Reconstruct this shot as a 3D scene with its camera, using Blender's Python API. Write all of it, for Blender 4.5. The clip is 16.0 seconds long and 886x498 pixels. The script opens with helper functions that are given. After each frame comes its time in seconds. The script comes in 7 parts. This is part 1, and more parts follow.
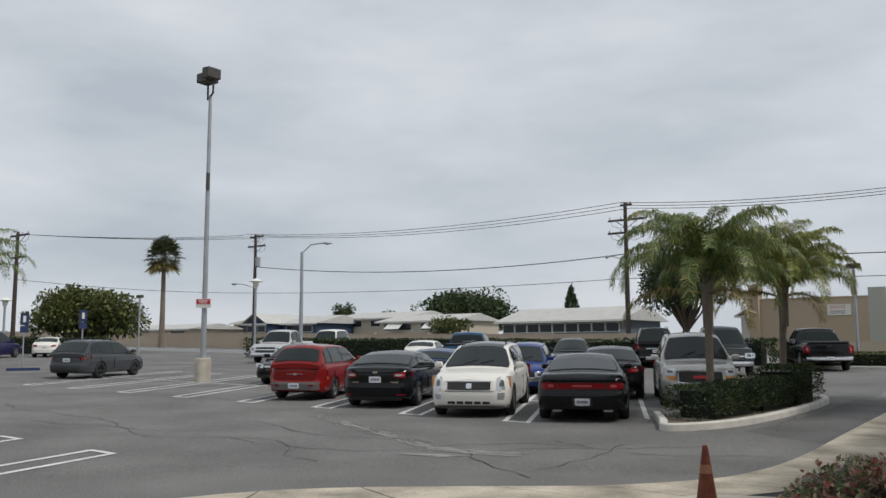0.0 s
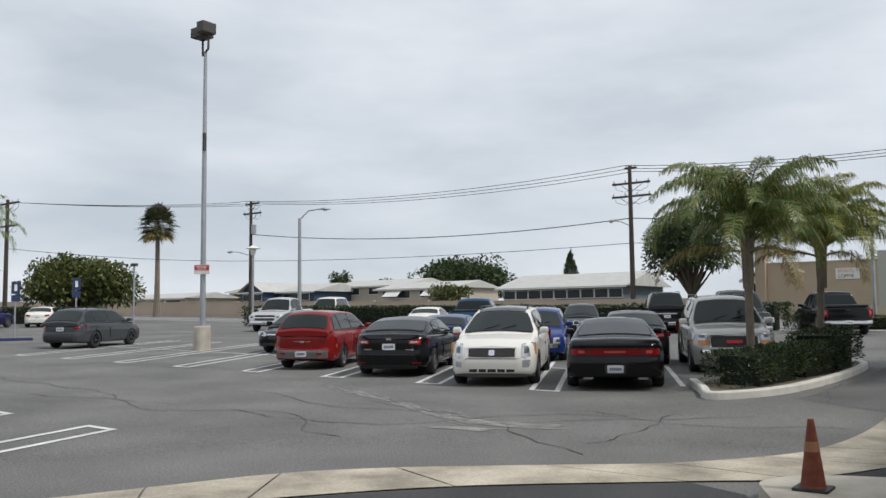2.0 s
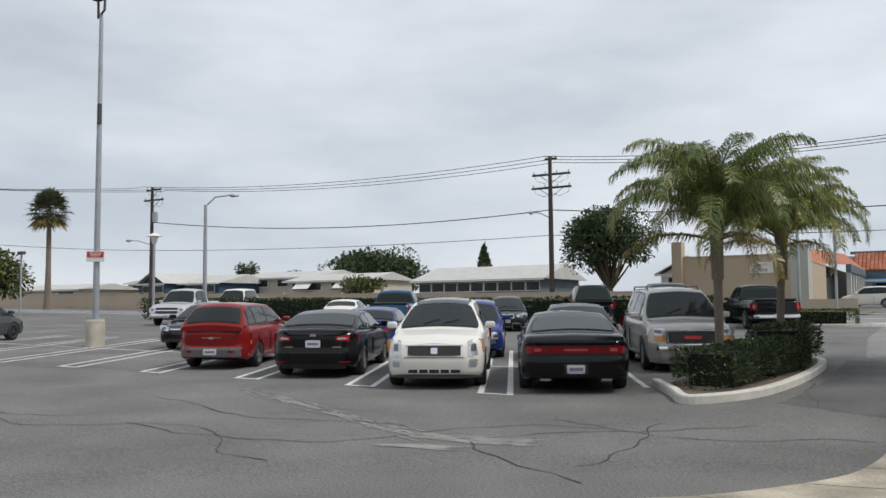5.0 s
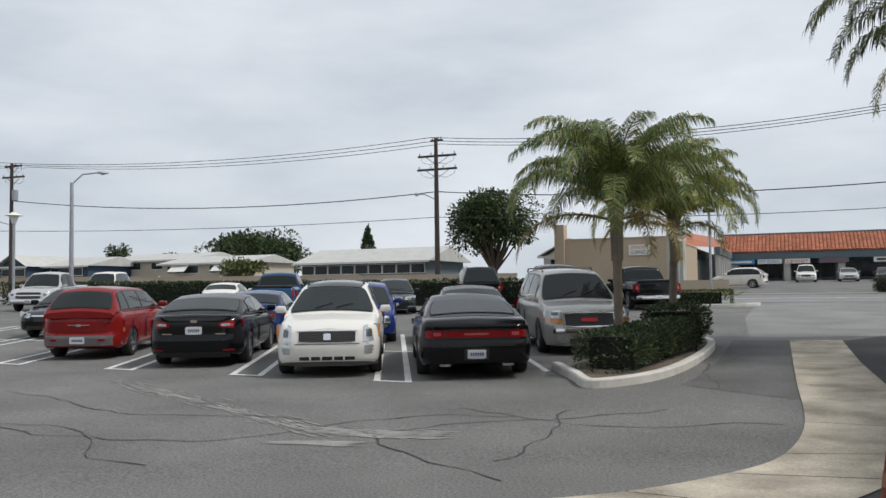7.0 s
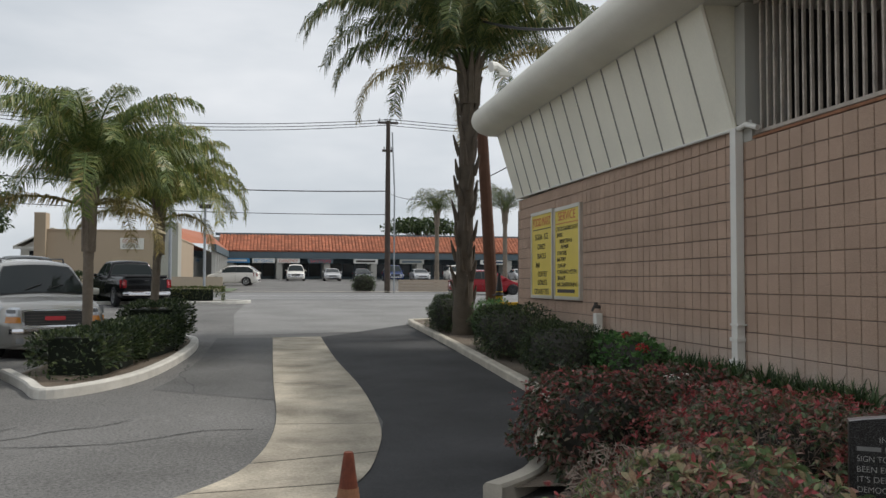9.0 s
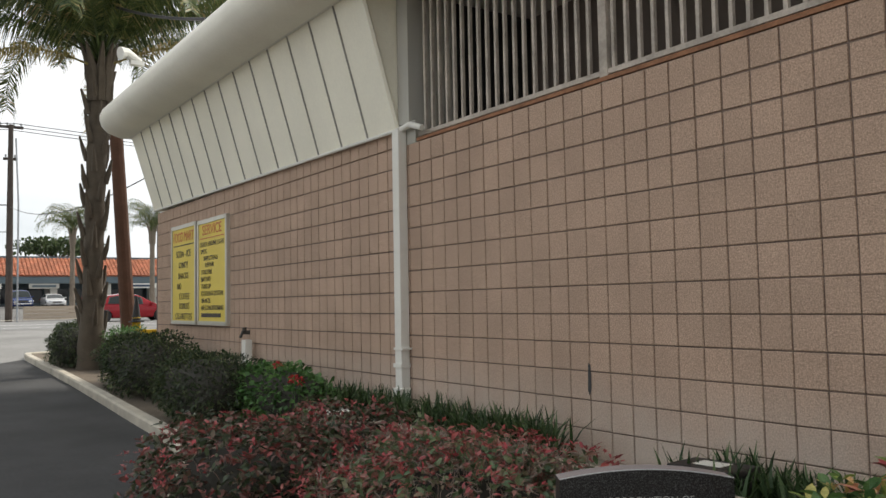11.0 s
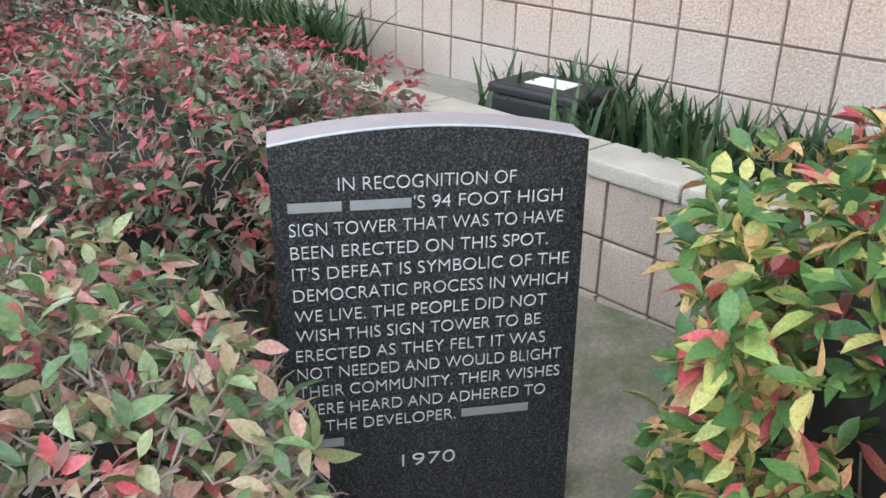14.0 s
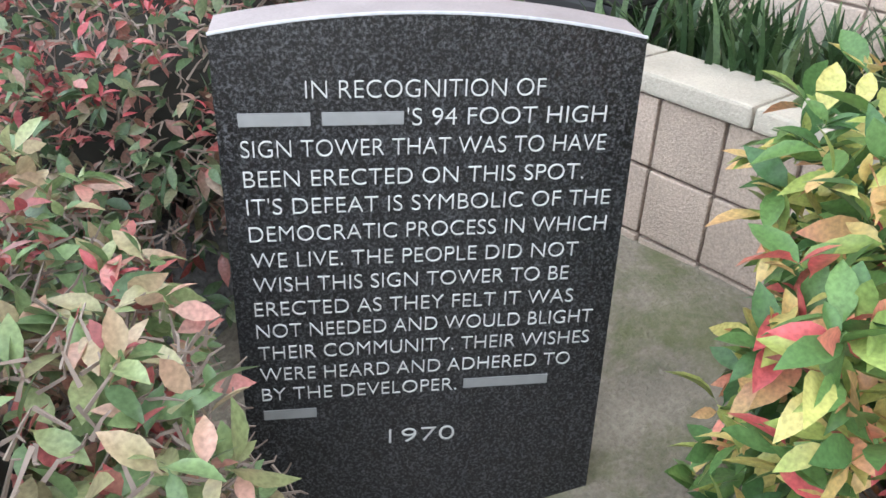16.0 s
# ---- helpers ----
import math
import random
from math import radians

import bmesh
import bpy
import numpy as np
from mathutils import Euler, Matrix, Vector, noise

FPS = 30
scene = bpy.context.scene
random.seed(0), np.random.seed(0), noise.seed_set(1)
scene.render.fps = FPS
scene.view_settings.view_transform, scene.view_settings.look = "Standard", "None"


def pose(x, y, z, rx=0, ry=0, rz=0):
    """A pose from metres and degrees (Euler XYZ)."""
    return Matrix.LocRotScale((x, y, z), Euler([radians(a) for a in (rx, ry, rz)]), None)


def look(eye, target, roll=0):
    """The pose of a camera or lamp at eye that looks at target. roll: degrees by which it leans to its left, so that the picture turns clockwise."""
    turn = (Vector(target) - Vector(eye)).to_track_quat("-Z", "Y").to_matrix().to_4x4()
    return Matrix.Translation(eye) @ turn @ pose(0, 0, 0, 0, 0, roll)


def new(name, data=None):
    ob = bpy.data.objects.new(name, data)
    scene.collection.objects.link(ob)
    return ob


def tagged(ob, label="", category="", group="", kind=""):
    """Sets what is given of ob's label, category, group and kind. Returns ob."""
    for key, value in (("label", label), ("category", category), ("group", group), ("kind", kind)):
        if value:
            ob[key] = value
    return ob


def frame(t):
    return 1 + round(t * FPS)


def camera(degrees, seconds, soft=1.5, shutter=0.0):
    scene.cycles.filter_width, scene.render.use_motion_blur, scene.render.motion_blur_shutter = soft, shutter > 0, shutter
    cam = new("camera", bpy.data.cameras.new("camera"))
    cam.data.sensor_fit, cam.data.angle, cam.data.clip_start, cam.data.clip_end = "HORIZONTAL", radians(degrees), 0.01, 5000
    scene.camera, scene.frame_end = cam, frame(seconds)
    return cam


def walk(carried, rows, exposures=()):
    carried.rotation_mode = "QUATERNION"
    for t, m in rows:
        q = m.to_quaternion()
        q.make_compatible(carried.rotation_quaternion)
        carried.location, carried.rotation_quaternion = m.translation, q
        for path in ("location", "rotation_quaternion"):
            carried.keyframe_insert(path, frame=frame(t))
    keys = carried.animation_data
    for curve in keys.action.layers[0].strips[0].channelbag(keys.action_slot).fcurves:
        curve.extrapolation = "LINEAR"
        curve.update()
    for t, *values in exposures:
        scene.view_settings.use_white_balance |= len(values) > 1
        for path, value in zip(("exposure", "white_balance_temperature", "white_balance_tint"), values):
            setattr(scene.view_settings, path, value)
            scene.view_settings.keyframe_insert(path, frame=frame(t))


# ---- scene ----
cam = camera(54.9, 16.0)
PATH = [
    (0, (-1.497, -9.703, 1.667), (-2.685, -8.11, 1.895), -0.2),
    (0.5, (-1.819, -9.602, 1.635), (-3.04, -8.023, 1.772), -1.1),
    (1, (-2.102, -9.39, 1.595), (-3.354, -7.835, 1.714), -1.6),
    (1.5, (-2.381, -9.181, 1.601), (-3.64, -7.633, 1.727), -0.3),
    (2, (-2.716, -8.975, 1.6), (-3.896, -7.368, 1.754), -0.6),
    (2.5, (-3.03, -8.762, 1.579), (-4.192, -7.142, 1.744), -0.7),
    (3, (-3.348, -8.543, 1.577), (-4.375, -6.835, 1.753), -0.2),
    (3.5, (-3.653, -8.358, 1.59), (-4.581, -6.596, 1.77), -1.0),
    (3.7, (-3.766, -8.217, 1.59), (-4.737, -6.478, 1.766), -1.2),
    (5.8, (-4.693, -7.252, 1.604), (-5.686, -5.52, 1.722), -0.3),
    (6, (-4.742, -7.203, 1.588), (-5.697, -5.449, 1.705), -0.1),
    (6.5, (-4.921, -7.081, 1.614), (-5.741, -5.26, 1.728), -1.0),
    (7, (-5.001, -6.926, 1.609), (-5.755, -5.076, 1.701), -0.8),
    (7.5, (-5.028, -6.671, 1.612), (-5.671, -4.78, 1.712), -0.5),
    (8, (-4.968, -6.517, 1.605), (-5.259, -4.54, 1.687), -0.6),
    (8.5, (-4.953, -6.228, 1.622), (-4.843, -4.233, 1.717), -0.7),
    (9, (-4.837, -5.897, 1.587), (-4.471, -3.932, 1.666), 0.2),
    (9.5, (-4.739, -5.537, 1.605), (-4.208, -3.611, 1.694), 0.9),
    (10, (-4.657, -5.132, 1.616), (-3.873, -3.296, 1.741), -0.6),
    (10.2, (-4.581, -4.994, 1.61), (-3.728, -3.192, 1.771), -0.9),
    (12.3, (-3.507, -3.935, 1.555), (-2.156, -2.467, 1.412), -0.2),
    (12.5, (-3.407, -3.854, 1.545), (-2.05, -2.404, 1.311), 0.4),
    (13, (-3.185, -3.62, 1.487), (-1.774, -2.274, 1.043), -0.0),
    (13.5, (-3.043, -3.447, 1.453), (-1.671, -2.149, 0.794), 0.0),
    (14, (-2.849, -3.383, 1.404), (-1.592, -2.059, 0.587), 1.1),
    (14.5, (-2.671, -3.309, 1.342), (-1.497, -1.974, 0.425), 1.9),
    (15, (-2.602, -3.206, 1.285), (-1.413, -1.911, 0.332), 2.5),
    (15.5, (-2.577, -3.109, 1.252), (-1.356, -1.865, 0.272), 3.2),
    (16, (-2.522, -3.114, 1.256), (-1.38, -1.814, 0.251), 2.4),
]
EXPOSURES = [(0.0, 0.08, 6500, 10), (0.6, 0.37, 6450, 10), (2.5, 0.29, 6450, 10), (7.0, 0.29, 6450, 10), (8.5, 0.28, 6600, 10), (10.2, 0.33, 6700, 10), (11.2, 1.05, 7000, 10), (12.3, 1.9, 6900, 20), (13.0, 2.42, 5850, 9), (14.0, 2.65, 5950, 8), (15.0, 2.92, 6050, 9), (16.0, 2.95, 6100, 10)]
walk(cam, [(t, look(eye, target, roll)) for t, eye, target, roll in PATH], EXPOSURES)

# ---- world, sun, exposure ----
world = bpy.data.worlds.new("overcast_sky")
scene.world = world
world.use_nodes = True
wn, wl = world.node_tree.nodes, world.node_tree.links
wn.clear()
w_out, w_bg = wn.new("ShaderNodeOutputWorld"), wn.new("ShaderNodeBackground")
w_sky = wn.new("ShaderNodeTexSky")
w_sky.sky_type, w_sky.sun_disc = "NISHITA", False
w_sky.sun_elevation, w_sky.sun_rotation = radians(50), radians(80)
w_co, w_map = wn.new("ShaderNodeTexCoord"), wn.new("ShaderNodeMapping")
w_map.inputs["Scale"].default_value = (1.0, 1.0, 3.2)
w_noise = wn.new("ShaderNodeTexNoise")
w_noise.inputs["Scale"].default_value, w_noise.inputs["Detail"].default_value, w_noise.inputs["Roughness"].default_value = 2.3, 5, 0.52
w_ramp = wn.new("ShaderNodeValToRGB")
w_ramp.color_ramp.elements[0].position, w_ramp.color_ramp.elements[0].color = 0.34, (0.47, 0.52, 0.575, 1)
w_ramp.color_ramp.elements[1].position, w_ramp.color_ramp.elements[1].color = 0.68, (0.71, 0.74, 0.78, 1)
w_dim = wn.new("ShaderNodeMix")
w_dim.data_type, w_dim.blend_type = "RGBA", "MULTIPLY"
w_dim.inputs["Factor"].default_value = 1.0
w_dim.inputs["B"].default_value = (0.045, 0.045, 0.045, 1)
w_add = wn.new("ShaderNodeMix")
w_add.data_type = "RGBA"
w_add.inputs["Factor"].default_value = 0.1
wl.new(w_co.outputs["Generated"], w_map.inputs["Vector"])
wl.new(w_map.outputs["Vector"], w_noise.inputs["Vector"])
wl.new(w_noise.outputs["Fac"], w_ramp.inputs["Fac"])
wl.new(w_sky.outputs["Color"], w_dim.inputs["A"])
wl.new(w_ramp.outputs["Color"], w_add.inputs["A"])
wl.new(w_dim.outputs["Result"], w_add.inputs["B"])
wl.new(w_add.outputs["Result"], w_bg.inputs["Color"])
w_bg.inputs["Strength"].default_value = 1.0
wl.new(w_bg.outputs["Background"], w_out.inputs["Surface"])

sun = new("sun", bpy.data.lights.new("sun", "SUN"))
sun.data.energy, sun.data.angle, sun.data.color = 1.9, radians(10), (1.0, 0.96, 0.9)
sun.matrix_world = look((30, 6, 40), (0, 0, 0))


# ---- materials ----
def mat(name, color, rough=0.6, metal=0.0, vary=0.15, scale=6.0, bump=0.0, bump_scale=60.0, fine=0.0, coat=0.0, island=0.0, spec=0.5):
    """Principled surface with variation at two scales, relief and piece-to-piece change."""
    m = bpy.data.materials.new(name)
    m.use_nodes = True
    nt = m.node_tree
    n, l = nt.nodes, nt.links
    b = n["Principled BSDF"]
    b.inputs["Roughness"].default_value, b.inputs["Metallic"].default_value = rough, metal
    b.inputs["Coat Weight"].default_value = coat
    b.inputs["Coat Roughness"].default_value = 0.05
    b.inputs["Specular IOR Level"].default_value = spec
    co = n.new("ShaderNodeTexCoord")
    geo = n.new("ShaderNodeNewGeometry")
    t1 = n.new("ShaderNodeTexNoise")
    t1.inputs["Scale"].default_value, t1.inputs["Detail"].default_value = scale, 6
    l.new(geo.outputs["Position"], t1.inputs["Vector"])
    t2 = n.new("ShaderNodeTexNoise")
    t2.inputs["Scale"].default_value, t2.inputs["Detail"].default_value, t2.inputs["Roughness"].default_value = bump_scale, 5, 0.68
    l.new(geo.outputs["Position"], t2.inputs["Vector"])
    def math_node(op, a, c):
        q = n.new("ShaderNodeMath")
        q.operation = op
        for i, v in enumerate((a, c)):
            if isinstance(v, (int, float)):
                q.inputs[i].default_value = v
            else:
                l.new(v, q.inputs[i])
        return q.outputs[0]
    f = math_node("MULTIPLY_ADD", t1.outputs["Fac"], 2 * vary)
    f.node.inputs[2].default_value = 1 - vary
    if fine:
        g = math_node("MULTIPLY_ADD", t2.outputs["Fac"], 2 * fine)
        g.node.inputs[2].default_value = 1 - fine
        f = math_node("MULTIPLY", f, g)
    if island:
        info = n.new("ShaderNodeObjectInfo")
        r = math_node("FRACT", math_node("ADD", info.outputs["Random"], geo.outputs["Random Per Island"]), 0.0)
        g = math_node("MULTIPLY_ADD", r, 2 * island)
        g.node.inputs[2].default_value = 1 - island
        f = math_node("MULTIPLY", f, g)
    sc = n.new("ShaderNodeVectorMath")
    sc.operation = "SCALE"
    sc.inputs[0].default_value = color
    l.new(f, sc.inputs["Scale"])
    l.new(sc.outputs[0], b.inputs["Base Color"])
    if bump:
        bn = n.new("ShaderNodeBump")
        bn.inputs["Strength"].default_value, bn.inputs["Distance"].default_value = 1.0, bump
        l.new(t2.outputs["Fac"], bn.inputs["Height"])
        l.new(bn.outputs["Normal"], b.inputs["Normal"])
    return m


def leaf_mat(name, stops, rough=0.4, hue_noise=2.0):
    """Leaves: each takes its colour from a ramp by its own chance, shifted by place."""
    m = bpy.data.materials.new(name)
    m.use_nodes = True
    n, l = m.node_tree.nodes, m.node_tree.links
    b = n["Principled BSDF"]
    b.inputs["Roughness"].default_value = rough
    geo = n.new("ShaderNodeNewGeometry")
    t = n.new("ShaderNodeTexNoise")
    t.inputs["Scale"].default_value = hue_noise
    l.new(geo.outputs["Position"], t.inputs["Vector"])
    a = n.new("ShaderNodeMath")
    a.operation = "MULTIPLY_ADD"
    l.new(t.outputs["Fac"], a.inputs[0])
    a.inputs[1].default_value = 0.9
    l.new(geo.outputs["Random Per Island"], a.inputs[2])
    c = n.new("ShaderNodeMath")
    c.operation = "SUBTRACT"
    l.new(a.outputs[0], c.inputs[0])
    c.inputs[1].default_value = 0.45
    r = n.new("ShaderNodeValToRGB")
    e = r.color_ramp.elements
    while len(e) < len(stops):
        e.new(0.5)
    for i, (p, col) in enumerate(stops):
        e[i].position, e[i].color = p, (*col, 1)
    l.new(c.outputs[0], r.inputs["Fac"])
    sp = n.new("ShaderNodeTexNoise")
    sp.inputs["Scale"].default_value, sp.inputs["Detail"].default_value = 140, 4
    l.new(geo.outputs["Position"], sp.inputs["Vector"])
    sm_ = n.new("ShaderNodeMapRange")
    sm_.inputs["From Min"].default_value, sm_.inputs["From Max"].default_value = 0.3, 0.7
    sm_.inputs["To Min"].default_value, sm_.inputs["To Max"].default_value = 0.74, 1.22
    l.new(sp.outputs["Fac"], sm_.inputs["Value"])
    mo = n.new("ShaderNodeVectorMath")
    mo.operation = "SCALE"
    l.new(r.outputs["Color"], mo.inputs[0])
    l.new(sm_.outputs["Result"], mo.inputs["Scale"])
    l.new(mo.outputs[0], b.inputs["Base Color"])
    b.inputs["Specular IOR Level"].default_value = 0.32
    tr = n.new("ShaderNodeBsdfTranslucent")
    l.new(mo.outputs[0], tr.inputs["Color"])
    mix = n.new("ShaderNodeMixShader")
    mix.inputs["Fac"].default_value = 0.25
    l.new(b.outputs[0], mix.inputs[1])
    l.new(tr.outputs[0], mix.inputs[2])
    l.new(mix.outputs[0], n["Material Output"].inputs["Surface"])
    return m


def paint(name, color, rough=0.3, metal=0.0):
    return mat(name, color, 0.16, metal, vary=0.06, scale=1.5, spec=0.3)


def glass(name, color, rough=0.03):
    m = mat(name, color, rough, 0.0, vary=0.1, scale=2, spec=0.28)
    return m


M_ASPHALT = mat("asphalt", (0.165, 0.162, 0.156), 0.92, vary=0.5, scale=0.45, bump=0.011, bump_scale=38, fine=1.25, spec=0.15)
M_ASPHALT_DARK = mat("dark_asphalt", (0.062, 0.062, 0.063), 0.92, vary=0.6, scale=0.8, bump=0.01, bump_scale=45, fine=0.6, spec=0.2)
M_ASPHALT_OLD = mat("bleached_asphalt", (0.225, 0.222, 0.215), 0.92, vary=0.4, scale=0.5, bump=0.008, bump_scale=40, fine=0.9, spec=0.15)
M_ASPHALT_MID = mat("resurfaced_asphalt", (0.132, 0.131, 0.128), 0.92, vary=0.55, scale=0.6, bump=0.01, bump_scale=40, fine=1.0, spec=0.15)
M_ROAD = mat("road_asphalt", (0.2, 0.2, 0.198), 0.9, vary=0.15, scale=0.2, bump=0.004, bump_scale=60, fine=0.15)
M_CONCRETE = mat("concrete", (0.42, 0.375, 0.3), 0.92, vary=1.0, scale=1.3, bump=0.01, bump_scale=35, fine=0.55, spec=0.2)
M_KERB = mat("kerb_concrete", (0.46, 0.42, 0.35), 0.9, vary=0.55, scale=2.0, bump=0.006, bump_scale=50, fine=0.2)
M_KERB_WHITE = mat("white_painted_kerb", (0.6, 0.58, 0.53), 0.8, vary=0.3, scale=3.0, bump=0.005, bump_scale=40, fine=0.15)
M_LINE = mat("worn_line_paint", (0.62, 0.62, 0.60), 0.8, vary=0.35, scale=3.0, fine=0.3, bump_scale=40)
M_CRACK = mat("asphalt_crack", (0.05, 0.05, 0.05), 0.95, vary=0.3, scale=3)
M_SCUFF = mat("pale_scuff", (0.27, 0.265, 0.25), 0.95, vary=0.7, scale=2.0, fine=0.4, bump_scale=25)
M_SOIL = mat("dry_soil", (0.15, 0.12, 0.09), 0.95, vary=0.4, scale=3, bump=0.02, bump_scale=40, fine=0.4)
M_DUST = mat("pale_garden_soil", (0.28, 0.25, 0.205), 0.95, vary=0.35, scale=4, bump=0.012, bump_scale=60, fine=0.4)
M_GARDEN = mat("damp_garden_soil", (0.25, 0.215, 0.165), 0.95, vary=0.5, scale=5, bump=0.014, bump_scale=70, fine=0.6)
mn, ml = M_GARDEN.node_tree.nodes, M_GARDEN.node_tree.links
m_pos, m_tex, m_map, m_mix = (mn.new("ShaderNode" + k) for k in ("NewGeometry", "TexNoise", "MapRange", "Mix"))
m_tex.inputs["Scale"].default_value, m_tex.inputs["Detail"].default_value, m_tex.inputs["Roughness"].default_value = 3.6, 9, 0.7
m_map.inputs["From Min"].default_value, m_map.inputs["From Max"].default_value = 0.5, 0.64
m_map.inputs["To Max"].default_value, m_mix.data_type = 0.7, "RGBA"
m_mix.inputs["B"].default_value = (0.105, 0.12, 0.035, 1)
m_old = mn["Principled BSDF"].inputs["Base Color"].links[0].from_socket
ml.new(m_pos.outputs["Position"], m_tex.inputs["Vector"])
ml.new(m_tex.outputs["Fac"], m_map.inputs["Value"])
ml.new(m_map.outputs["Result"], m_mix.inputs["Factor"])
ml.new(m_old, m_mix.inputs["A"])
ml.new(m_mix.outputs["Result"], mn["Principled BSDF"].inputs["Base Color"])
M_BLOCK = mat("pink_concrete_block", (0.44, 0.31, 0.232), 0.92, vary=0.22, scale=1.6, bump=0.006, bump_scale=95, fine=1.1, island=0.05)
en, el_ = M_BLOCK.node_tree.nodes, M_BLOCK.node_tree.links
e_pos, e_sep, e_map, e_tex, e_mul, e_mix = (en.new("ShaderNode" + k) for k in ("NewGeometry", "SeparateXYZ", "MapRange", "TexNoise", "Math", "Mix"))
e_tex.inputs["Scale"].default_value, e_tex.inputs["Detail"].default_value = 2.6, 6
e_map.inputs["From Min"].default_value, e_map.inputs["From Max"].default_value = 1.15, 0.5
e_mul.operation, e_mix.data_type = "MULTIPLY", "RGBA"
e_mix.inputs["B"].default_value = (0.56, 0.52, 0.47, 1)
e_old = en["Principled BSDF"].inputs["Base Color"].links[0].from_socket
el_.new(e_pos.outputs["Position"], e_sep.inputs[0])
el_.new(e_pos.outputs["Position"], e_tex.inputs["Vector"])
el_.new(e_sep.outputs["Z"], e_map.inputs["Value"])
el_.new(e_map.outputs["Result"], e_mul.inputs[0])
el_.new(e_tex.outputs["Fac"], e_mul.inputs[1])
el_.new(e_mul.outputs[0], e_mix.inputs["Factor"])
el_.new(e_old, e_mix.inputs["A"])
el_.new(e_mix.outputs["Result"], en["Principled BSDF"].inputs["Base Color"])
M_JOINT = mat("block_joint_mortar", (0.2, 0.15, 0.125), 0.95, vary=0.3, scale=5, bump=0.002, bump_scale=120, fine=0.2)
M_RBLOCK = mat("tan_retaining_block", (0.47, 0.37, 0.295), 0.92, vary=0.3, scale=5, bump=0.006, bump_scale=130, fine=0.7, island=0.07)
M_CAP = mat("weathered_cap_stone", (0.45, 0.4, 0.325), 0.95, vary=0.35, scale=6, bump=0.006, bump_scale=110, fine=0.3)
M_WHITE = mat("white_paint", (0.72, 0.71, 0.66), 0.6, vary=0.1, scale=2, fine=0.06, bump_scale=30)
M_CREAM = mat("cream_panel", (0.84, 0.81, 0.69), 0.7, vary=0.12, scale=1.2, fine=0.08, bump_scale=30)
M_EAVE = mat("pale_plaster_eave", (0.8, 0.78, 0.7), 0.75, vary=0.15, scale=1.0, fine=0.06, bump_scale=20)
M_SEAM = mat("panel_seam", (0.27, 0.26, 0.23), 0.7, vary=0.3, scale=4)
M_RUST = mat("rusty_white_bar", (0.42, 0.37, 0.32), 0.8, vary=0.6, scale=4, fine=0.4, bump_scale=30)
M_RUSTRAIL = mat("rusted_rail", (0.27, 0.13, 0.07), 0.9, vary=0.7, scale=6, fine=0.4, bump_scale=50)
# near-black base colour paints the darkness inside the roof space and yard
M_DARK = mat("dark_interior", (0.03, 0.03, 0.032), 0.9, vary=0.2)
M_STUCCO = mat("tan_stucco", (0.43, 0.34, 0.245), 0.9, vary=0.08, scale=0.6, fine=0.06, bump_scale=20, bump=0.003)
M_TILE = mat("terracotta_tile", (0.43, 0.155, 0.085), 0.85, vary=0.3, scale=1.5, fine=0.15, bump_scale=8, island=0.25)
M_FASCIA = mat("slate_blue_fascia", (0.10, 0.135, 0.155), 0.7, vary=0.15, scale=1)
M_SHOPGLASS = glass("shop_window", (0.025, 0.03, 0.033), 0.08)
M_GREYSTUCCO = mat("grey_stucco", (0.42, 0.41, 0.37), 0.9, vary=0.1, scale=0.7)
M_FENCEWALL = mat("tan_block_boundary_wall", (0.45, 0.37, 0.29), 0.95, vary=0.14, scale=0.4, fine=0.1, bump_scale=6)
M_ROOFWHITE = mat("pale_metal_roof", (0.48, 0.475, 0.45), 0.7, vary=0.2, scale=1.2, fine=0.2, bump_scale=5)
M_ROOFTAN = mat("tan_shingle_roof", (0.33, 0.29, 0.24), 0.9, vary=0.15, scale=1.0)
M_NAVY = mat("navy_siding", (0.035, 0.06, 0.105), 0.7, vary=0.12, scale=1.5)
M_SIDING = mat("beige_siding", (0.47, 0.42, 0.34), 0.8, vary=0.1, scale=0.8)
M_POLE = mat("weathered_timber_pole", (0.065, 0.05, 0.042), 0.9, vary=0.35, scale=3, fine=0.3, bump_scale=25, bump=0.01)
M_POLERED = mat("reddish_timber_pole", (0.14, 0.07, 0.045), 0.9, vary=0.35, scale=3, fine=0.3, bump_scale=25, bump=0.01)
M_GALV = mat("galvanised_steel", (0.36, 0.38, 0.40), 0.55, 0.5, vary=0.2, scale=3, fine=0.15, bump_scale=20)
M_WIRE = mat("wire", (0.05, 0.05, 0.055), 0.7)
M_LAMPHEAD = mat("bronze_lamp_head", (0.055, 0.05, 0.045), 0.6, vary=0.2, scale=3)
M_TYRE = mat("tyre_rubber", (0.022, 0.022, 0.023), 0.85, vary=0.2, scale=5)
M_RIM = mat("alloy_rim", (0.48, 0.49, 0.50), 0.35, 0.8, vary=0.1)
M_RIMDARK = mat("dark_rim", (0.06, 0.06, 0.065), 0.4, 0.5, vary=0.1)
M_CARGLASS = glass("tinted_car_glass", (0.018, 0.024, 0.024), 0.03)
M_TRIM = mat("black_trim", (0.018, 0.018, 0.019), 0.5, vary=0.1)
M_CHROME = mat("chrome", (0.7, 0.7, 0.72), 0.14, 1.0, vary=0.04)
M_LENS = mat("clear_headlight", (0.55, 0.57, 0.6), 0.1, 0.5, vary=0.25, scale=12, coat=1.0)
M_TAIL = mat("red_tail_lens", (0.23, 0.006, 0.01), 0.2, vary=0.25, scale=9, spec=0.25)
M_AMBER = mat("amber_lens", (0.55, 0.2, 0.02), 0.2, vary=0.1, coat=1.0)
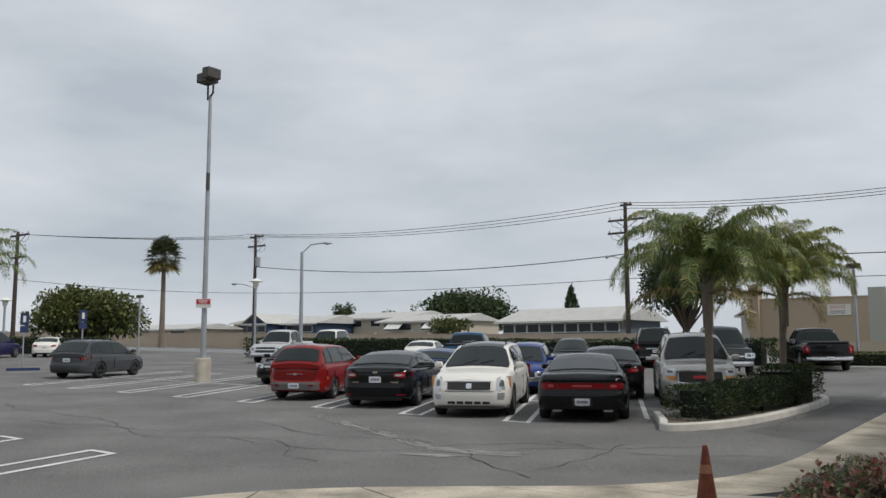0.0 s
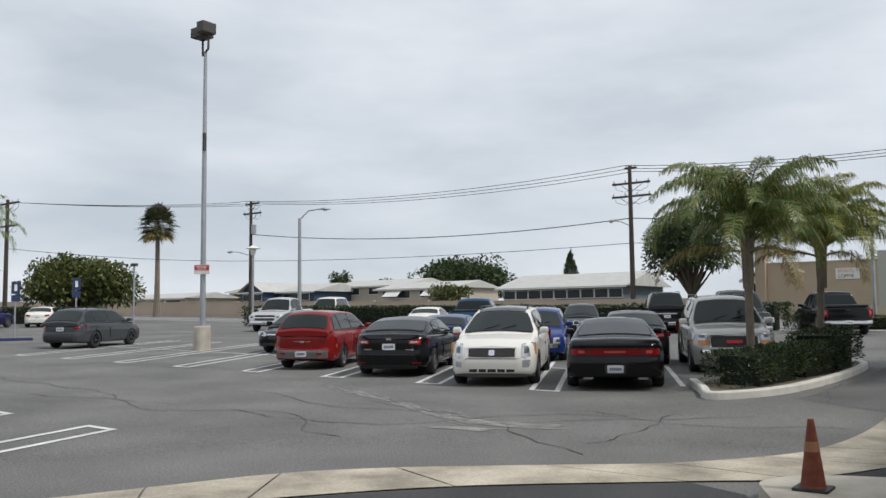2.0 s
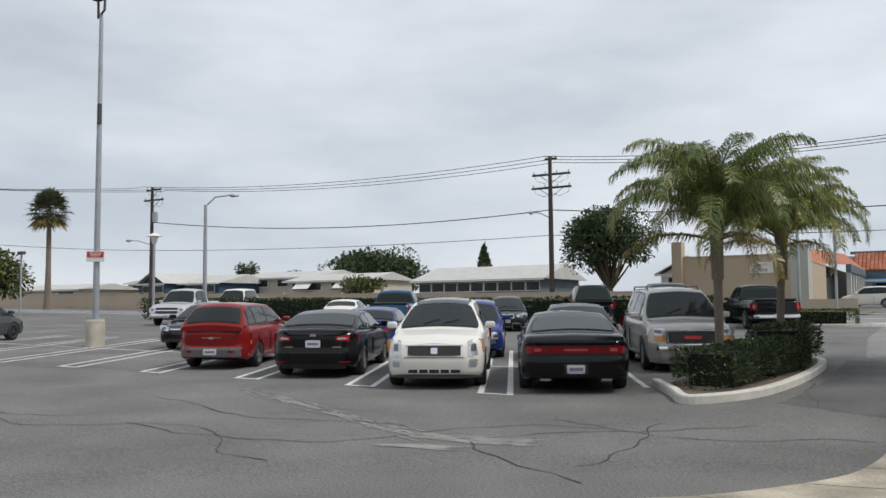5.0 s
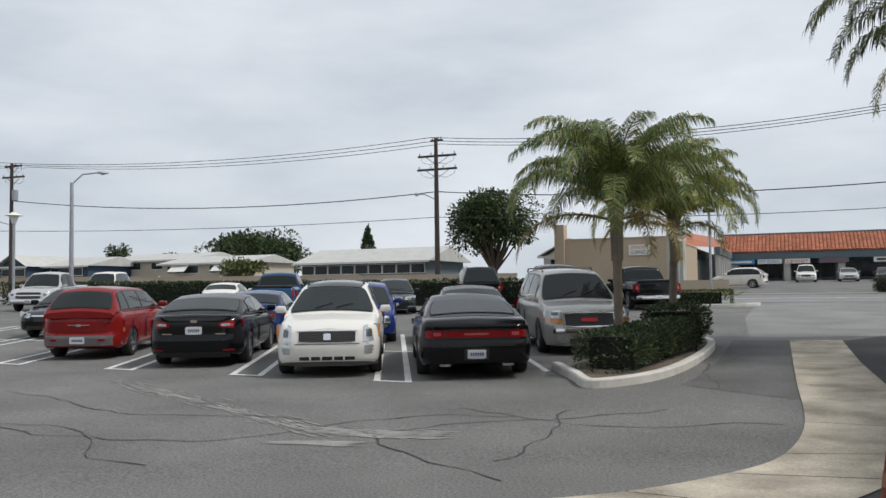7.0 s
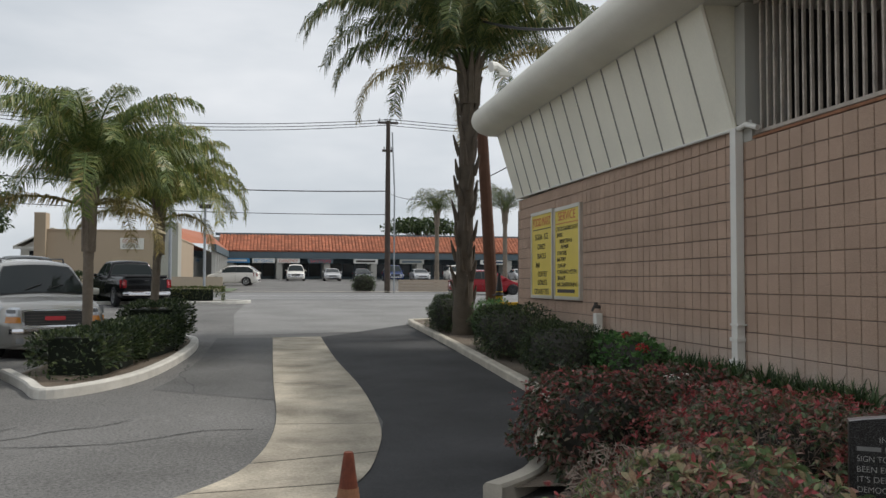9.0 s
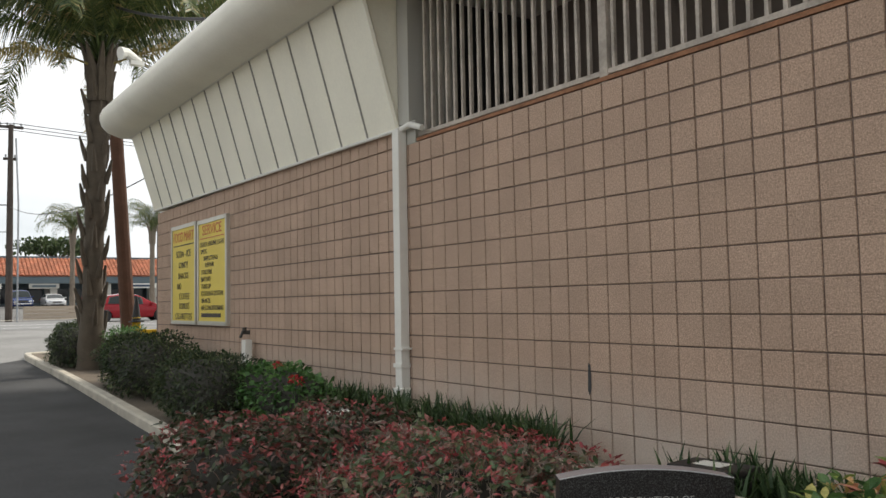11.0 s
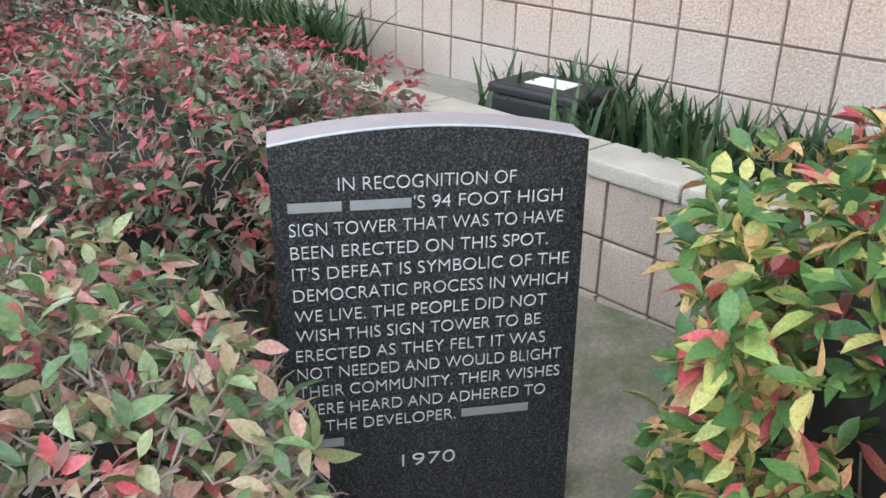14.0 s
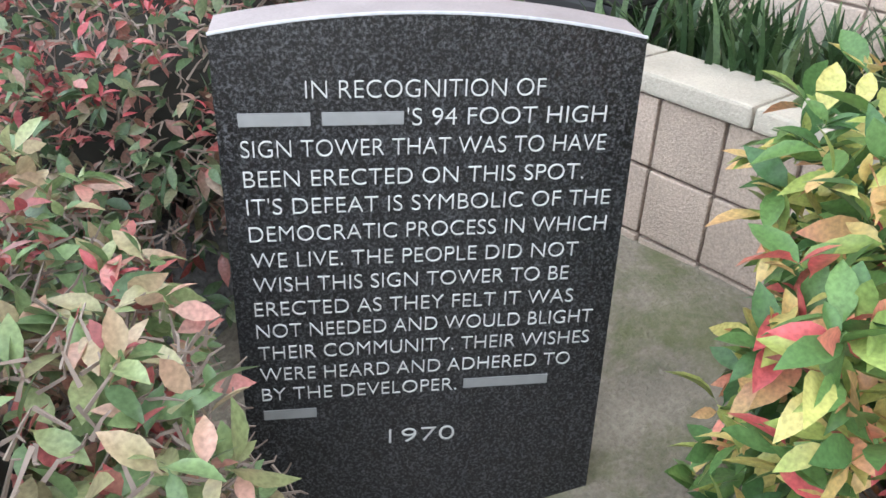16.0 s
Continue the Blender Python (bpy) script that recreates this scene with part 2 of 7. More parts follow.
M_PLATE = mat("white_plate", (0.62, 0.63, 0.66), 0.5, vary=0.05)
M_INK = mat("dark_ink", (0.03, 0.04, 0.12), 0.6, vary=0.05)
M_SIGNYEL = mat("yellow_sign_face", (0.72, 0.56, 0.09), 0.55, vary=0.1, scale=2)
M_SIGNRED = mat("red_sign_ink", (0.55, 0.12, 0.05), 0.6, vary=0.15)
M_SIGNBLK = mat("black_sign_ink", (0.045, 0.035, 0.03), 0.6, vary=0.15)
M_ALU = mat("aluminium_frame", (0.6, 0.58, 0.52), 0.45, 0.6, vary=0.1)
M_BLUE = mat("accessible_blue", (0.018, 0.035, 0.1), 0.5, vary=0.1)
M_RED = mat("sign_red", (0.5, 0.03, 0.04), 0.5, vary=0.1)
M_SHOPBLUE = mat("sign_blue", (0.05, 0.25, 0.5), 0.5, vary=0.05)
M_CONE = mat("dirty_orange_cone", (0.15, 0.04, 0.02), 0.8, vary=0.8, scale=9, fine=0.4, bump_scale=40)
M_CONEBRIGHT = mat("orange_cone", (0.62, 0.12, 0.03), 0.7, vary=0.2, scale=6)
M_YELLOW = mat("yellow_paint", (0.66, 0.42, 0.02), 0.6, vary=0.2, scale=3)
M_GRANITE = mat("polished_black_granite", (0.023, 0.024, 0.026), 0.3, vary=0.3, scale=14, fine=0.9, bump_scale=330, spec=0.4)
M_GRANITE_TOP = mat("rough_granite_edge", (0.27, 0.23, 0.225), 0.8, vary=0.2, scale=12, fine=0.3, bump_scale=220, bump=0.001)
gn, gl_ = M_GRANITE.node_tree.nodes, M_GRANITE.node_tree.links
g_pos, g_tex, g_ramp = gn.new("ShaderNodeNewGeometry"), gn.new("ShaderNodeTexNoise"), gn.new("ShaderNodeValToRGB")
g_tex.inputs["Scale"].default_value, g_tex.inputs["Detail"].default_value, g_tex.inputs["Roughness"].default_value = 170, 5, 0.8
for el, (p_, c_) in zip(g_ramp.color_ramp.elements, ((0.48, 0.004), (0.63, 0.1))):
    el.position, el.color = p_, (c_, c_, c_ * 1.05, 1)
gl_.new(g_pos.outputs["Position"], g_tex.inputs["Vector"])
gl_.new(g_tex.outputs["Fac"], g_ramp.inputs["Fac"])
gl_.new(g_ramp.outputs["Color"], gn["Principled BSDF"].inputs["Base Color"])
M_CARVED = mat("carved_pale_letter", (0.5, 0.5, 0.48), 0.9, vary=0.12, scale=25)
M_PALMTRUNK = mat("palm_trunk", (0.20, 0.165, 0.13), 0.95, vary=0.35, scale=4, fine=0.35, bump_scale=22, bump=0.02)
M_BARK = mat("bark", (0.10, 0.08, 0.06), 0.95, vary=0.35, scale=6, fine=0.3, bump_scale=40, bump=0.01)
M_TWIG = mat("grey_twig", (0.25, 0.195, 0.16), 0.9, vary=0.45, scale=20)
M_FROND = leaf_mat("palm_leaflet", [(0.0, (0.065, 0.11, 0.038)), (0.5, (0.16, 0.215, 0.07)), (0.88, (0.32, 0.34, 0.11)), (1.0, (0.42, 0.32, 0.14))])
M_FRONDYEL = leaf_mat("yellowing_palm_leaflet", [(0.0, (0.13, 0.175, 0.05)), (0.5, (0.3, 0.33, 0.085)), (0.9, (0.5, 0.47, 0.14)), (1.0, (0.52, 0.4, 0.18))])
M_FRONDDARK = leaf_mat("dark_palm_leaflet", [(0.0, (0.035, 0.06, 0.022)), (0.5, (0.09, 0.125, 0.042)), (0.88, (0.19, 0.2, 0.07)), (1.0, (0.32, 0.24, 0.11))])
M_FRONDOLD = leaf_mat("yellowed_frond", [(0.0, (0.12, 0.11, 0.04)), (0.6, (0.3, 0.24, 0.09)), (1.0, (0.42, 0.33, 0.15))])
M_FANPALM = leaf_mat("fan_palm_leaf", [(0.0, (0.05, 0.06, 0.035)), (1.0, (0.13, 0.14, 0.07))])
M_TREE = leaf_mat("tree_leaf", [(0.0, (0.025, 0.042, 0.02)), (0.6, (0.06, 0.09, 0.036)), (1.0, (0.12, 0.155, 0.06))])
M_TREEYEL = leaf_mat("olive_tree_leaf", [(0.0, (0.035, 0.055, 0.018)), (0.6, (0.10, 0.12, 0.035)), (1.0, (0.2, 0.2, 0.06))])
M_HEDGE = leaf_mat("clipped_hedge_leaf", [(0.0, (0.02, 0.035, 0.018)), (0.7, (0.05, 0.075, 0.03)), (1.0, (0.12, 0.15, 0.06))])
M_PURPLE = leaf_mat("dark_red_shrub_leaf", [(0.0, (0.028, 0.046, 0.022)), (0.36, (0.06, 0.085, 0.042)), (0.56, (0.105, 0.1, 0.06)), (0.74, (0.16, 0.09, 0.075)), (0.9, (0.22, 0.09, 0.08)), (1.0, (0.3, 0.08, 0.075))], rough=0.35, hue_noise=3.0)
M_DRYLEAF = leaf_mat("clipped_dry_shrub_leaf", [(0.0, (0.1, 0.155, 0.07)), (0.3, (0.18, 0.26, 0.11)), (0.48, (0.29, 0.32, 0.15)), (0.66, (0.4, 0.31, 0.19)), (0.84, (0.46, 0.26, 0.2)), (1.0, (0.5, 0.14, 0.13))], rough=0.28, hue_noise=4.0)
M_BACKLEAF = leaf_mat("red_green_shrub_leaf", [(0.0, (0.06, 0.1, 0.048)), (0.36, (0.12, 0.175, 0.085)), (0.56, (0.2, 0.2, 0.11)), (0.74, (0.29, 0.17, 0.13)), (0.9, (0.38, 0.15, 0.13)), (1.0, (0.45, 0.11, 0.1))], rough=0.32, hue_noise=3.0)
M_REDTIP = leaf_mat("red_young_leaf", [(0.0, (0.17, 0.09, 0.06)), (0.4, (0.3, 0.07, 0.075)), (0.75, (0.44, 0.075, 0.085)), (1.0, (0.48, 0.18, 0.16))], rough=0.35, hue_noise=4.0)
M_COPPER = leaf_mat("yellow_copper_shrub_leaf", [(0.0, (0.06, 0.13, 0.045)), (0.46, (0.14, 0.24, 0.07)), (0.63, (0.36, 0.4, 0.11)), (0.79, (0.6, 0.46, 0.17)), (0.91, (0.62, 0.31, 0.17)), (1.0, (0.5, 0.1, 0.1))], rough=0.32, hue_noise=2.5)
M_AGAP = leaf_mat("strap_leaf", [(0.0, (0.025, 0.05, 0.02)), (0.6, (0.05, 0.095, 0.035)), (1.0, (0.1, 0.15, 0.06))])
M_GERAN = leaf_mat("geranium_leaf", [(0.0, (0.04, 0.10, 0.03)), (0.7, (0.09, 0.2, 0.06)), (1.0, (0.15, 0.28, 0.09))])
M_GRASS = leaf_mat("grass", [(0.0, (0.05, 0.09, 0.025)), (1.0, (0.14, 0.2, 0.06))])


# ---- mesh helpers ----
def mesh_ob(name, bm, material, parent=None, label="", smooth=False):
    me = bpy.data.meshes.new(name)
    bm.to_mesh(me)
    bm.free()
    if smooth:
        me.shade_smooth()
    for m in (material if isinstance(material, (list, tuple)) else [material]):
        me.materials.append(m)
    ob = new(name, me)
    if parent is not None:
        ob.parent = parent
    if label:
        ob["label"] = label
    return ob


def part(name, bm, material, parent, label="", smooth=False):
    return mesh_ob(name, bm, material, parent, label, smooth)


def pydata(name, verts, faces, material, parent=None, label="", smooth=False):
    me = bpy.data.meshes.new(name)
    me.from_pydata([tuple(v) for v in verts], [], faces)
    me.update()
    if smooth:
        me.shade_smooth()
    for m in (material if isinstance(material, (list, tuple)) else [material]):
        me.materials.append(m)
    ob = new(name, me)
    if parent is not None:
        ob.parent = parent
    if label:
        ob["label"] = label
    return ob


def thing(name, m, label, category, group="", kind=""):
    ob = new(name)
    ob.matrix_world = m
    ob.empty_display_size = 0.2
    return tagged(ob, label, category, group, kind)


def box(bm, x0, x1, y0, y1, z0, z1, bevel=0.0, m=None):
    d = bmesh.ops.create_cube(bm, size=1.0)
    vs = d["verts"]
    for v in vs:
        v.co = Vector(((x0 + x1) / 2 + v.co.x * (x1 - x0), (y0 + y1) / 2 + v.co.y * (y1 - y0), (z0 + z1) / 2 + v.co.z * (z1 - z0)))
    if bevel:
        es = list({e for v in vs for e in v.link_edges})
        r = bmesh.ops.bevel(bm, geom=es, offset=bevel, segments=2, affect="EDGES", profile=0.6)
        vs = list({v for f in r["faces"] for v in f.verts} | {v for v in vs if v.is_valid})
    if m is not None:
        bmesh.ops.transform(bm, matrix=m, verts=[v for v in vs if v.is_valid])
    return vs


def boxed(*a, **k):
    bm = bmesh.new()
    box(bm, *a, **k)
    return bm


def tube(bm, pts, radii, sides=10, cap=True):
    """A round bar along points with a radius at each."""
    rings = []
    pts = [Vector(p) for p in pts]
    for i, p in enumerate(pts):
        d = (pts[min(i + 1, len(pts) - 1)] - pts[max(i - 1, 0)]).normalized()
        q = d.to_track_quat("Z", "Y")
        r = radii[i] if isinstance(radii, (list, tuple)) else radii
        rings.append([bm.verts.new(p + q @ Vector((r * math.cos(a), r * math.sin(a), 0))) for a in [2 * math.pi * k / sides for k in range(sides)]])
    for a, b in zip(rings, rings[1:]):
        for k in range(sides):
            bm.faces.new((a[k], a[(k + 1) % sides], b[(k + 1) % sides], b[k]))
    if cap:
        bm.faces.new(rings[0][::-1])
        bm.faces.new(rings[-1])
    return bm


def bar(pts, radii, sides=10):
    return tube(bmesh.new(), pts, radii, sides)


def height(x, y):
    """The lot rises gently away from the shop's corner."""
    d = math.hypot(x + 4, y + 8)
    return 0.02 * min(max(0.0, d - 9), 140)


def on_lot(x, y, dz=0.0):
    return (x, y, height(x, y) + dz)


def ribbon(left, right, dz, material, name, parent=None, label="", step=0.6):
    """A thin sheet laid on the lot between two polylines of equal count."""
    vs, fs = [], []
    rows = []
    for (a, b), (c, d) in zip(zip(left, right), list(zip(left, right))[1:]):
        n = max(1, int(max(math.dist(a, c), math.dist(b, d)) / step))
        for i in range(n):
            t = i / n
            rows.append(((a[0] + (c[0] - a[0]) * t, a[1] + (c[1] - a[1]) * t), (b[0] + (d[0] - b[0]) * t, b[1] + (d[1] - b[1]) * t)))
    rows.append((left[-1], right[-1]))
    k = max(1, int(max(math.dist(a, b) for a, b in rows) / step))
    for a, b in rows:
        for j in range(k + 1):
            s = j / k
            x, y = a[0] + (b[0] - a[0]) * s, a[1] + (b[1] - a[1]) * s
            vs.append(on_lot(x, y, dz))
    for i in range(len(rows) - 1):
        for j in range(k):
            p = i * (k + 1) + j
            fs.append((p, p + 1, p + k + 2, p + k + 1))
    return pydata(name, vs, fs, material, parent, label)


def smooth_line(pts, n=8):
    """Catmull-Rom through points."""
    out = []
    P = [pts[0], *pts, pts[-1]]
    for i in range(1, len(P) - 2):
        for k in range(n):
            t = k / n
            out.append(tuple(0.5 * (2 * b + (c - a) * t + (2 * a - 5 * b + 4 * c - d) * t * t + (3 * b - a - 3 * c + d) * t ** 3) for a, b, c, d in zip(P[i - 1], P[i], P[i + 1], P[i + 2])))
    out.append(tuple(pts[-1]))
    return out


def kerb(name, line, wide, high, material, label, side=1):
    """A raised kerb along a line, on the lot."""
    root = thing(name, Matrix.Identity(4), label, "kerb", kind="structure")
    vs, fs = [], []
    for i, p in enumerate(line):
        a, b = line[max(i - 1, 0)], line[min(i + 1, len(line) - 1)]
        d = Vector((b[0] - a[0], b[1] - a[1])).normalized()
        nx, ny = -d.y * side, d.x * side
        h = height(*p[:2])
        for off, z in ((0, -0.1), (0.0, high - 0.025), (0.02, high), (wide - 0.02, high), (wide, high - 0.025), (wide, -0.1)):
            vs.append((p[0] + nx * off, p[1] + ny * off, h + z))
    for i in range(len(line) - 1):
        for k in range(5):
            a = i * 6 + k
            fs.append((a, a + 1, a + 7, a + 6) if side < 0 else (a, a + 6, a + 7, a + 1))
    n = len(vs)
    fs += [(0, 1, 2, 3, 4, 5), (n - 6, n - 5, n - 4, n - 3, n - 2, n - 1)]
    pydata("kerb_stone", vs, fs, material, root)
    return root


# ---- ground ----
def ground_z(x, y):
    z = height(x, y)
    if -3.3 < x < 0.6 and y < -1.2:
        z -= 0.6 * min(1, (x + 3.3) / 0.3) * min(1, (-1.2 - y) / 0.3)
    return z


def grid_lines(points):
    out = []
    for (a, s), (b, _) in zip(points, points[1:]):
        n = max(1, round((b - a) / s))
        out += [a + (b - a) * i / n for i in range(n)]
    return out + [points[-1][0]]


gx = grid_lines([(-900, 100), (-200, 20), (-80, 4), (-30, 1.0), (-4, 0.4), (2, 2), (40, 8), (120, 40), (900, 0)])
gy = grid_lines([(-900, 100), (-100, 20), (-20, 2), (-6, 0.5), (4, 1.0), (60, 5), (160, 20), (300, 100), (900, 0)])
gv = [(x, y, ground_z(x, y)) for y in gy for x in gx]
gf = [(j * len(gx) + i, j * len(gx) + i + 1, (j + 1) * len(gx) + i + 1, (j + 1) * len(gx) + i) for j in range(len(gy) - 1) for i in range(len(gx) - 1)]
ground = tagged(pydata("ground", gv, gf, M_ASPHALT, smooth=True), "worn grey asphalt of a car park", "ground", kind="structure")

# street along the far side, with kerbs and centre line
STREET_N, STREET_F = 36.5, 47.0
xs = [-260 + 6 * i for i in range(70)]
tagged(ribbon([(x, STREET_N) for x in xs], [(x, STREET_F) for x in xs], 0.012, M_ROAD, "road", step=3), "grey asphalt street beyond the car park", "road", kind="structure")
tagged(ribbon([(x, STREET_F) for x in xs], [(x, STREET_F + 0.5) for x in xs], 0.10, M_KERB, "pavement", step=6), "pale concrete kerb and gutter across the street", "kerb", kind="structure")
for y in (38.2, 41.6, 41.95):
    tagged(ribbon([(x, y) for x in xs], [(x, y + 0.12) for x in xs], 0.02, M_LINE, "lane_line", step=6), "worn painted line on the street", "road marking", kind="structure")

# drive lane beside the shop, the building's shade put into its dark colour
tagged(ribbon([(-3.95, 14.7), (-3.9, 10), (-3.75, 6), (-3.75, 3.5), (-3.95, 2.1), (-4.3, 0.9), (-4.9, -0.2)], [(-1.3, 18.8), (-1.35, 11), (-1.5, 6), (-1.7, 4.5), (-2.4, 2.2), (-2.9, 0.7), (-3.9, -0.4)], 0.006, M_ASPHALT_DARK, "driveway", step=0.5), "asphalt drive lane coloured dark for the shade of the shop", "driveway", kind="structure")
tagged(ribbon([(-13.5, -9.0), (-10.6, -6.6), (-9.28, -5.46), (-8.58, -3.92), (-7.42, -2.43), (-5.71, -1.03), (-5.1, -1.3)], [(-9.0, -12.0), (-7.0, -10.0), (-6.2, -8.2), (-5.6, -6.0), (-5.0, -4.0), (-4.7, -2.5), (-4.75, -1.9)], 0.006, M_ASPHALT_DARK, "walkway", step=0.5), "dark asphalt strip inside the concrete gutter", "driveway", kind="structure")

tagged(ribbon([(-6.35, 14.6), (-6.3, 10), (-6.45, 7.3), (-6.6, 6.3)], [(-5.1, 14.65), (-5.04, 10), (-4.99, 6.8), (-4.95, 5.2)], 0.004, M_ASPHALT_MID, "lane_patch", step=0.5), "darker resurfaced asphalt lane beside the island", "road", kind="structure")
tagged(ribbon([(-6.0, 15.4), (-6.5, 24), (-6.5, 36.4)], [(14.0, 21.5), (14.0, 28), (14.0, 36.4)], 0.004, M_ASPHALT_OLD, "driveway_apron", step=1.5), "bleached pale asphalt at the street driveway", "road", kind="structure")

# concrete gutter that swings round the corner
g_out = smooth_line([(-5.08, 14.65), (-5.02, 10), (-4.97, 6.8), (-4.91, 3.48), (-5.11, 1.67), (-5.55, 0.72), (-6.25, -0.2), (-7.26, -0.99), (-8.49, -1.97), (-9.27, -2.87), (-9.8, -4.08), (-10.5, -5.67), (-11.6, -7.6), (-13.6, -10.5)])
g_in = smooth_line([(-3.96, 14.75), (-3.9, 10), (-3.76, 6.2), (-3.8, 3.4), (-3.97, 2.0), (-4.25, 0.9), (-4.9, -0.35), (-5.71, -1.03), (-7.42, -2.43), (-8.58, -3.92), (-9.0, -4.8), (-9.5, -6.0), (-10.6, -8.2), (-12.4, -11.4)])
gutter = thing("gutter", Matrix.Identity(4), "stained pale concrete gutter curving round the corner", "gutter", kind="structure")
cut = [0, 8, 16, 24, 32, 40, 48, 56, 64, 72, 80, 88, 96, 104]
for a, b in zip(cut, cut[1:]):
    def gap(line, s):
        seg = list(line[a:b + 1])
        p, q = Vector(seg[0]), Vector(seg[1])
        seg[0] = tuple(p + (q - p).normalized() * s)
        p, q = Vector(seg[-1]), Vector(seg[-2])
        seg[-1] = tuple(p + (q - p).normalized() * s)
        return seg
    ribbon(gap(g_out, 0.012), gap(g_in, 0.012), 0.016, M_CONCRETE, "slab", gutter, step=0.4)

# raised slab corner with the cone
slab_line = smooth_line([(-2.0, -0.35), (-3.6, -0.45), (-4.6, -0.75), (-4.95, -1.25), (-4.8, -1.75), (-4.2, -3.0), (-3.9, -5.0), (-3.7, -7.5), (-3.5, -12)], 6)
bm = bmesh.new()
top = [bm.verts.new((x, y, 0.14)) for x, y in slab_line]
low = [bm.verts.new((x - 0.02, y, -0.2)) for x, y in slab_line]
for i in range(len(top) - 1):
    bm.faces.new((top[i], top[i + 1], low[i + 1], low[i]))
inner = [bm.verts.new((x, y, 0.14)) for x, y in ((-3.0, -12), (-3.05, -1.35), (-2.7, -0.9), (-2.0, -0.8))]
bm.faces.new(top + inner)
bmesh.ops.triangulate(bm, faces=[f for f in bm.faces if len(f.verts) > 4])
bmesh.ops.recalc_face_normals(bm, faces=bm.faces)
tagged(mesh_ob("walkway_kerb", bm, M_KERB), "raised concrete kerb slab round the planted corner", "kerb", kind="structure")


tagged(mesh_ob("walkway_slab", boxed(-4.32, -2.95, -9, -0.78, -0.3, 0.136, bevel=0.01), M_KERB), "worn concrete walkway slab beside the garden", "pavement", kind="structure")


# painted stall lines: hairpins, angled
D = Vector((-0.43, 0.903))


def stall_line(p, length, wide=0.11):
    n = Vector((D.y, -D.x)) * wide / 2
    a, b = Vector(p), Vector(p) + D * length
    return ribbon([tuple(a - n), tuple(b - n)], [tuple(a + n), tuple(b + n)], 0.008, M_LINE, "stripe", lot_lines, step=1.0)


lot_lines = thing("stall_marking", Matrix.Identity(4), "worn white hairpin lines of angled parking stalls", "road marking", kind="structure")
for i in range(8):
    x = -11.27 - 2.8 * i
    stall_line((x + 0.02, 5.5), 10.3)
    stall_line((x + 0.58, 5.5), 10.3)
    ribbon([(x - 0.04, 5.44), (x + 0.64, 5.44)], [(x - 0.04, 5.55), (x + 0.64, 5.55)], 0.009, M_LINE, "stripe", lot_lines)
    c = Vector((x, 5.5)) + D * 5.1
    ribbon([(c.x, c.y), (c.x + 2.6, c.y)], [(c.x, c.y + 0.1), (c.x + 2.6, c.y + 0.1)], 0.009, M_LINE, "stripe", lot_lines)
stall_line((-8.95, 7.45), 5.5)
for i in range(5):
    x = -13.6 - 2.85 * i
    for off in (0.0, -0.6):
        a, n = Vector((x + off, -2.0)), Vector((0.06, 0.0))
        b = a + Vector((0.27, -0.963)) * 5.2
        ribbon([tuple(a - n), tuple(b - n)], [tuple(a + n), tuple(b + n)], 0.008, M_LINE, "stripe", lot_lines, step=1.0)
    ribbon([(x - 0.66, -2.06), (x + 0.06, -2.06)], [(x - 0.66, -1.95), (x + 0.06, -1.95)], 0.009, M_LINE, "stripe", lot_lines)

# cracks and pale scuffs on the asphalt
random.seed(4)
cracks = thing("asphalt_cracks", Matrix.Identity(4), "thin dark cracks wandering over the asphalt", "crack", kind="structure")
for x0, y0, ang, n in [(-24, 1.5, 0.05, 60), (-16, 2.6, -0.25, 40), (-9.2, 1.6, 0.9, 16), (-9.0, 3.4, -0.2, 18), (-14, 0.4, 0.3, 30), (-7.6, 0.6, 1.3, 14), (-30, 3.4, -0.1, 50), (-5.6, 16.5, 2.9, 40), (-6.8, 20, 0.2, 30), (-20, -0.6, 0.5, 22), (-6.0, 6.0, 1.4, 20)]:
    l, r, x, y, a = [], [], x0, y0, ang
    for i in range(n):
        w = random.uniform(0.004, 0.014)
        l.append((x - math.sin(a) * w, y + math.cos(a) * w))
        r.append((x + math.sin(a) * w, y - math.cos(a) * w))
        a += random.uniform(-0.45, 0.45) - (a - ang) * 0.25
        x, y = x + math.cos(a) * 0.25, y + math.sin(a) * 0.25
    ribbon(l, r, 0.007, M_CRACK, "crack", cracks, step=9)
scuffs = thing("asphalt_scuffs", Matrix.Identity(4), "pale worn streaks on the asphalt", "stain", kind="structure")
for pts, w in [([(-15.5, 4.2), (-13.5, 3.2), (-11.5, 2.2), (-9.7, 1.2)], 0.14), ([(-9.9, 1.5), (-9.1, 1.45), (-8.6, 1.6)], 0.16), ([(-9.9, 0.7), (-9.3, 0.9)], 0.06)]:
    q = smooth_line(pts, 6)
    sv, sf = [], []
    for _ in range(int(55 * len(q) ** 0.5)):
        k = random.randrange(len(q) - 1)
        a, b = Vector(q[k]), Vector(q[k + 1])
        d = (b - a).normalized()
        n = Vector((-d.y, d.x))
        c = a.lerp(b, random.random()) + n * random.gauss(0, w * 0.8)
        ln, ww = random.uniform(0.06, 0.35), random.uniform(0.006, 0.022)
        e, f = c - d * ln, c + d * ln + n * random.uniform(-0.03, 0.03)
        m_ = (e + f) / 2
        z_, o = 0.006 + 0.002 * random.random(), len(sv)
        sv += [on_lot(*p, z_) for p in (e, m_ - n * ww, f, m_ + n * ww)]
        sf.append((o, o + 1, o + 2, o + 3))
    pydata("scuff", sv, sf, M_SCUFF, scuffs)

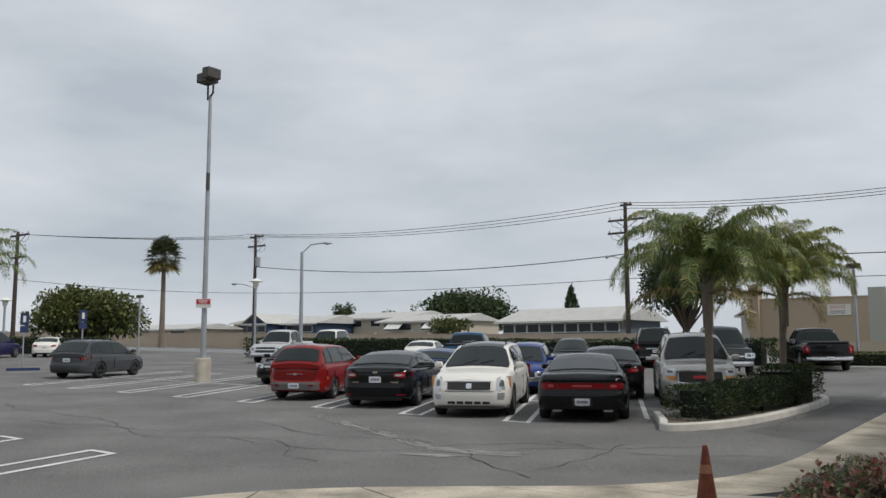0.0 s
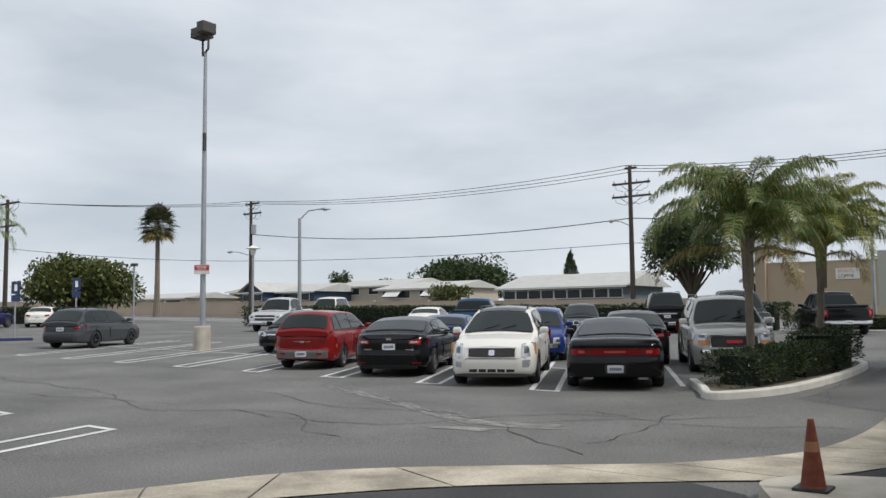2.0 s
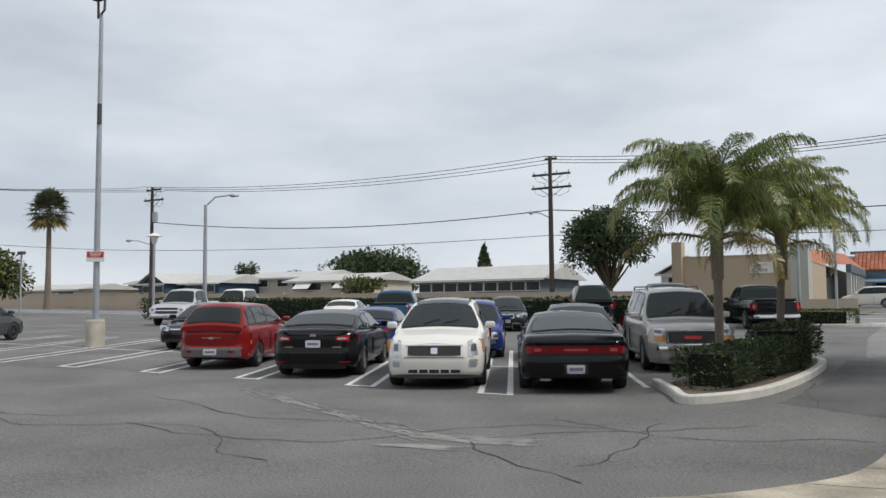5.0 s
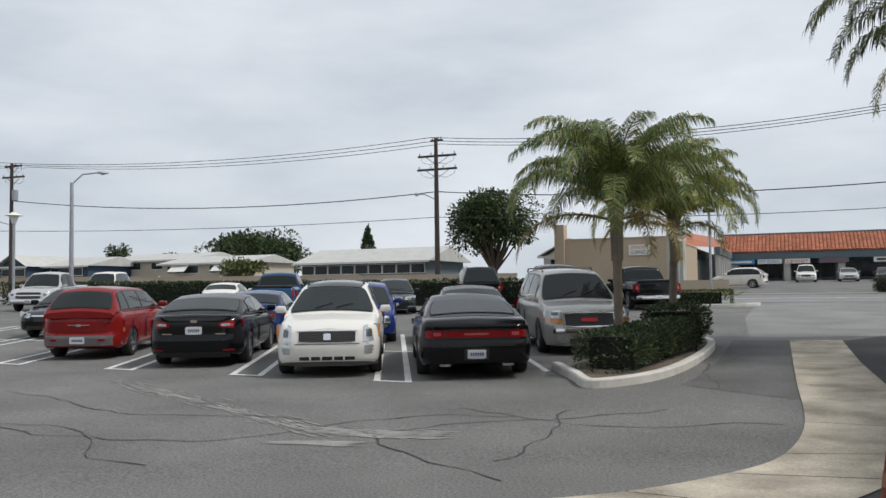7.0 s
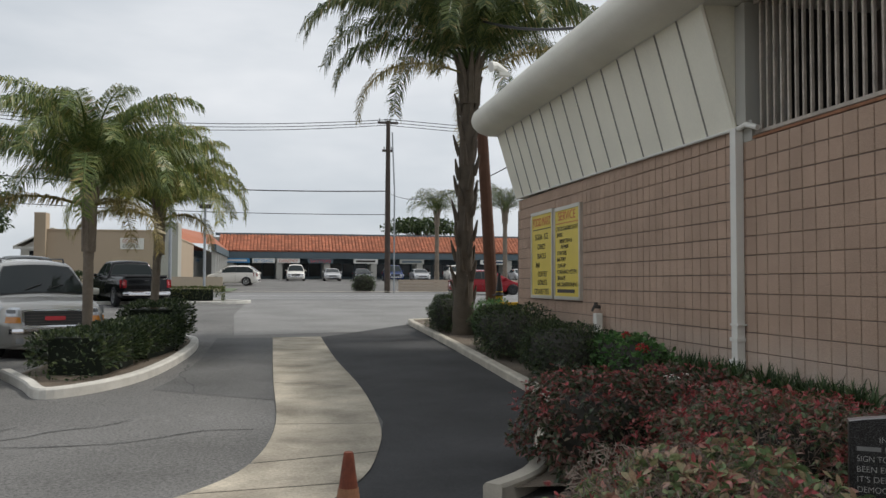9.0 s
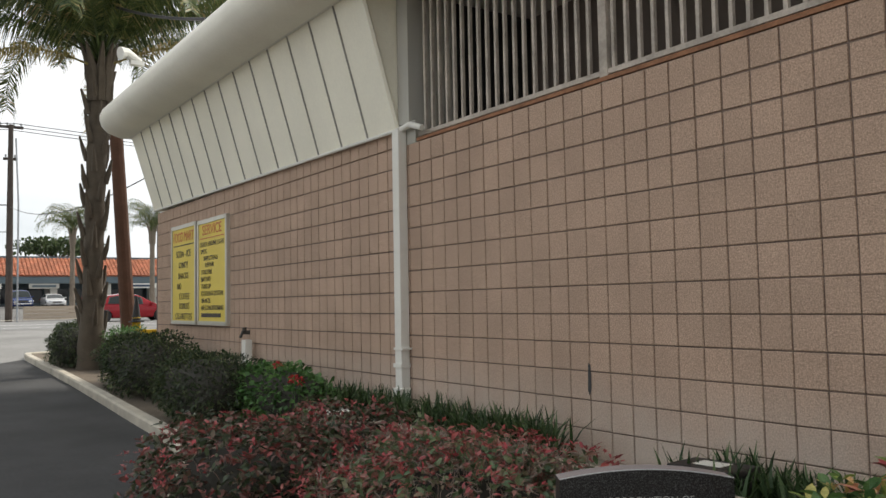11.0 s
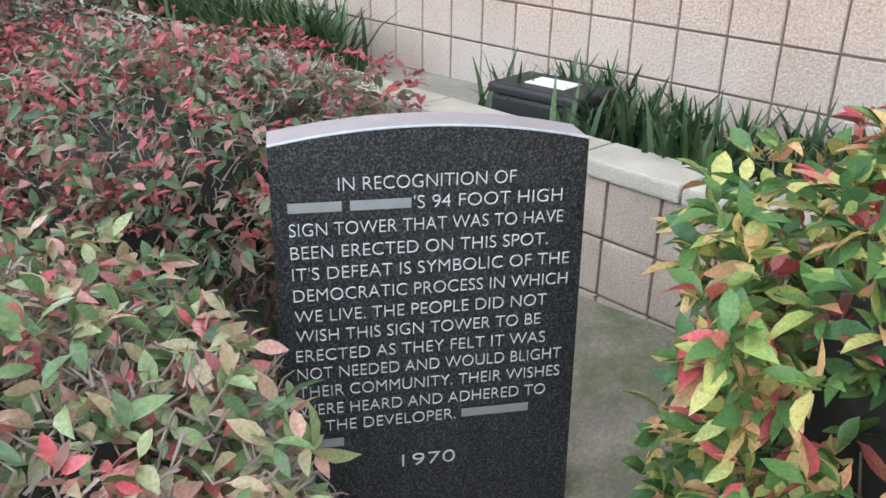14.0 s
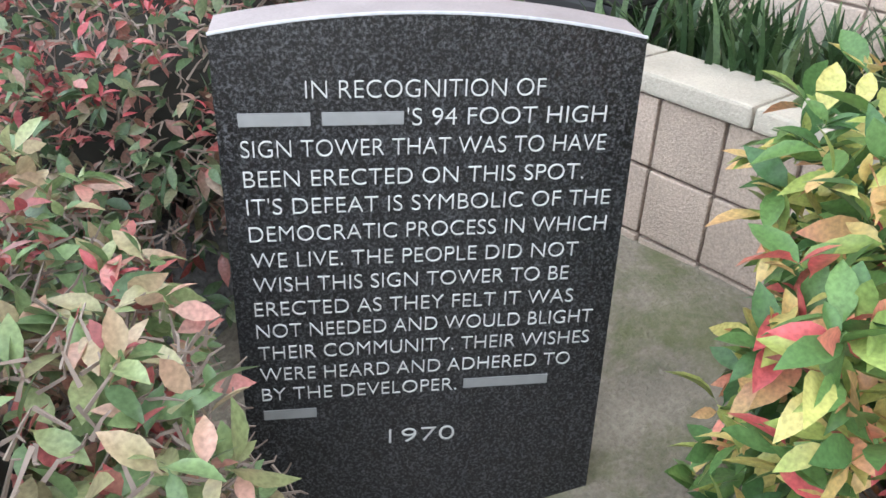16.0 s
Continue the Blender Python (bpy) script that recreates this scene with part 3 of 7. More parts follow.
# planted island with palms
isl = smooth_line([(-8.95, 7.75), (-8.3, 6.5), (-7.85, 5.62), (-7.3, 6.1), (-6.85, 7.3), (-6.6, 9.5), (-6.55, 12.0), (-6.75, 13.6), (-7.4, 14.0), (-8.6, 13.2)], 6)
kerb("island_kerb", isl, 0.16, 0.14, M_KERB_WHITE, "white-painted concrete kerb round the palm island", side=1)
bm = bmesh.new()
vs = [bm.verts.new(on_lot(x, y, 0.09)) for x, y in isl[3:]] + [bm.verts.new(on_lot(-8.5, 9.5, 0.09))]
bm.faces.new(vs)
tagged(mesh_ob("island_soil", bm, M_SOIL), "bare brown soil inside the island kerb", "soil", kind="structure")

# planter kerb along the shop
pk = smooth_line([(-0.3, 19.6), (-1.0, 19.4), (-1.25, 18.8), (-1.32, 15), (-1.4, 11), (-1.52, 7), (-1.6, 4.9), (-1.9, 3.7), (-2.4, 2.2), (-2.9, 0.8), (-3.4, 0.2)], 6)
kerb("planter_kerb", pk, 0.16, 0.14, M_KERB, "dirty concrete kerb beside the drive lane", side=1)
bm = bmesh.new()
a = [bm.verts.new(on_lot(x + 0.1, y, 0.09)) for x, y in pk]
b = [bm.verts.new(on_lot(0.3, min(y, 19.3), 0.10)) for x, y in pk]
for i in range(len(a) - 1):
    bm.faces.new((a[i], b[i], b[i + 1], a[i + 1]))
tagged(mesh_ob("planter_soil", bm, M_SOIL), "dark soil of the planting strip", "soil", kind="structure")


# garden soil round the stone
def garden_z(x, y):
    t = min(1, max(0, (x + 2.6) / 1.7))
    return -0.42 + 0.50 * t ** 1.5 + 0.015 * noise.noise(Vector((x * 3, y * 3, 0)))


def sheet(name, x0, x1, y0, y1, step, fz, material, label, kind="structure", cat="soil"):
    nx, ny = max(1, round((x1 - x0) / step)), max(1, round((y1 - y0) / step))
    v = [(x0 + (x1 - x0) * i / nx, y0 + (y1 - y0) * j / ny, 0) for j in range(ny + 1) for i in range(nx + 1)]
    v = [(x, y, fz(x, y)) for x, y, _ in v]
    f = [(j * (nx + 1) + i, j * (nx + 1) + i + 1, (j + 1) * (nx + 1) + i + 1, (j + 1) * (nx + 1) + i) for j in range(ny) for i in range(nx)]
    return tagged(pydata(name, v, f, material, smooth=True), label, cat, kind=kind)


sheet("garden_soil", -3.35, -0.66, -8, 1.6, 0.08, garden_z, M_GARDEN, "pale dusty soil with moss round the memorial stone")
sheet("raised_bed_soil", -0.56, 0.1, -8, 11.0, 0.1, lambda x, y: 0.47 + 0.03 * noise.noise(Vector((x * 3, y * 3, 5))) + 0.012 * max(0, y - 2), M_DUST, "pale soil of the raised bed under the block wall")

# ---- shop building ----
B, Z0 = 0.2032, 1.48
WALL_Y0, WALL_Y1 = -41 * B, 11.5
shop = thing("shop_building", Matrix.Identity(4), "pink concrete-block shop with a cream mansard and rounded eave", "building", kind="structure")
part("wall_core", boxed(0.012, 0.3, WALL_Y0, WALL_Y1 - 0.01, -0.3, Z0 + 8 * B), M_JOINT, shop)
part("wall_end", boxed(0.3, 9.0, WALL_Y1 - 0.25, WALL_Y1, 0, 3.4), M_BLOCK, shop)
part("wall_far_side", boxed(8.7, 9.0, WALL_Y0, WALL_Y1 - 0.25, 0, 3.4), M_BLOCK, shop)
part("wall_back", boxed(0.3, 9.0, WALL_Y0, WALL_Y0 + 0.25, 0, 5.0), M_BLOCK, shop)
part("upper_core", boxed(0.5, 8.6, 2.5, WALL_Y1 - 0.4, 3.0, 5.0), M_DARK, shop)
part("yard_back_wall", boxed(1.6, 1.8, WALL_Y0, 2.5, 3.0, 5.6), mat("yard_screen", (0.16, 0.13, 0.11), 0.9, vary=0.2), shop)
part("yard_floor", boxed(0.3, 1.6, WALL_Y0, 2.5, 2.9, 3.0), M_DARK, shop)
# mansard panels, leaning outwards
fas = part("mansard", boxed(0, 0.03, 0, 1, 0, 1), M_CREAM, shop)
bm = bmesh.new()
y0, y1, zb, zt, lean = 2.58, 11.5, 3.26, 4.62, 0.42
vv = [bm.verts.new(p) for p in ((-0.03, y0, zb), (-0.03, y1, zb + 0.1), (-lean, y1 + 0.1, zt + 0.1), (-lean, y0, zt), (0.5, y0, zb), (0.5, y1, zb + 0.1), (0.5, y1 + 0.1, zt + 0.1), (0.5, y0, zt))]
for f in ((0, 1, 2, 3), (4, 7, 6, 5), (0, 3, 7, 4), (1, 5, 6, 2), (3, 2, 6, 7), (0, 4, 5, 1)):
    bm.faces.new([vv[i] for i in f])
bm.to_mesh(fas.data)
bm.free()
for i in range(1, 15):
    y = y0 + (y1 - y0) * i / 15
    k = i / 15 * 0.1
    part("panel_batten", bar([(-0.034, y, zb + k), (-lean - 0.006, y + 0.005, zt + k)], 0.012, 6), M_SEAM, fas)
part("panel_end_trim", bar([(-0.03, y0, zb), (-lean, y0, zt)], 0.03, 6), M_CREAM, fas)
part("drip_edge", bar([(-0.04, y0, zb), (-0.04, y1, zb + 0.1)], 0.018, 6), M_WHITE, fas)
part("top_trim", bar([(-lean - 0.02, y0 - 3, zt - 0.03), (-lean - 0.02, y1 + 0.1, zt + 0.1)], 0.025, 6), M_WHITE, fas)
# rounded overhanging eave
bm = bmesh.new()
prof = [(-lean + 0.05, 4.60), (-0.70, 4.6), (-0.88, 4.66), (-1.0, 4.78), (-1.04, 4.9), (-0.99, 5.02), (-0.83, 5.11), (-0.5, 5.17), (1.0, 5.27), (9, 5.27), (9, 4.7), (1.0, 4.7)]
ys = [-8.5, 2.0, 6.0, 10.0, 11.3, 11.7, 11.95, 12.05]
rings = []
for j, y in enumerate(ys):
    k = max(0.0, (y - 11.3) / 0.75)
    s = math.sqrt(max(0.0, 1 - k * k)) * 0.5 + 0.5 if k else 1.0
    rings.append([bm.verts.new((x * (1 if x > 0 else s), y, 4.75 + (z - 4.75) * s + 0.011 * max(0, y - 2))) for x, z in prof])
for a, b in zip(rings, rings[1:]):
    for k in range(len(prof)):
        bm.faces.new((a[k], b[k], b[(k + 1) % len(prof)], a[(k + 1) % len(prof)]))
bm.faces.new(rings[0])
bm.faces.new(rings[-1][::-1])
bmesh.ops.recalc_face_normals(bm, faces=bm.faces)
part("rounded_eave", bm, M_EAVE, shop, "pale plaster eave with a rounded edge", smooth=True)
part("soffit", boxed(-0.45, 1.6, -8.4, 2.5, 4.62, 4.7), M_EAVE, shop)
part("panel_return", boxed(-0.03, 0.5, 2.37, 2.57, 3.3, 4.6), M_GREYSTUCCO, shop)
part("wall_top_return", boxed(0.0, 0.3, 2.3, 2.66, 3.10, 3.32), M_GREYSTUCCO, shop)
# downpipe
pipe = thing("downpipe", pose(-0.05, 2.52, 0), "white painted square steel downpipe on the block wall", "downpipe")
part("pipe", boxed(-0.05, 0.045, -0.06, 0.06, 0.45, 3.26, bevel=0.008), M_WHITE, pipe)
part("collar", boxed(-0.062, 0.045, -0.075, 0.075, 0.97, 1.01, bevel=0.004), M_WHITE, pipe)
part("strap", boxed(-0.058, 0.045, -0.1, 0.07, 1.14, 1.16), M_WHITE, pipe)
part("shoe", boxed(-0.075, 0.045, -0.07, 0.07, 0.5, 0.78, bevel=0.008), M_WHITE, pipe)
part("elbow", bar([(-0.01, 0, 3.24), (0.0, -0.2, 3.27), (0.0, -0.42, 3.2)], 0.03, 8), M_WHITE, pipe)
# barred yard screen above the wall
screen = thing("barred_screen", pose(0.06, 0, 0), "rusty white vertical steel bars above the block wall", "railing")
part("bottom_rail", boxed(-0.03, 0.03, -8.2, 2.3, 3.16, 3.20, bevel=0.004), M_RUST, screen)
part("rusted_flashing", boxed(-0.05, 0.1, -8.2, 2.3, 3.115, 3.145), M_RUSTRAIL, screen)
part("top_rail", boxed(-0.03, 0.03, -8.2, 2.3, 4.55, 4.6), M_RUST, screen)
bar_me = None
for i in range(84):
    y = 2.2 - 0.124 * i
    if bar_me is None:
        ob = part("bar", boxed(-0.014, 0.014, -0.014, 0.014, 3.2, 4.56), M_RUST, screen)
        bar_me = ob.data
    else:
        ob = new("bar", bar_me)
        ob.parent = screen
    ob.location.y = y
for y in (-0.2, -3.6, -7.0):
    part("post", boxed(-0.035, 0.035, y - 0.04, y + 0.04, 3.08, 4.6, bevel=0.004), M_RUST, screen)


# unseen plain block added behind the start to close the lot and darken reflections
nb = thing("reflection_block", Matrix.Identity(4), "unseen plain tan block added to close the car park and darken car reflections", "building", kind="structure")
part("wall", boxed(-70, 12, -40, -30, -0.3, 6.5), M_STUCCO, nb)
part("parapet", boxed(-70.1, 12.1, -40.1, -29.9, 6.5, 6.8), M_STUCCO, nb)


# retaining wall
ret = thing("retaining_wall", Matrix.Identity(4), "low tan block retaining wall with a weathered cap", "retaining wall", kind="structure")
part("core", boxed(-0.692, -0.52, -8, 11.0, -0.3, 0.495), M_JOINT, ret)
rb = None
for r in range(-1, 2):
    for k in range(-20, 50):
        y = -1.88 + 0.2032 * k
        if rb is None:
            rb = boxed(-0.708, -0.60, 0.005, 0.198, 0.005, 0.198, bevel=0.005)
            ob = part("block", rb, M_RBLOCK, ret)
            rb = ob.data
        else:
            ob = new("block", rb)
            ob.parent = ret
        ob.location = (0.0015 * math.sin(k * 7 + r * 3), y, 0.098 + r * 0.2032)
capm = None
for k in range(-16, 32):
    y = -1.88 + 0.40 * k + 0.13
    if capm is None:
        ob = part("cap_stone", boxed(-0.725, -0.51, 0.004, 0.396, 0.505, 0.565, bevel=0.01), M_CAP, ret)
        capm = ob.data
    else:
        ob = new("cap_stone", capm)
        ob.parent = ret
    ob.location = (0.004 * math.sin(k * 5), y, 0.003 * math.sin(k * 3))


# ---- cars ----
def lerp(table, x):
    if x <= table[0][0]:
        return table[0][1]
    for (a, p), (b, q) in zip(table, table[1:]):
        if x <= b:
            t = (x - a) / (b - a)
            return p + (q - p) * t
    return table[-1][1]


def soft(table, x, w=0.07):
    return sum(lerp(table, x + d * w) for d in (-1, -0.5, 0, 0.5, 1)) / 5


def wheel(parent, x, y, r, wide, rim, spokes):
    side = 1 if y > 0 else -1
    hub = new("wheel")
    hub.parent = parent
    hub.location = (x, y, r)
    bm = bmesh.new()
    prof = [(r * 0.64, -wide / 2), (r * 0.9, -wide / 2), (r * 0.985, -wide / 2 + 0.03), (r, 0), (r * 0.985, wide / 2 - 0.03), (r * 0.9, wide / 2), (r * 0.64, wide / 2)]
    n = 24
    rings = [[bm.verts.new((R * math.cos(a), Y, R * math.sin(a))) for a in [2 * math.pi * k / n for k in range(n)]] for R, Y in prof]
    for a, b in zip(rings, rings[1:]):
        for k in range(n):
            bm.faces.new((a[k], a[(k + 1) % n], b[(k + 1) % n], b[k]))
    bmesh.ops.recalc_face_normals(bm, faces=bm.faces)
    part("tyre", bm, M_TYRE, hub, smooth=True)
    bm = bmesh.new()
    o = side * wide * 0.36
    c = bm.verts.new((0, side * wide * 0.1, 0))
    ring = [bm.verts.new((r * 0.64 * math.cos(a), side * wide * 0.1, r * 0.64 * math.sin(a))) for a in [2 * math.pi * k / n for k in range(n)]]
    for k in range(n):
        bm.faces.new((c, ring[k], ring[(k + 1) % n]))
    part("brake_well", bm, M_TRIM, hub)
    bm = bmesh.new()
    ri = [[bm.verts.new((R * math.cos(a), Y, R * math.sin(a))) for a in [2 * math.pi * k / n for k in range(n)]] for R, Y in ((r * 0.66, o * 0.6), (r * 0.66, o * 1.25), (r * 0.57, o * 1.05))]
    for a, b in zip(ri, ri[1:]):
        for k in range(n):
            bm.faces.new((a[k], a[(k + 1) % n], b[(k + 1) % n], b[k]))
    for s in range(spokes):
        a = 2 * math.pi * s / spokes + 0.3
        box(bm, 0.02, r * 0.6, o - 0.012, o + 0.012, -r * 0.075, r * 0.075, m=Matrix.Rotation(a, 4, "Y"))
    box(bm, -r * 0.14, r * 0.14, o - 0.015, o + 0.02, -r * 0.14, r * 0.14, bevel=0.01)
    bmesh.ops.recalc_face_normals(bm, faces=bm.faces)
    part("rim", bm, rim, hub)


def car(name, at, heading, label, cat, paint_mat, L, W, deck, roof, wheels, r, front, rear, glasses, clear=0.2, rim=None, spokes=5, tumble=0.6, inset=0.93, round_x=0.42, nose=None, tail=None, pickup=False, rails=False, mirror=None, roof_panel=False, group="parked cars"):
    """deck: height of bonnet, belt and boot along x; roof: the cabin's line; nose, tail: how far the ends lean in at each height; front, rear: lamps and trim on the ends."""
    x, y = at
    h = Vector(heading).normalized()
    pz = [height(x + h.x * s * L * 0.3, y + h.y * s * L * 0.3) for s in (-1, 0, 1)]
    pitch = -math.degrees(math.atan2(pz[2] - pz[0], 0.6 * L))
    n2 = Vector((-h.y, h.x))
    hl, hr = height(x + n2.x, y + n2.y), height(x - n2.x, y - n2.y)
    rollv = math.degrees(math.atan2(hl - hr, 2.0))
    m = pose(x, y, pz[1] - 0.004, 0, 0, math.degrees(math.atan2(h.y, h.x))) @ pose(0, 0, 0, rollv, pitch, 0)
    root = thing(name, m, label, cat, group)
    hw, half = W / 2, L / 2
    R = r * 1.13
    nose = nose or [(clear, 0.09), (clear + 0.12, 0.015), (0.5, 0.0), (0.62, 0.02), (0.8, 0.09), (1.1, 0.2)]
    tail = tail or [(clear, 0.08), (clear + 0.1, 0.01), (0.5, 0.0), (0.57, 0.01), (0.6, 0.05), (0.9, 0.07), (1.2, 0.12)]
    st = [-half + L * i / 44 for i in range(45)] + [wx + R * math.sin(math.pi * k / 20) for wx in wheels for k in range(-10, 11)]
    st += [e * (half - round_x + round_x * math.sin(math.pi / 2 * k / 8)) for e in (1, -1) for k in range(9)]
    st = sorted(set(round(s, 3) for s in st))
    st = [s for i, s in enumerate(st) if i == 0 or s - st[i - 1] > 0.012 or i == len(st) - 1]

    def plan(s):
        u = min(1.0, abs(s) / half)
        w = hw * (1 - 0.055 * u ** 3)
        k = max(0.0, min(1.0, (abs(s) - (half - round_x)) / round_x))
        return w - round_x * 0.85 * (1 - math.sqrt(max(0.0, 1 - k * k)))

    def lean(z, end):
        return lerp(nose if end > 0 else tail, z)

    def weight(s):
        k = max(0.0, min(1.0, (abs(s) - (half - 0.55)) / 0.55))
        return k * k * (3 - 2 * k)

    def girth(v):
        return lerp([(0, 0.86), (0.05, 0.94), (0.14, 0.98), (0.4, 1.0), (0.62, 0.998), (0.68, 0.985), (0.84, 0.965), (0.93, 0.935), (0.98, 0.89), (1.0, 0.84)], v)

    def under(s):
        z = clear + 0.08 * max(0, abs(s) / half - 0.8) / 0.2
        for wx in wheels:
            d = abs(s - wx)
            if d < R:
                z = max(z, r + math.sqrt(R * R - d * d) - 0.02)
        return z

    levels = [0, 0.05, 0.1, 0.18, 0.28, 0.38, 0.48, 0.56, 0.62, 0.67, 0.74, 0.82, 0.89, 0.94, 0.975, 1.0]
    bm = bmesh.new()
    rings = []
    for s in st:
        w, zt, zb = plan(s), soft(deck, s), under(s)
        end = 1 if s > 0 else -1
        half_ring = []
        for v in levels:
            z = zb + (zt - zb) * v
            g = girth(max(0.0, (z - clear) / max(0.1, zt - clear)))
            half_ring.append((s - end * lean(z, end) * weight(s), w * g, z))
        top = (half_ring[-1][0], 0.0, zt + 0.03)
        low = (half_ring[0][0], 0.0, zb)
        ring = [low] + half_ring + [top] + [(a, -b, c) for a, b, c in half_ring[::-1]]
        rings.append([bm.verts.new(p) for p in ring])
    k = len(rings[0])
    for a, b in zip(rings, rings[1:]):
        for i in range(k):
            bm.faces.new((a[i], a[(i + 1) % k], b[(i + 1) % k], b[i]))
    for ring in (rings[0], rings[-1]):
        n = len(levels)
        right, left = ring[1:1 + n], ring[n + 2:][::-1]
        for i in range(n - 1):
            bm.faces.new((right[i], right[i + 1], left[i + 1], left[i]))
        bm.faces.new((right[-1], ring[n + 1], left[-1]))
        bm.faces.new((right[0], left[0], ring[0]))
    bmesh.ops.recalc_face_normals(bm, faces=bm.faces)
    body = part("body", bm, paint_mat, root, smooth=True)
    mod = body.modifiers.new("edges", "EDGE_SPLIT")
    mod.split_angle = radians(38)

    # cabin
    c0, c1 = roof[0][0], roof[-1][0]

    def cab(s, v):
        """v 0..1 up the side, 1..2 over the roof to the centre."""
        zr, zd = soft(roof, s, 0.05), min(soft(deck, s), soft(roof, s, 0.05)) - 0.02
        u = abs(s) / half
        wb = hw * inset * (1 - 0.1 * u ** 3)
        wt = wb - tumble * max(0, zr - zd) * 0.62
        if v <= 1:
            bow = 0.025 * math.sin(math.pi * v)
            return Vector((s, wb + (wt - wb) * v + bow, zd + (zr - zd) * v))
        q = 2 - v
        return Vector((s, wt * q, zr + 0.05 * (1 - q * q)))

    cs = [c0 + (c1 - c0) * i / 40 for i in range(41)]
    vsn = [0, 0.25, 0.5, 0.75, 0.9, 0.97, 1.03, 1.1, 1.25, 1.5, 1.75, 2.0]
    bm = bmesh.new()
    rings = []
    for s in cs:
        q = [cab(s, v) for v in vsn]
        rings.append([bm.verts.new(p) for p in q] + [bm.verts.new((p.x, -p.y, p.z)) for p in q[-2::-1]])
    for a, b in zip(rings, rings[1:]):
        for i in range(len(a) - 1):
            bm.faces.new((a[i], a[i + 1], b[i + 1], b[i]))
    bm.faces.new(rings[0])
    bm.faces.new(rings[-1])
    bmesh.ops.recalc_face_normals(bm, faces=bm.faces)
    cabin = part("cabin", bm, paint_mat, root, smooth=True)
    mod = cabin.modifiers.new("edges", "EDGE_SPLIT")
    mod.split_angle = radians(40)

    def side_glass(s0, s1, slant0, slant1, side, v0=0.1, v1=0.88, mtl=M_CARGLASS, nm="side_window", off=0.008):
        bm = bmesh.new()
        grid = []
        for i in range(7):
            row = []
            for j in range(5):
                v = v0 + (v1 - v0) * j / 4
                a, b = s0 + slant0 * j / 4, s1 + slant1 * j / 4
                s = a + (b - a) * i / 6
                p = cab(s, v)
                row.append(bm.verts.new((p.x, (p.y + off) * side, p.z + off * 0.4)))
            grid.append(row)
        for a, b in zip(grid, grid[1:]):
            for j in range(4):
                bm.faces.new((a[j], a[j + 1], b[j + 1], b[j]))
        bmesh.ops.recalc_face_normals(bm, faces=bm.faces)
        return part(nm, bm, mtl, root, smooth=True)

    def screen_patch(nm, s0, s1, mtl, wide=0.92, off=0.012, corner=0.06):
        bm = bmesh.new()
        grid = []
        for i in range(9):
            t = i / 8
            s = s0 + (s1 - s0) * t
            ww = wide - corner * (abs(2 * t - 1) ** 4)
            row = []
            for j in range(11):
                q = ww * (2 * j / 10 - 1)
                p = cab(s, 2 - abs(q))
                t1 = cab(s + 0.02, 2 - abs(q)) - cab(s - 0.02, 2 - abs(q))
                nn = Vector((-t1.z, 0, t1.x)).normalized()
                nn = nn if nn.z > 0 else -nn
                row.append(bm.verts.new((p.x + nn.x * off, math.copysign(p.y, q), p.z + nn.z * off)))
            grid.append(row)
        for a, b in zip(grid, grid[1:]):
            for j in range(10):
                bm.faces.new((a[j], a[j + 1], b[j + 1], b[j]))
        bmesh.ops.recalc_face_normals(bm, faces=bm.faces)
        return part(nm, bm, mtl, root, smooth=True)

    for nm, key in (("rear_window", "rear"), ("windscreen", "front")):
        a, b = glasses[key]
        e = 0.03 if abs(b - a) > 0.5 else 0.012
        pane = screen_patch(nm, a, b, M_CARGLASS, off=0.014)
        edge = screen_patch("seal", min(a, b) - e, max(a, b) + e, M_TRIM, wide=0.955, off=0.008)
        edge.parent = pane
        if key == "front":
            d = max(a, b)
            for q in (-0.42, 0.1):
                p0, p1 = cab(d - 0.03, 2 - abs(q)), cab(d - 0.16, 2 - abs(q + 0.35))
                part("wiper", bar([(p0.x, hw * q * 0.8, p0.z + 0.03), (p1.x, hw * (q + 0.42) * 0.8, p1.z + 0.035)], 0.009, 5), M_TRIM, pane)
    if roof_panel:
        screen_patch("roof_glass", min(glasses["front"]) - 0.05, min(glasses["front"]) - 1.5, M_CARGLASS, wide=0.9, off=0.014)
    for s0, s1, d0, d1 in glasses["side"]:
        for side in (1, -1):
            side_glass(s0, s1, d0, d1, side)
    s_lo, s_hi = min(g[0] for g in glasses["side"]), max(g[1] for g in glasses["side"])
    for side in (1, -1):
        side_glass(s_lo - 0.03, s_hi + 0.03, 0.1, -0.02, side, v0=0.05, v1=0.92, mtl=M_TRIM, nm="window_surround", off=0.003)
    if pickup:
        bx0, bx1 = pickup
        zb = lerp(deck, (bx0 + bx1) / 2)
        # flat black plate paints the shaded hollow of the bed
        part("bed_well", boxed(bx0, bx1, -hw * 0.8, hw * 0.8, zb - 0.02, zb + 0.045), M_TRIM, root)
    if rails:
        for side in (1, -1):
            zr = max(z for _, z in roof)
            yr = cab(-0.6, 1.0).y * 0.93 * side
            part("roof_rail", bar([(rails[0], yr, zr - 0.03), (rails[0] - 0.1, yr, zr + 0.055), (rails[1] + 0.1, yr, zr + 0.055), (rails[1], yr, zr - 0.03)], 0.018, 6), M_TRIM, root)
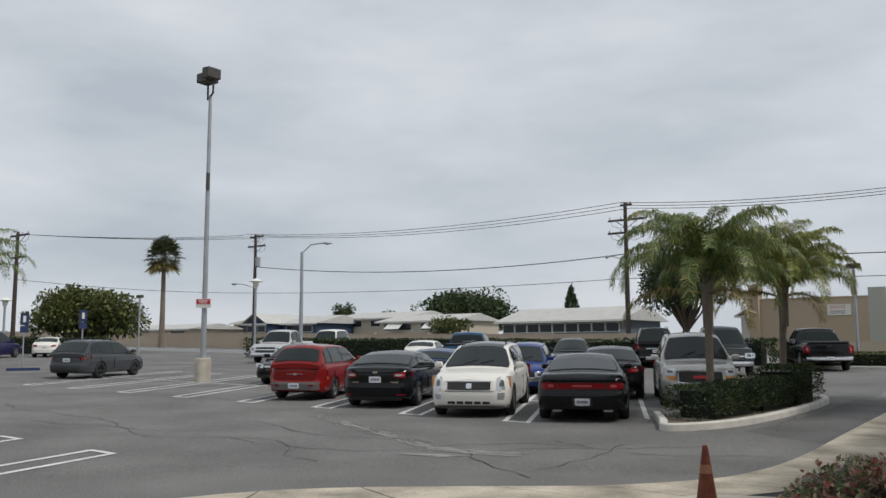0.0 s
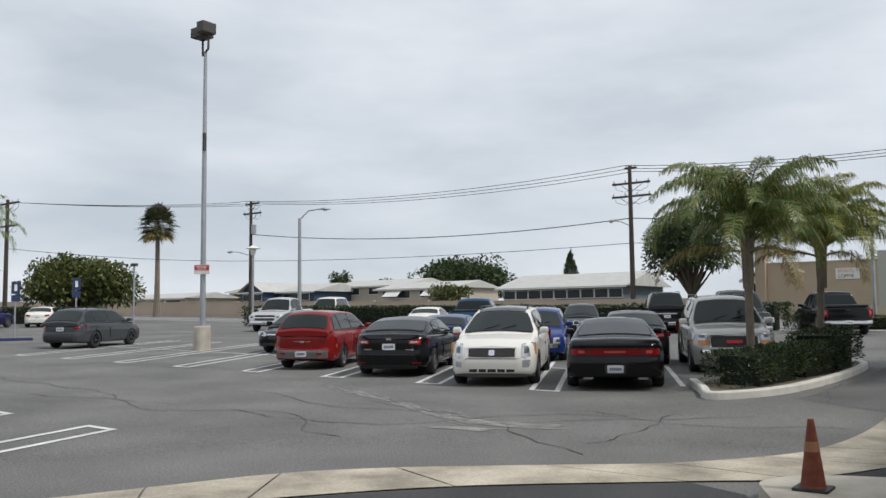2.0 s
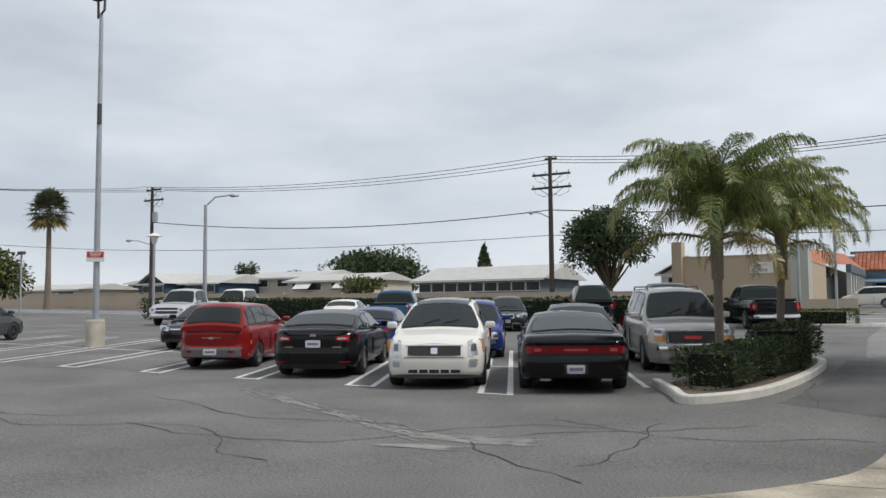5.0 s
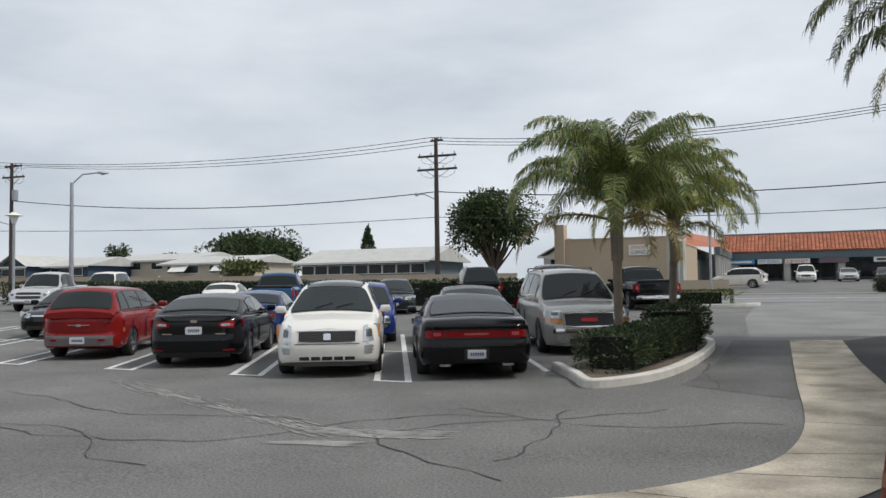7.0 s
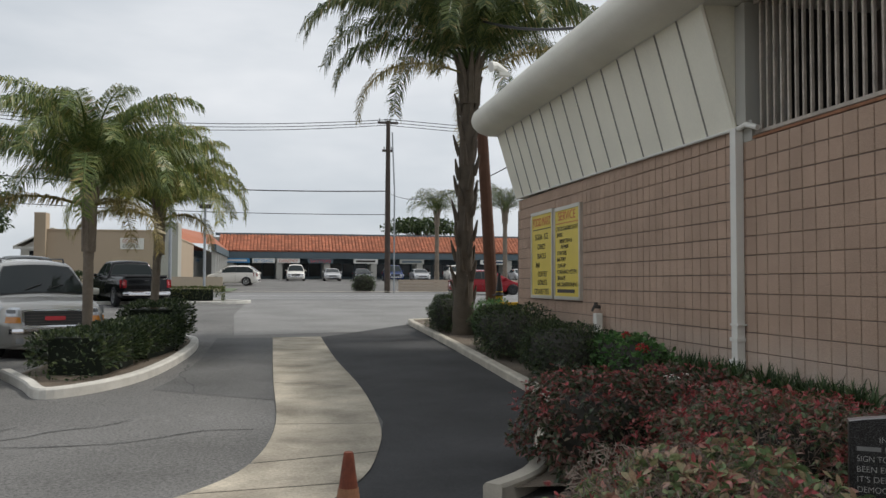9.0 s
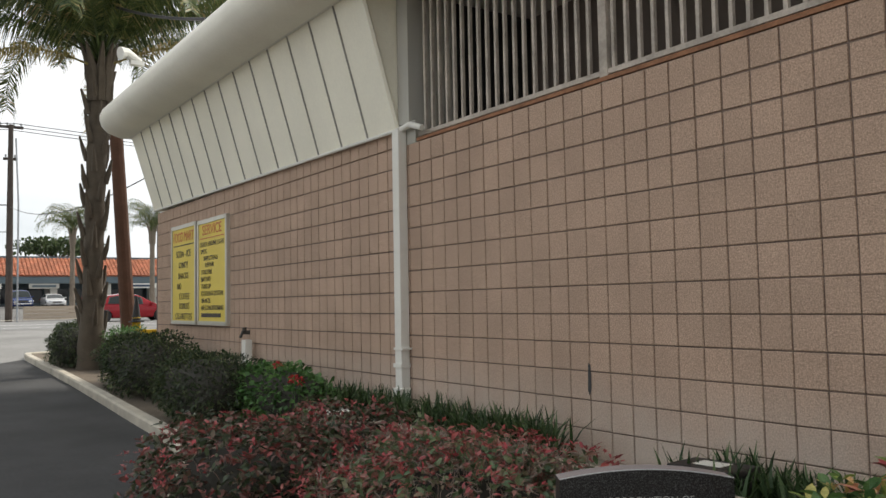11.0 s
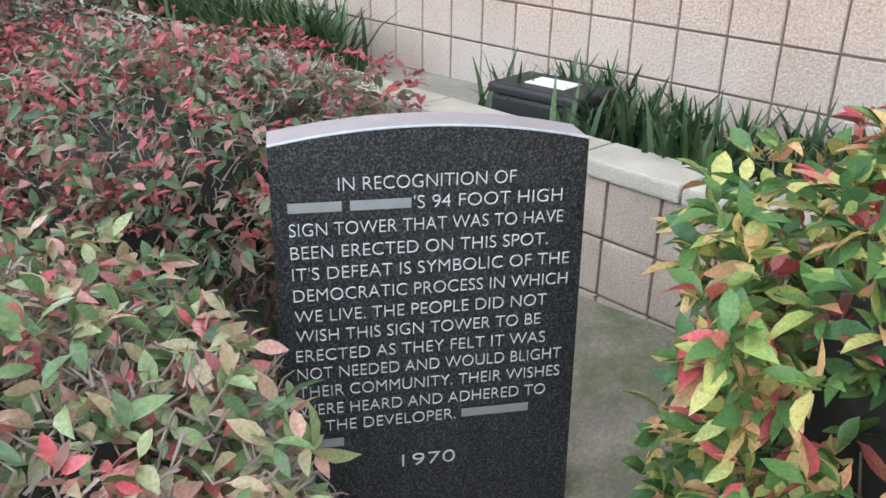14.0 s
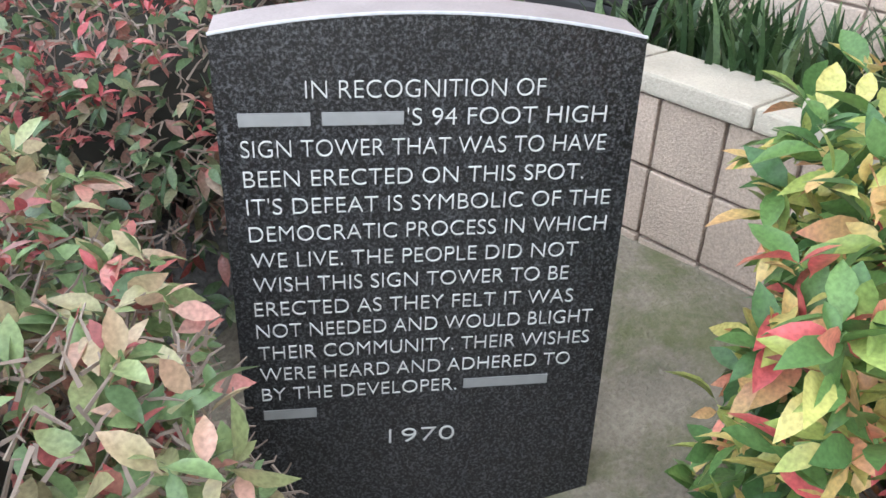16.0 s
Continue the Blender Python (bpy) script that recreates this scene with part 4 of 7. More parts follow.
    for side in (1, -1):
        mx = max(glasses["front"]) - 0.3
        mz = lerp(deck, mx) + 0.08
        my = cab(mx, 0.1).y
        bm = bmesh.new()
        box(bm, mx - 0.07, mx + 0.09, side * (my + 0.13) - 0.095, side * (my + 0.13) + 0.095, mz - 0.06, mz + 0.07, bevel=0.045)
        box(bm, mx - 0.02, mx + 0.04, min(side * (my - 0.05), side * (my + 0.06)), max(side * (my - 0.05), side * (my + 0.06)), mz - 0.05, mz - 0.015)
        part("door_mirror", bm, mirror or paint_mat, root, smooth=False)

    def end_x(yy, zz, end):
        """The end's surface at a width and a height."""
        g = girth(max(0.0, min(1.0, (zz - clear) / max(0.1, soft(deck, end * (half - 0.15)) - clear))))
        w1 = hw * 0.945
        t = (abs(yy) / g - (w1 - round_x * 0.85)) / (round_x * 0.85)
        t = max(0.0, min(0.985, t))
        s = half - round_x + round_x * math.sqrt(1 - t * t)
        return s - lean(zz, end) * weight(s)

    def end_patch(nm, y_a, y_b, za, zb, za2, zb2, mtl, off, end, parent):
        bm = bmesh.new()
        nu, nv = (10, 4) if abs(y_b - y_a) > 0.15 else (4, 3)
        grid, deep = [], []
        for i in range(nu + 1):
            t = i / nu
            yy = y_a + (y_b - y_a) * t
            e = 1 - 0.12 * abs(2 * t - 1) ** 6
            lo, hi = za + (za2 - za) * t, zb + (zb2 - zb) * t
            mid = (lo + hi) / 2
            zs = [mid + (lo + (hi - lo) * j / nv - mid) * e for j in range(nv + 1)]
            grid.append([bm.verts.new((end * (end_x(yy, z, end) + off), yy, z)) for z in zs])
            deep.append([bm.verts.new((end * (end_x(yy, z, end) - 0.03), yy, z)) for z in zs])
        for a, b in zip(grid, grid[1:]):
            for j in range(nv):
                bm.faces.new((a[j], a[j + 1], b[j + 1], b[j]))
        for j in (0, nv):
            for i in range(nu):
                bm.faces.new((grid[i][j], grid[i + 1][j], deep[i + 1][j], deep[i][j]))
        for i in (0, nu):
            for j in range(nv):
                bm.faces.new((grid[i][j], grid[i][j + 1], deep[i][j + 1], deep[i][j]))
        for d in deep:
            for v in d:
                if not v.link_faces:
                    bm.verts.remove(v)
        bmesh.ops.recalc_face_normals(bm, faces=bm.faces)
        return part(nm, bm, mtl, parent)

    for end, items in ((1, front), (-1, rear)):
        for nm, ya, yb, za, zb, mtl, dep, *outer in items:
            za2, zb2 = outer[0] if outer else (za, zb)
            for side in ((1, -1) if ya >= 0 else (1,)):
                lens = end_patch(nm, ya * side, yb * side, za, zb, za2, zb2, mtl, dep + 0.006, end, root)
                if nm in ("headlight", "tail_light") and yb - ya > 0.2:
                    q0, q1 = (ya + (yb - ya) * 0.22, ya + (yb - ya) * 0.6)
                    c0_, c1_ = za + (zb - za) * 0.3, za + (zb - za) * 0.75
                    end_patch("reflector", q0 * side, q1 * side, c0_, c1_, c0_, c1_, M_BULB if nm == "headlight" else M_TAILPALE, dep + 0.011, end, lens)
                if nm == "number_plate":
                    for q in range(6):
                        yy = ya + 0.045 + q * 0.037
                        end_patch("plate_bar", yy, yy + 0.022, za + 0.045, zb - 0.045, za + 0.045, zb - 0.045, M_INK, dep + 0.009, end, lens)
                if nm == "grille" and mtl is M_GRILLE:
                    nb = 5
                    for q in range(nb):
                        z = za + (zb - za) * (q + 0.5) / nb
                        end_patch("grille_slat", ya + 0.02, yb - 0.02, z - 0.006, z + 0.006, z - 0.006, z + 0.006, M_LAMPHEAD, dep + 0.012, end, lens)
    # panel gaps on the tail, sills, doors
    zt = lerp(deck, -half + 0.1)
    part_z = 0.58 * zt
    end_patch("panel_gap", -hw * 0.8, hw * 0.8, part_z, part_z + 0.01, part_z, part_z + 0.01, M_TRIM, 0.002, -1, root)
    for side in (1, -1):
        for s0, s1, *_ in glasses["side"][:2]:
            zt = lerp(deck, s0) - 0.02
            part("door_seam", boxed(s0 - 0.005, s0 + 0.005, side * plan(s0) - 0.02, side * plan(s0) + 0.0015, clear + 0.16, zt - 0.2), M_TRIM, root)
            part("door_handle", boxed(s0 + 0.06, s0 + 0.22, side * plan(s0) * 0.97 - 0.01, side * plan(s0) * 0.97 + 0.02, zt - 0.19, zt - 0.155, bevel=0.008), paint_mat, root)
    for wx in wheels:
        for side in (1, -1):
            wheel(root, wx, side * (hw - 0.12), r, 0.22, rim or M_RIM, spokes)
    return root


P_RED = paint("red_metallic_paint", (0.2, 0.012, 0.012))
P_BLACK = paint("black_paint", (0.005, 0.0055, 0.0065))
P_GREY = paint("dark_grey_metallic_paint", (0.055, 0.06, 0.065))
P_WHITE = paint("white_paint_car", (0.74, 0.72, 0.67))
P_BLUE = paint("blue_paint", (0.015, 0.035, 0.17))
P_DKBLUE = paint("dark_blue_paint", (0.012, 0.03, 0.11))
P_TRUCKBLUE = paint("teal_blue_paint", (0.02, 0.07, 0.15))
P_SILVER = paint("silver_paint", (0.5, 0.5, 0.5), metal=0.2)
P_PEWTER = paint("pewter_paint", (0.42, 0.41, 0.385), metal=0.25)
P_GREEN = paint("dark_green_grey_paint", (0.02, 0.025, 0.026))
P_DKRED = paint("deep_red_paint", (0.24, 0.012, 0.018))
P_NAVY = paint("purple_navy_paint", (0.02, 0.02, 0.07))
M_BULB = mat("lamp_reflector", (0.14, 0.145, 0.15), 0.25, 0.6, vary=0.3, scale=20)
M_TAILPALE = mat("pale_red_lens", (0.4, 0.08, 0.08), 0.2, vary=0.2, scale=12)
M_GRILLE = mat("grille_mesh", (0.03, 0.03, 0.031), 0.5, 0.3, vary=0.3, scale=40)
M_GREYBUMPER = mat("grey_bumper", (0.11, 0.1, 0.1), 0.6)
U = (-0.43, 0.903)
DN = (0.43, -0.903)
PLATE = ("number_plate", -0.15, 0.15)


def sedan(name, at, heading, label, p, L=4.85, W=1.85, H=1.34, deckz=0.95, coupe=False, front=None, rear=None, **k):
    """A low three-box car; a coupe has its cabin further back and one door a side."""
    b, hf = deckz, L / 2
    if coupe:
        deck = [(-hf, b - 0.1), (-hf + 0.12, b), (-hf + 0.5, b + 0.03), (-0.9, b), (0.8, b - 0.04), (1.2, b - 0.05), (hf - 0.4, b - 0.13), (hf, b - 0.26)]
        roof = [(-hf + 0.45, b - 0.02), (-hf + 0.62, b + 0.03), (-1.05, H - 0.1), (-0.6, H - 0.01), (-0.2, H), (0.2, H - 0.04), (1.05, b - 0.02), (1.15, b - 0.08)]
        gl = dict(rear=(-hf + 0.68, -1.0), front=(0.28, 1.0), side=[(-0.45, 0.32, 0.05, -0.05)])
        k = dict(inset=0.89, tumble=1.0, **k)
    else:
        deck = [(-hf, b - 0.13), (-hf + 0.2, b), (-hf + 0.55, b + 0.025), (-0.6, b - 0.01), (0.8, b - 0.05), (1.2, b - 0.07), (hf - 0.4, b - 0.22), (hf, b - 0.36)]
        roof = [(-hf + 0.42, b - 0.02), (-hf + 0.6, b + 0.06), (-1.15, H - 0.07), (-0.6, H), (0.0, H - 0.005), (0.35, H - 0.06), (1.3, b - 0.06), (1.4, b - 0.1)]
        gl = dict(rear=(-hf + 0.6, -1.2), front=(0.42, 1.24), side=[(-0.42, 0.5, 0.0, -0.12), (-1.25, -0.48, 0.14, 0.0)])
        k = {"tumble": 0.85, **k}
    front = front or [("headlight", 0.45, W / 2, b - 0.37, b - 0.26, M_LENS, 0.0, (b - 0.33, b - 0.2)), ("grille", -0.42, 0.42, b - 0.44, b - 0.3, M_GRILLE, 0.004), ("grille_frame", -0.45, 0.45, b - 0.3, b - 0.28, M_CHROME, 0.012), ("bumper_intake", -0.6, 0.6, 0.24, 0.36, M_TRIM, 0.002), (*PLATE, 0.36, 0.49, M_PLATE, 0.015)]
    rear = rear or [("tail_light", 0.45, W / 2, b - 0.22, b - 0.1, M_TAIL, 0.0, (b - 0.2, b - 0.07)), (*PLATE, b - 0.36, b - 0.21, M_PLATE, 0.008), ("lower_bumper", -0.7, 0.7, 0.22, 0.33, M_TRIM, 0.002)]
    return car(name, at, heading, label, "car", p, L, W, deck, roof, (-1.42, 1.42), 0.32, front, rear, gl, **k)


def suv(name, at, heading, label, p, L=4.95, W=1.95, H=1.75, deckz=1.08, hood=1.02, front=None, rear=None, r=0.36, cat="car", hatch=0.36, **k):
    """A tall two-box car with an upright or a sloping tail."""
    hf = L / 2
    deck = [(-hf, deckz - 0.2), (-hf + 0.1, deckz - 0.03), (-hf + 0.3, deckz), (0.8, deckz - 0.02), (1.2, hood), (hf - 0.45, hood - 0.1), (hf - 0.12, hood - 0.17), (hf, hood - 0.24)]
    roof = [(-hf + 0.05, deckz - 0.06), (-hf + 0.09, deckz), (-hf + hatch, H - 0.09), (-hf + hatch + 0.2, H - 0.01), (-0.5, H), (0.25, H - 0.03), (0.5, H - 0.09), (1.3, hood - 0.02), (1.4, hood - 0.08)]
    gl = dict(rear=(-hf + 0.13, -hf + hatch - 0.01), front=(0.56, 1.24), side=[(-0.3, 0.75, 0.0, -0.2), (-1.2, -0.38, 0.0, 0.0), (-hf + 0.42, -1.28, 0.16, 0.0)])
    front = front or [("headlight", 0.5, W / 2, hood - 0.42, hood - 0.24, M_LENS, 0.0), ("grille", -0.46, 0.46, hood - 0.44, hood - 0.24, M_GRILLE, 0.006), ("bumper", -0.8, 0.8, 0.4, 0.52, M_CHROME, 0.02), (*PLATE, 0.4, 0.53, M_PLATE, 0.035)]
    rear = rear or [("tail_light", 0.7, W / 2, deckz - 0.32, deckz - 0.02, M_TAIL, 0.0), (*PLATE, 0.74, 0.88, M_PLATE, 0.008), ("bumper", -0.85, 0.85, 0.4, 0.55, M_CHROME, 0.02), ("garnish", -0.45, 0.45, 0.92, 0.96, M_CHROME, 0.01)]
    k = {"tail": [(0.2, 0.08), (0.32, 0.01), (0.5, 0.0), (0.57, 0.01), (0.6, 0.05), (0.9, 0.07), (1.2, 0.1)], **k}
    return car(name, at, heading, label, cat, p, L, W, deck, roof, (-hf + 0.98, hf - 0.92), r, front, rear, gl, **k)


def pickup_truck(name, at, heading, label, p, L=5.7, W=2.0, H=1.85, front=None, rear=None, **k):
    deck = [(-L / 2, 1.12), (-L / 2 + 0.1, 1.22), (-0.75, 1.22), (-0.6, 1.16), (0.95, 1.14), (1.3, 1.16), (L / 2 - 0.25, 1.08), (L / 2, 0.9)]
    roof = [(-0.75, 1.1), (-0.62, H - 0.12), (-0.45, H - 0.02), (0.0, H), (0.5, H - 0.03), (0.7, H - 0.09), (1.35, 1.14), (1.45, 1.1)]
    gl = dict(rear=(-0.73, -0.61), front=(0.76, 1.3), side=[(0.05, 0.95, 0.0, -0.15), (-0.55, -0.03, 0.0, 0.0)])
    front = front or [("headlight", 0.6, W / 2, 0.72, 0.92, M_LENS, 0.0), ("grille", -0.58, 0.58, 0.64, 0.94, M_GRILLE, 0.008), ("grille_bar", -0.6, 0.6, 0.77, 0.82, M_CHROME, 0.02), ("bumper", -0.9, 0.9, 0.42, 0.6, M_CHROME, 0.04), (*PLATE, 0.44, 0.58, M_PLATE, 0.055)]
    rear = rear or [("tail_light", 0.78, W / 2, 0.78, 1.1, M_TAIL, 0.0), ("bumper", -0.92, 0.92, 0.48, 0.64, M_CHROME, 0.09), (*PLATE, 0.5, 0.63, M_PLATE, 0.1), ("tailgate_handle", -0.09, 0.09, 1.03, 1.08, M_TRIM, 0.01)]
    k = {"round_x": 0.22, "tumble": 0.55, **k}
    return car(name, at, heading, label, "pickup truck", p, L, W, deck, roof, (-1.65, 1.75), 0.4, front, rear, gl, pickup=(-L / 2 + 0.12, -0.85), clear=0.34, rim=M_RIM, **k)


def off(p, k, s=0.0):
    """A point k metres along the stall from p and s to its right."""
    return (p[0] + U[0] * k + 0.903 * s, p[1] + U[1] * k + 0.43 * s)


# parked cars, nearest row first
sedan("coupe", off((-10.16, 6.95), 1.45), U, "black two-door muscle coupe with a full-width red tail light", P_BLACK, L=5.02, W=1.9, H=1.31, deckz=0.97, coupe=True, rim=M_RIMDARK, round_x=0.3,
      tail=[(0.2, 0.1), (0.3, 0.03), (0.45, 0.0), (0.6, 0.0), (0.64, 0.05), (0.83, 0.06), (0.86, 0.0), (0.97, 0.02)],
      rear=[("lamp_panel", -0.86, 0.86, 0.65, 0.835, M_TRIM, 0.0), ("tail_light", 0.5, 0.82, 0.685, 0.81, M_TAIL, 0.012), ("tail_centre", -0.48, 0.48, 0.69, 0.805, M_TAIL, 0.012), ("nameplate_bar", -0.2, 0.2, 0.73, 0.765, M_TAILPALE, 0.018), ("plate_recess", -0.2, 0.2, 0.33, 0.52, M_TRIM, 0.0), (*PLATE, 0.355, 0.5, M_PLATE, 0.01), ("exhaust", 0.42, 0.6, 0.23, 0.27, M_CHROME, 0.012)])
suv("white_crossover", off((-12.65, 6.5), 1.42), DN, "cream-white luxury crossover with a mesh grille and dark glass roof", P_WHITE, L=4.95, W=1.8, H=1.55, deckz=1.02, hood=1.03, r=0.35, rails=(0.2, -1.9), mirror=P_WHITE, tumble=0.75, roof_panel=True,
    front=[("headlight", 0.6, 0.84, 0.6, 0.875, M_LENS, 0.004, (0.62, 0.9)), ("turn_light", 0.82, 0.88, 0.64, 0.89, M_AMBER, 0.003), ("fog_light", 0.62, 0.8, 0.4, 0.55, M_LENS, 0.002), ("grille", -0.47, 0.47, 0.61, 0.785, M_GRILLE, 0.006), ("grille_badge", -0.06, 0.06, 0.64, 0.75, M_CHROME, 0.022), ("grille_frame", -0.5, 0.5, 0.785, 0.8, M_CHROME, 0.008), ("bumper_line", -0.85, 0.85, 0.57, 0.58, M_TRIM, 0.0), ("bumper_intake", -0.46, 0.46, 0.305, 0.365, M_TRIM, 0.002), ("lower_lip", -0.84, 0.84, 0.2, 0.27, M_GREYBUMPER, 0.004)]
    + [("intake_rib", q - 0.015, q + 0.015, 0.3, 0.37, P_WHITE, 0.01) for q in (0.1, 0.28)])
sedan("sedan", off((-15.8, 7.0), 1.42), U, "black four-door sedan with chrome badge and red tail lights", P_BLACK, L=4.87, W=1.82, H=1.31, deckz=0.97,
      rear=[("tail_light", 0.46, 0.88, 0.76, 0.85, M_TAIL, 0.0, (0.74, 0.91)), ("reverse_light", 0.5, 0.66, 0.785, 0.83, M_LENS, 0.012), (*PLATE, 0.63, 0.775, M_PLATE, 0.01), ("badge", -0.06, 0.06, 0.85, 0.9, M_CHROME, 0.008), ("nameplate", 0.4, 0.58, 0.63, 0.65, M_CHROME, 0.006), ("boot_lip", -0.66, 0.66, 0.945, 0.97, P_BLACK, 0.03), ("lower_bumper", -0.66, 0.66, 0.2, 0.3, M_TRIM, 0.0), ("reflector", 0.55, 0.75, 0.33, 0.355, M_TAIL, 0.006)])
suv("retro_wagon", off((-19.0, 7.3), 1.3), U, "red retro wagon with a grey bumper and a winged chrome badge", P_RED, L=4.29, W=1.7, H=1.46, deckz=1.0, hood=0.95, r=0.31, hatch=0.5, tumble=0.75, inset=0.92,
    tail=[(0.2, 0.1), (0.28, 0.0), (0.5, 0.0), (0.53, 0.07), (0.8, 0.06), (1.0, 0.09)],
    rear=[("tail_light", 0.74, 0.84, 0.66, 0.82, M_TAIL, 0.004), ("amber_light", 0.74, 0.84, 0.56, 0.655, M_AMBER, 0.004), ("bumper", -0.8, 0.8, 0.3, 0.51, M_GREYBUMPER, 0.03), (*PLATE, 0.34, 0.48, M_PLATE, 0.045), ("badge", -0.05, 0.05, 0.69, 0.74, M_CHROME, 0.008), ("badge_wing", 0.05, 0.22, 0.713, 0.727, M_CHROME, 0.006), ("reflector", 0.42, 0.55, 0.4, 0.44, M_TAIL, 0.042)])
suv("full_size_suv", (-9.85, 12.5), DN, "pewter full-size sport utility with chrome trim and roof rails", P_PEWTER, L=4.75, W=1.86, H=1.74, deckz=1.1, hood=1.09, r=0.36, rails=(0.2, -2.0), mirror=P_WHITE, round_x=0.34,
    front=[("headlight", 0.56, 0.9, 0.78, 0.93, M_LENS, 0.0), ("turn_light", 0.56, 0.9, 0.66, 0.765, M_AMBER, 0.0), ("grille_frame", -0.54, 0.54, 0.585, 0.895, M_CHROME, 0.004), ("grille", -0.5, 0.5, 0.615, 0.865, M_GRILLE, 0.012), ("grille_badge", -0.17, 0.17, 0.7, 0.77, M_RED, 0.03), ("bumper", -0.88, 0.88, 0.47, 0.56, M_CHROME, 0.03), ("lower_bumper", -0.86, 0.86, 0.2, 0.465, P_PEWTER, 0.025), ("bumper_intake", -0.42, 0.42, 0.27, 0.36, M_TRIM, 0.03), ("fog_light", 0.52, 0.64, 0.3, 0.4, M_LENS, 0.03)])
suv("blue_hatchback", off((-14.9, 12.0), 1.6), DN, "bright blue compact hatchback", P_BLUE, L=4.1, W=1.68, H=1.45, deckz=0.98, hood=0.92, r=0.3, tumble=0.8)
sedan("blue_coupe", off((-17.75, 11.45), 1.4), U, "blue compact coupe with a rear spoiler", P_DKBLUE, L=4.4, W=1.7, H=1.27, deckz=0.92, rear=[("tail_light", 0.3, 0.86, 0.66, 0.78, M_TAIL, 0.0), ("spoiler", -0.7, 0.7, 0.93, 0.97, P_DKBLUE, 0.05), (*PLATE, 0.45, 0.58, M_PLATE, 0.012)])
sedan("black_sedan", off((-12.1, 12.3), 1.4), U, "black sedan parked nose to tail with the coupe", P_BLACK, L=4.8, W=1.8, H=1.36)
sedan("black_sedan", off((-24.4, 11.7), 1.35), DN, "black sedan with a chrome grille bar", P_BLACK, L=4.9, W=1.82, H=1.36, front=[("headlight", 0.5, 0.9, 0.58, 0.7, M_LENS, 0.0, (0.62, 0.76)), ("grille", -0.4, 0.4, 0.48, 0.62, M_GRILLE, 0.004), ("grille_bar", -0.45, 0.45, 0.62, 0.66, M_CHROME, 0.012), ("bumper_intake", -0.7, 0.7, 0.26, 0.36, M_TRIM, 0.002)])
suv("grey_hatchback", ((-32.57 - 33.73) / 2 - 0.72, (9.22 + 11.66) / 2 - 0.35), U, "dark grey compact hatchback with roof bars", P_GREY, L=4.36, W=1.82, H=1.46, deckz=0.98, hood=0.92, r=0.33, rails=(0.0, -1.4), rim=M_RIMDARK, hatch=0.62, tumble=0.8, rear=[("tail_light", 0.55, 0.88, 0.74, 0.92, M_TAIL, 0.0), (*PLATE, 0.66, 0.8, M_PLATE, 0.008), ("lower_bumper", -0.7, 0.7, 0.25, 0.4, M_TRIM, 0.002)])
sedan("dark_sedan", (-21.1, 26.9), DN, "dark green-grey sedan with split kidney grille", P_GREEN, L=4.8, W=1.8, H=1.42, front=[("headlight", 0.42, 0.86, 0.6, 0.72, M_LENS, 0.0, (0.66, 0.8)), ("grille", 0.03, 0.3, 0.56, 0.74, M_CHROME, 0.004), ("grille_opening", 0.06, 0.27, 0.58, 0.72, M_TRIM, 0.01), (*PLATE, 0.38, 0.52, M_PLATE, 0.012), ("bumper_intake", -0.7, 0.7, 0.24, 0.35, M_TRIM, 0.002)])
suv("black_suv", (-19.0, 31.6), U, "black sport utility with chrome rear bar", P_BLACK, L=5.2, W=2.0, H=1.9, deckz=1.2, hood=1.15, rails=(0.2, -2.1))
pickup_truck("grey_pickup", (-13.7, 26.0), DN, "dark grey-green crew pickup with a chrome bumper", P_GREEN, H=1.92)
pickup_truck("black_pickup", (-11.3, 31.6), U, "black pickup truck with a chrome rear bumper", P_BLACK, H=1.8)
pickup_truck("blue_pickup", (-25.2, 24.2), U, "blue pickup truck with a bed cap", P_TRUCKBLUE, L=5.2, W=1.9, H=1.75)
sedan("white_coupe", (-30.0, 27.0), U, "white coupe with a red rear panel", P_WHITE, L=4.4, W=1.75, H=1.3, rear=[("rear_panel", -0.75, 0.75, 0.55, 0.8, M_TAIL, 0.012), (*PLATE, 0.4, 0.54, M_PLATE, 0.02)])
suv("white_suv", (-44.6, 34.5), DN, "white sport utility parked nose out by the hedge", P_WHITE, W=2.0, H=1.9)
pickup_truck("silver_pickup", (-39.9, 25.8), DN, "silver crew-cab pickup with a chrome front", P_SILVER, H=1.88)
sedan("white_sedan", (-59.6, 22.2), (-0.75, 0.66), "white sedan parked near the street", P_WHITE, L=4.5, W=1.78)
suv("navy_van", (-59.5, 17.8), (-0.5, 0.86), "dark purple-blue van near the street", P_NAVY, L=4.9, H=1.75)
sedan("red_sedan", (7.0, 43.6), (1, 0.0), "red four-door sedan on the street", P_DKRED, L=4.5, W=1.76, H=1.44, rim=M_RIMDARK)


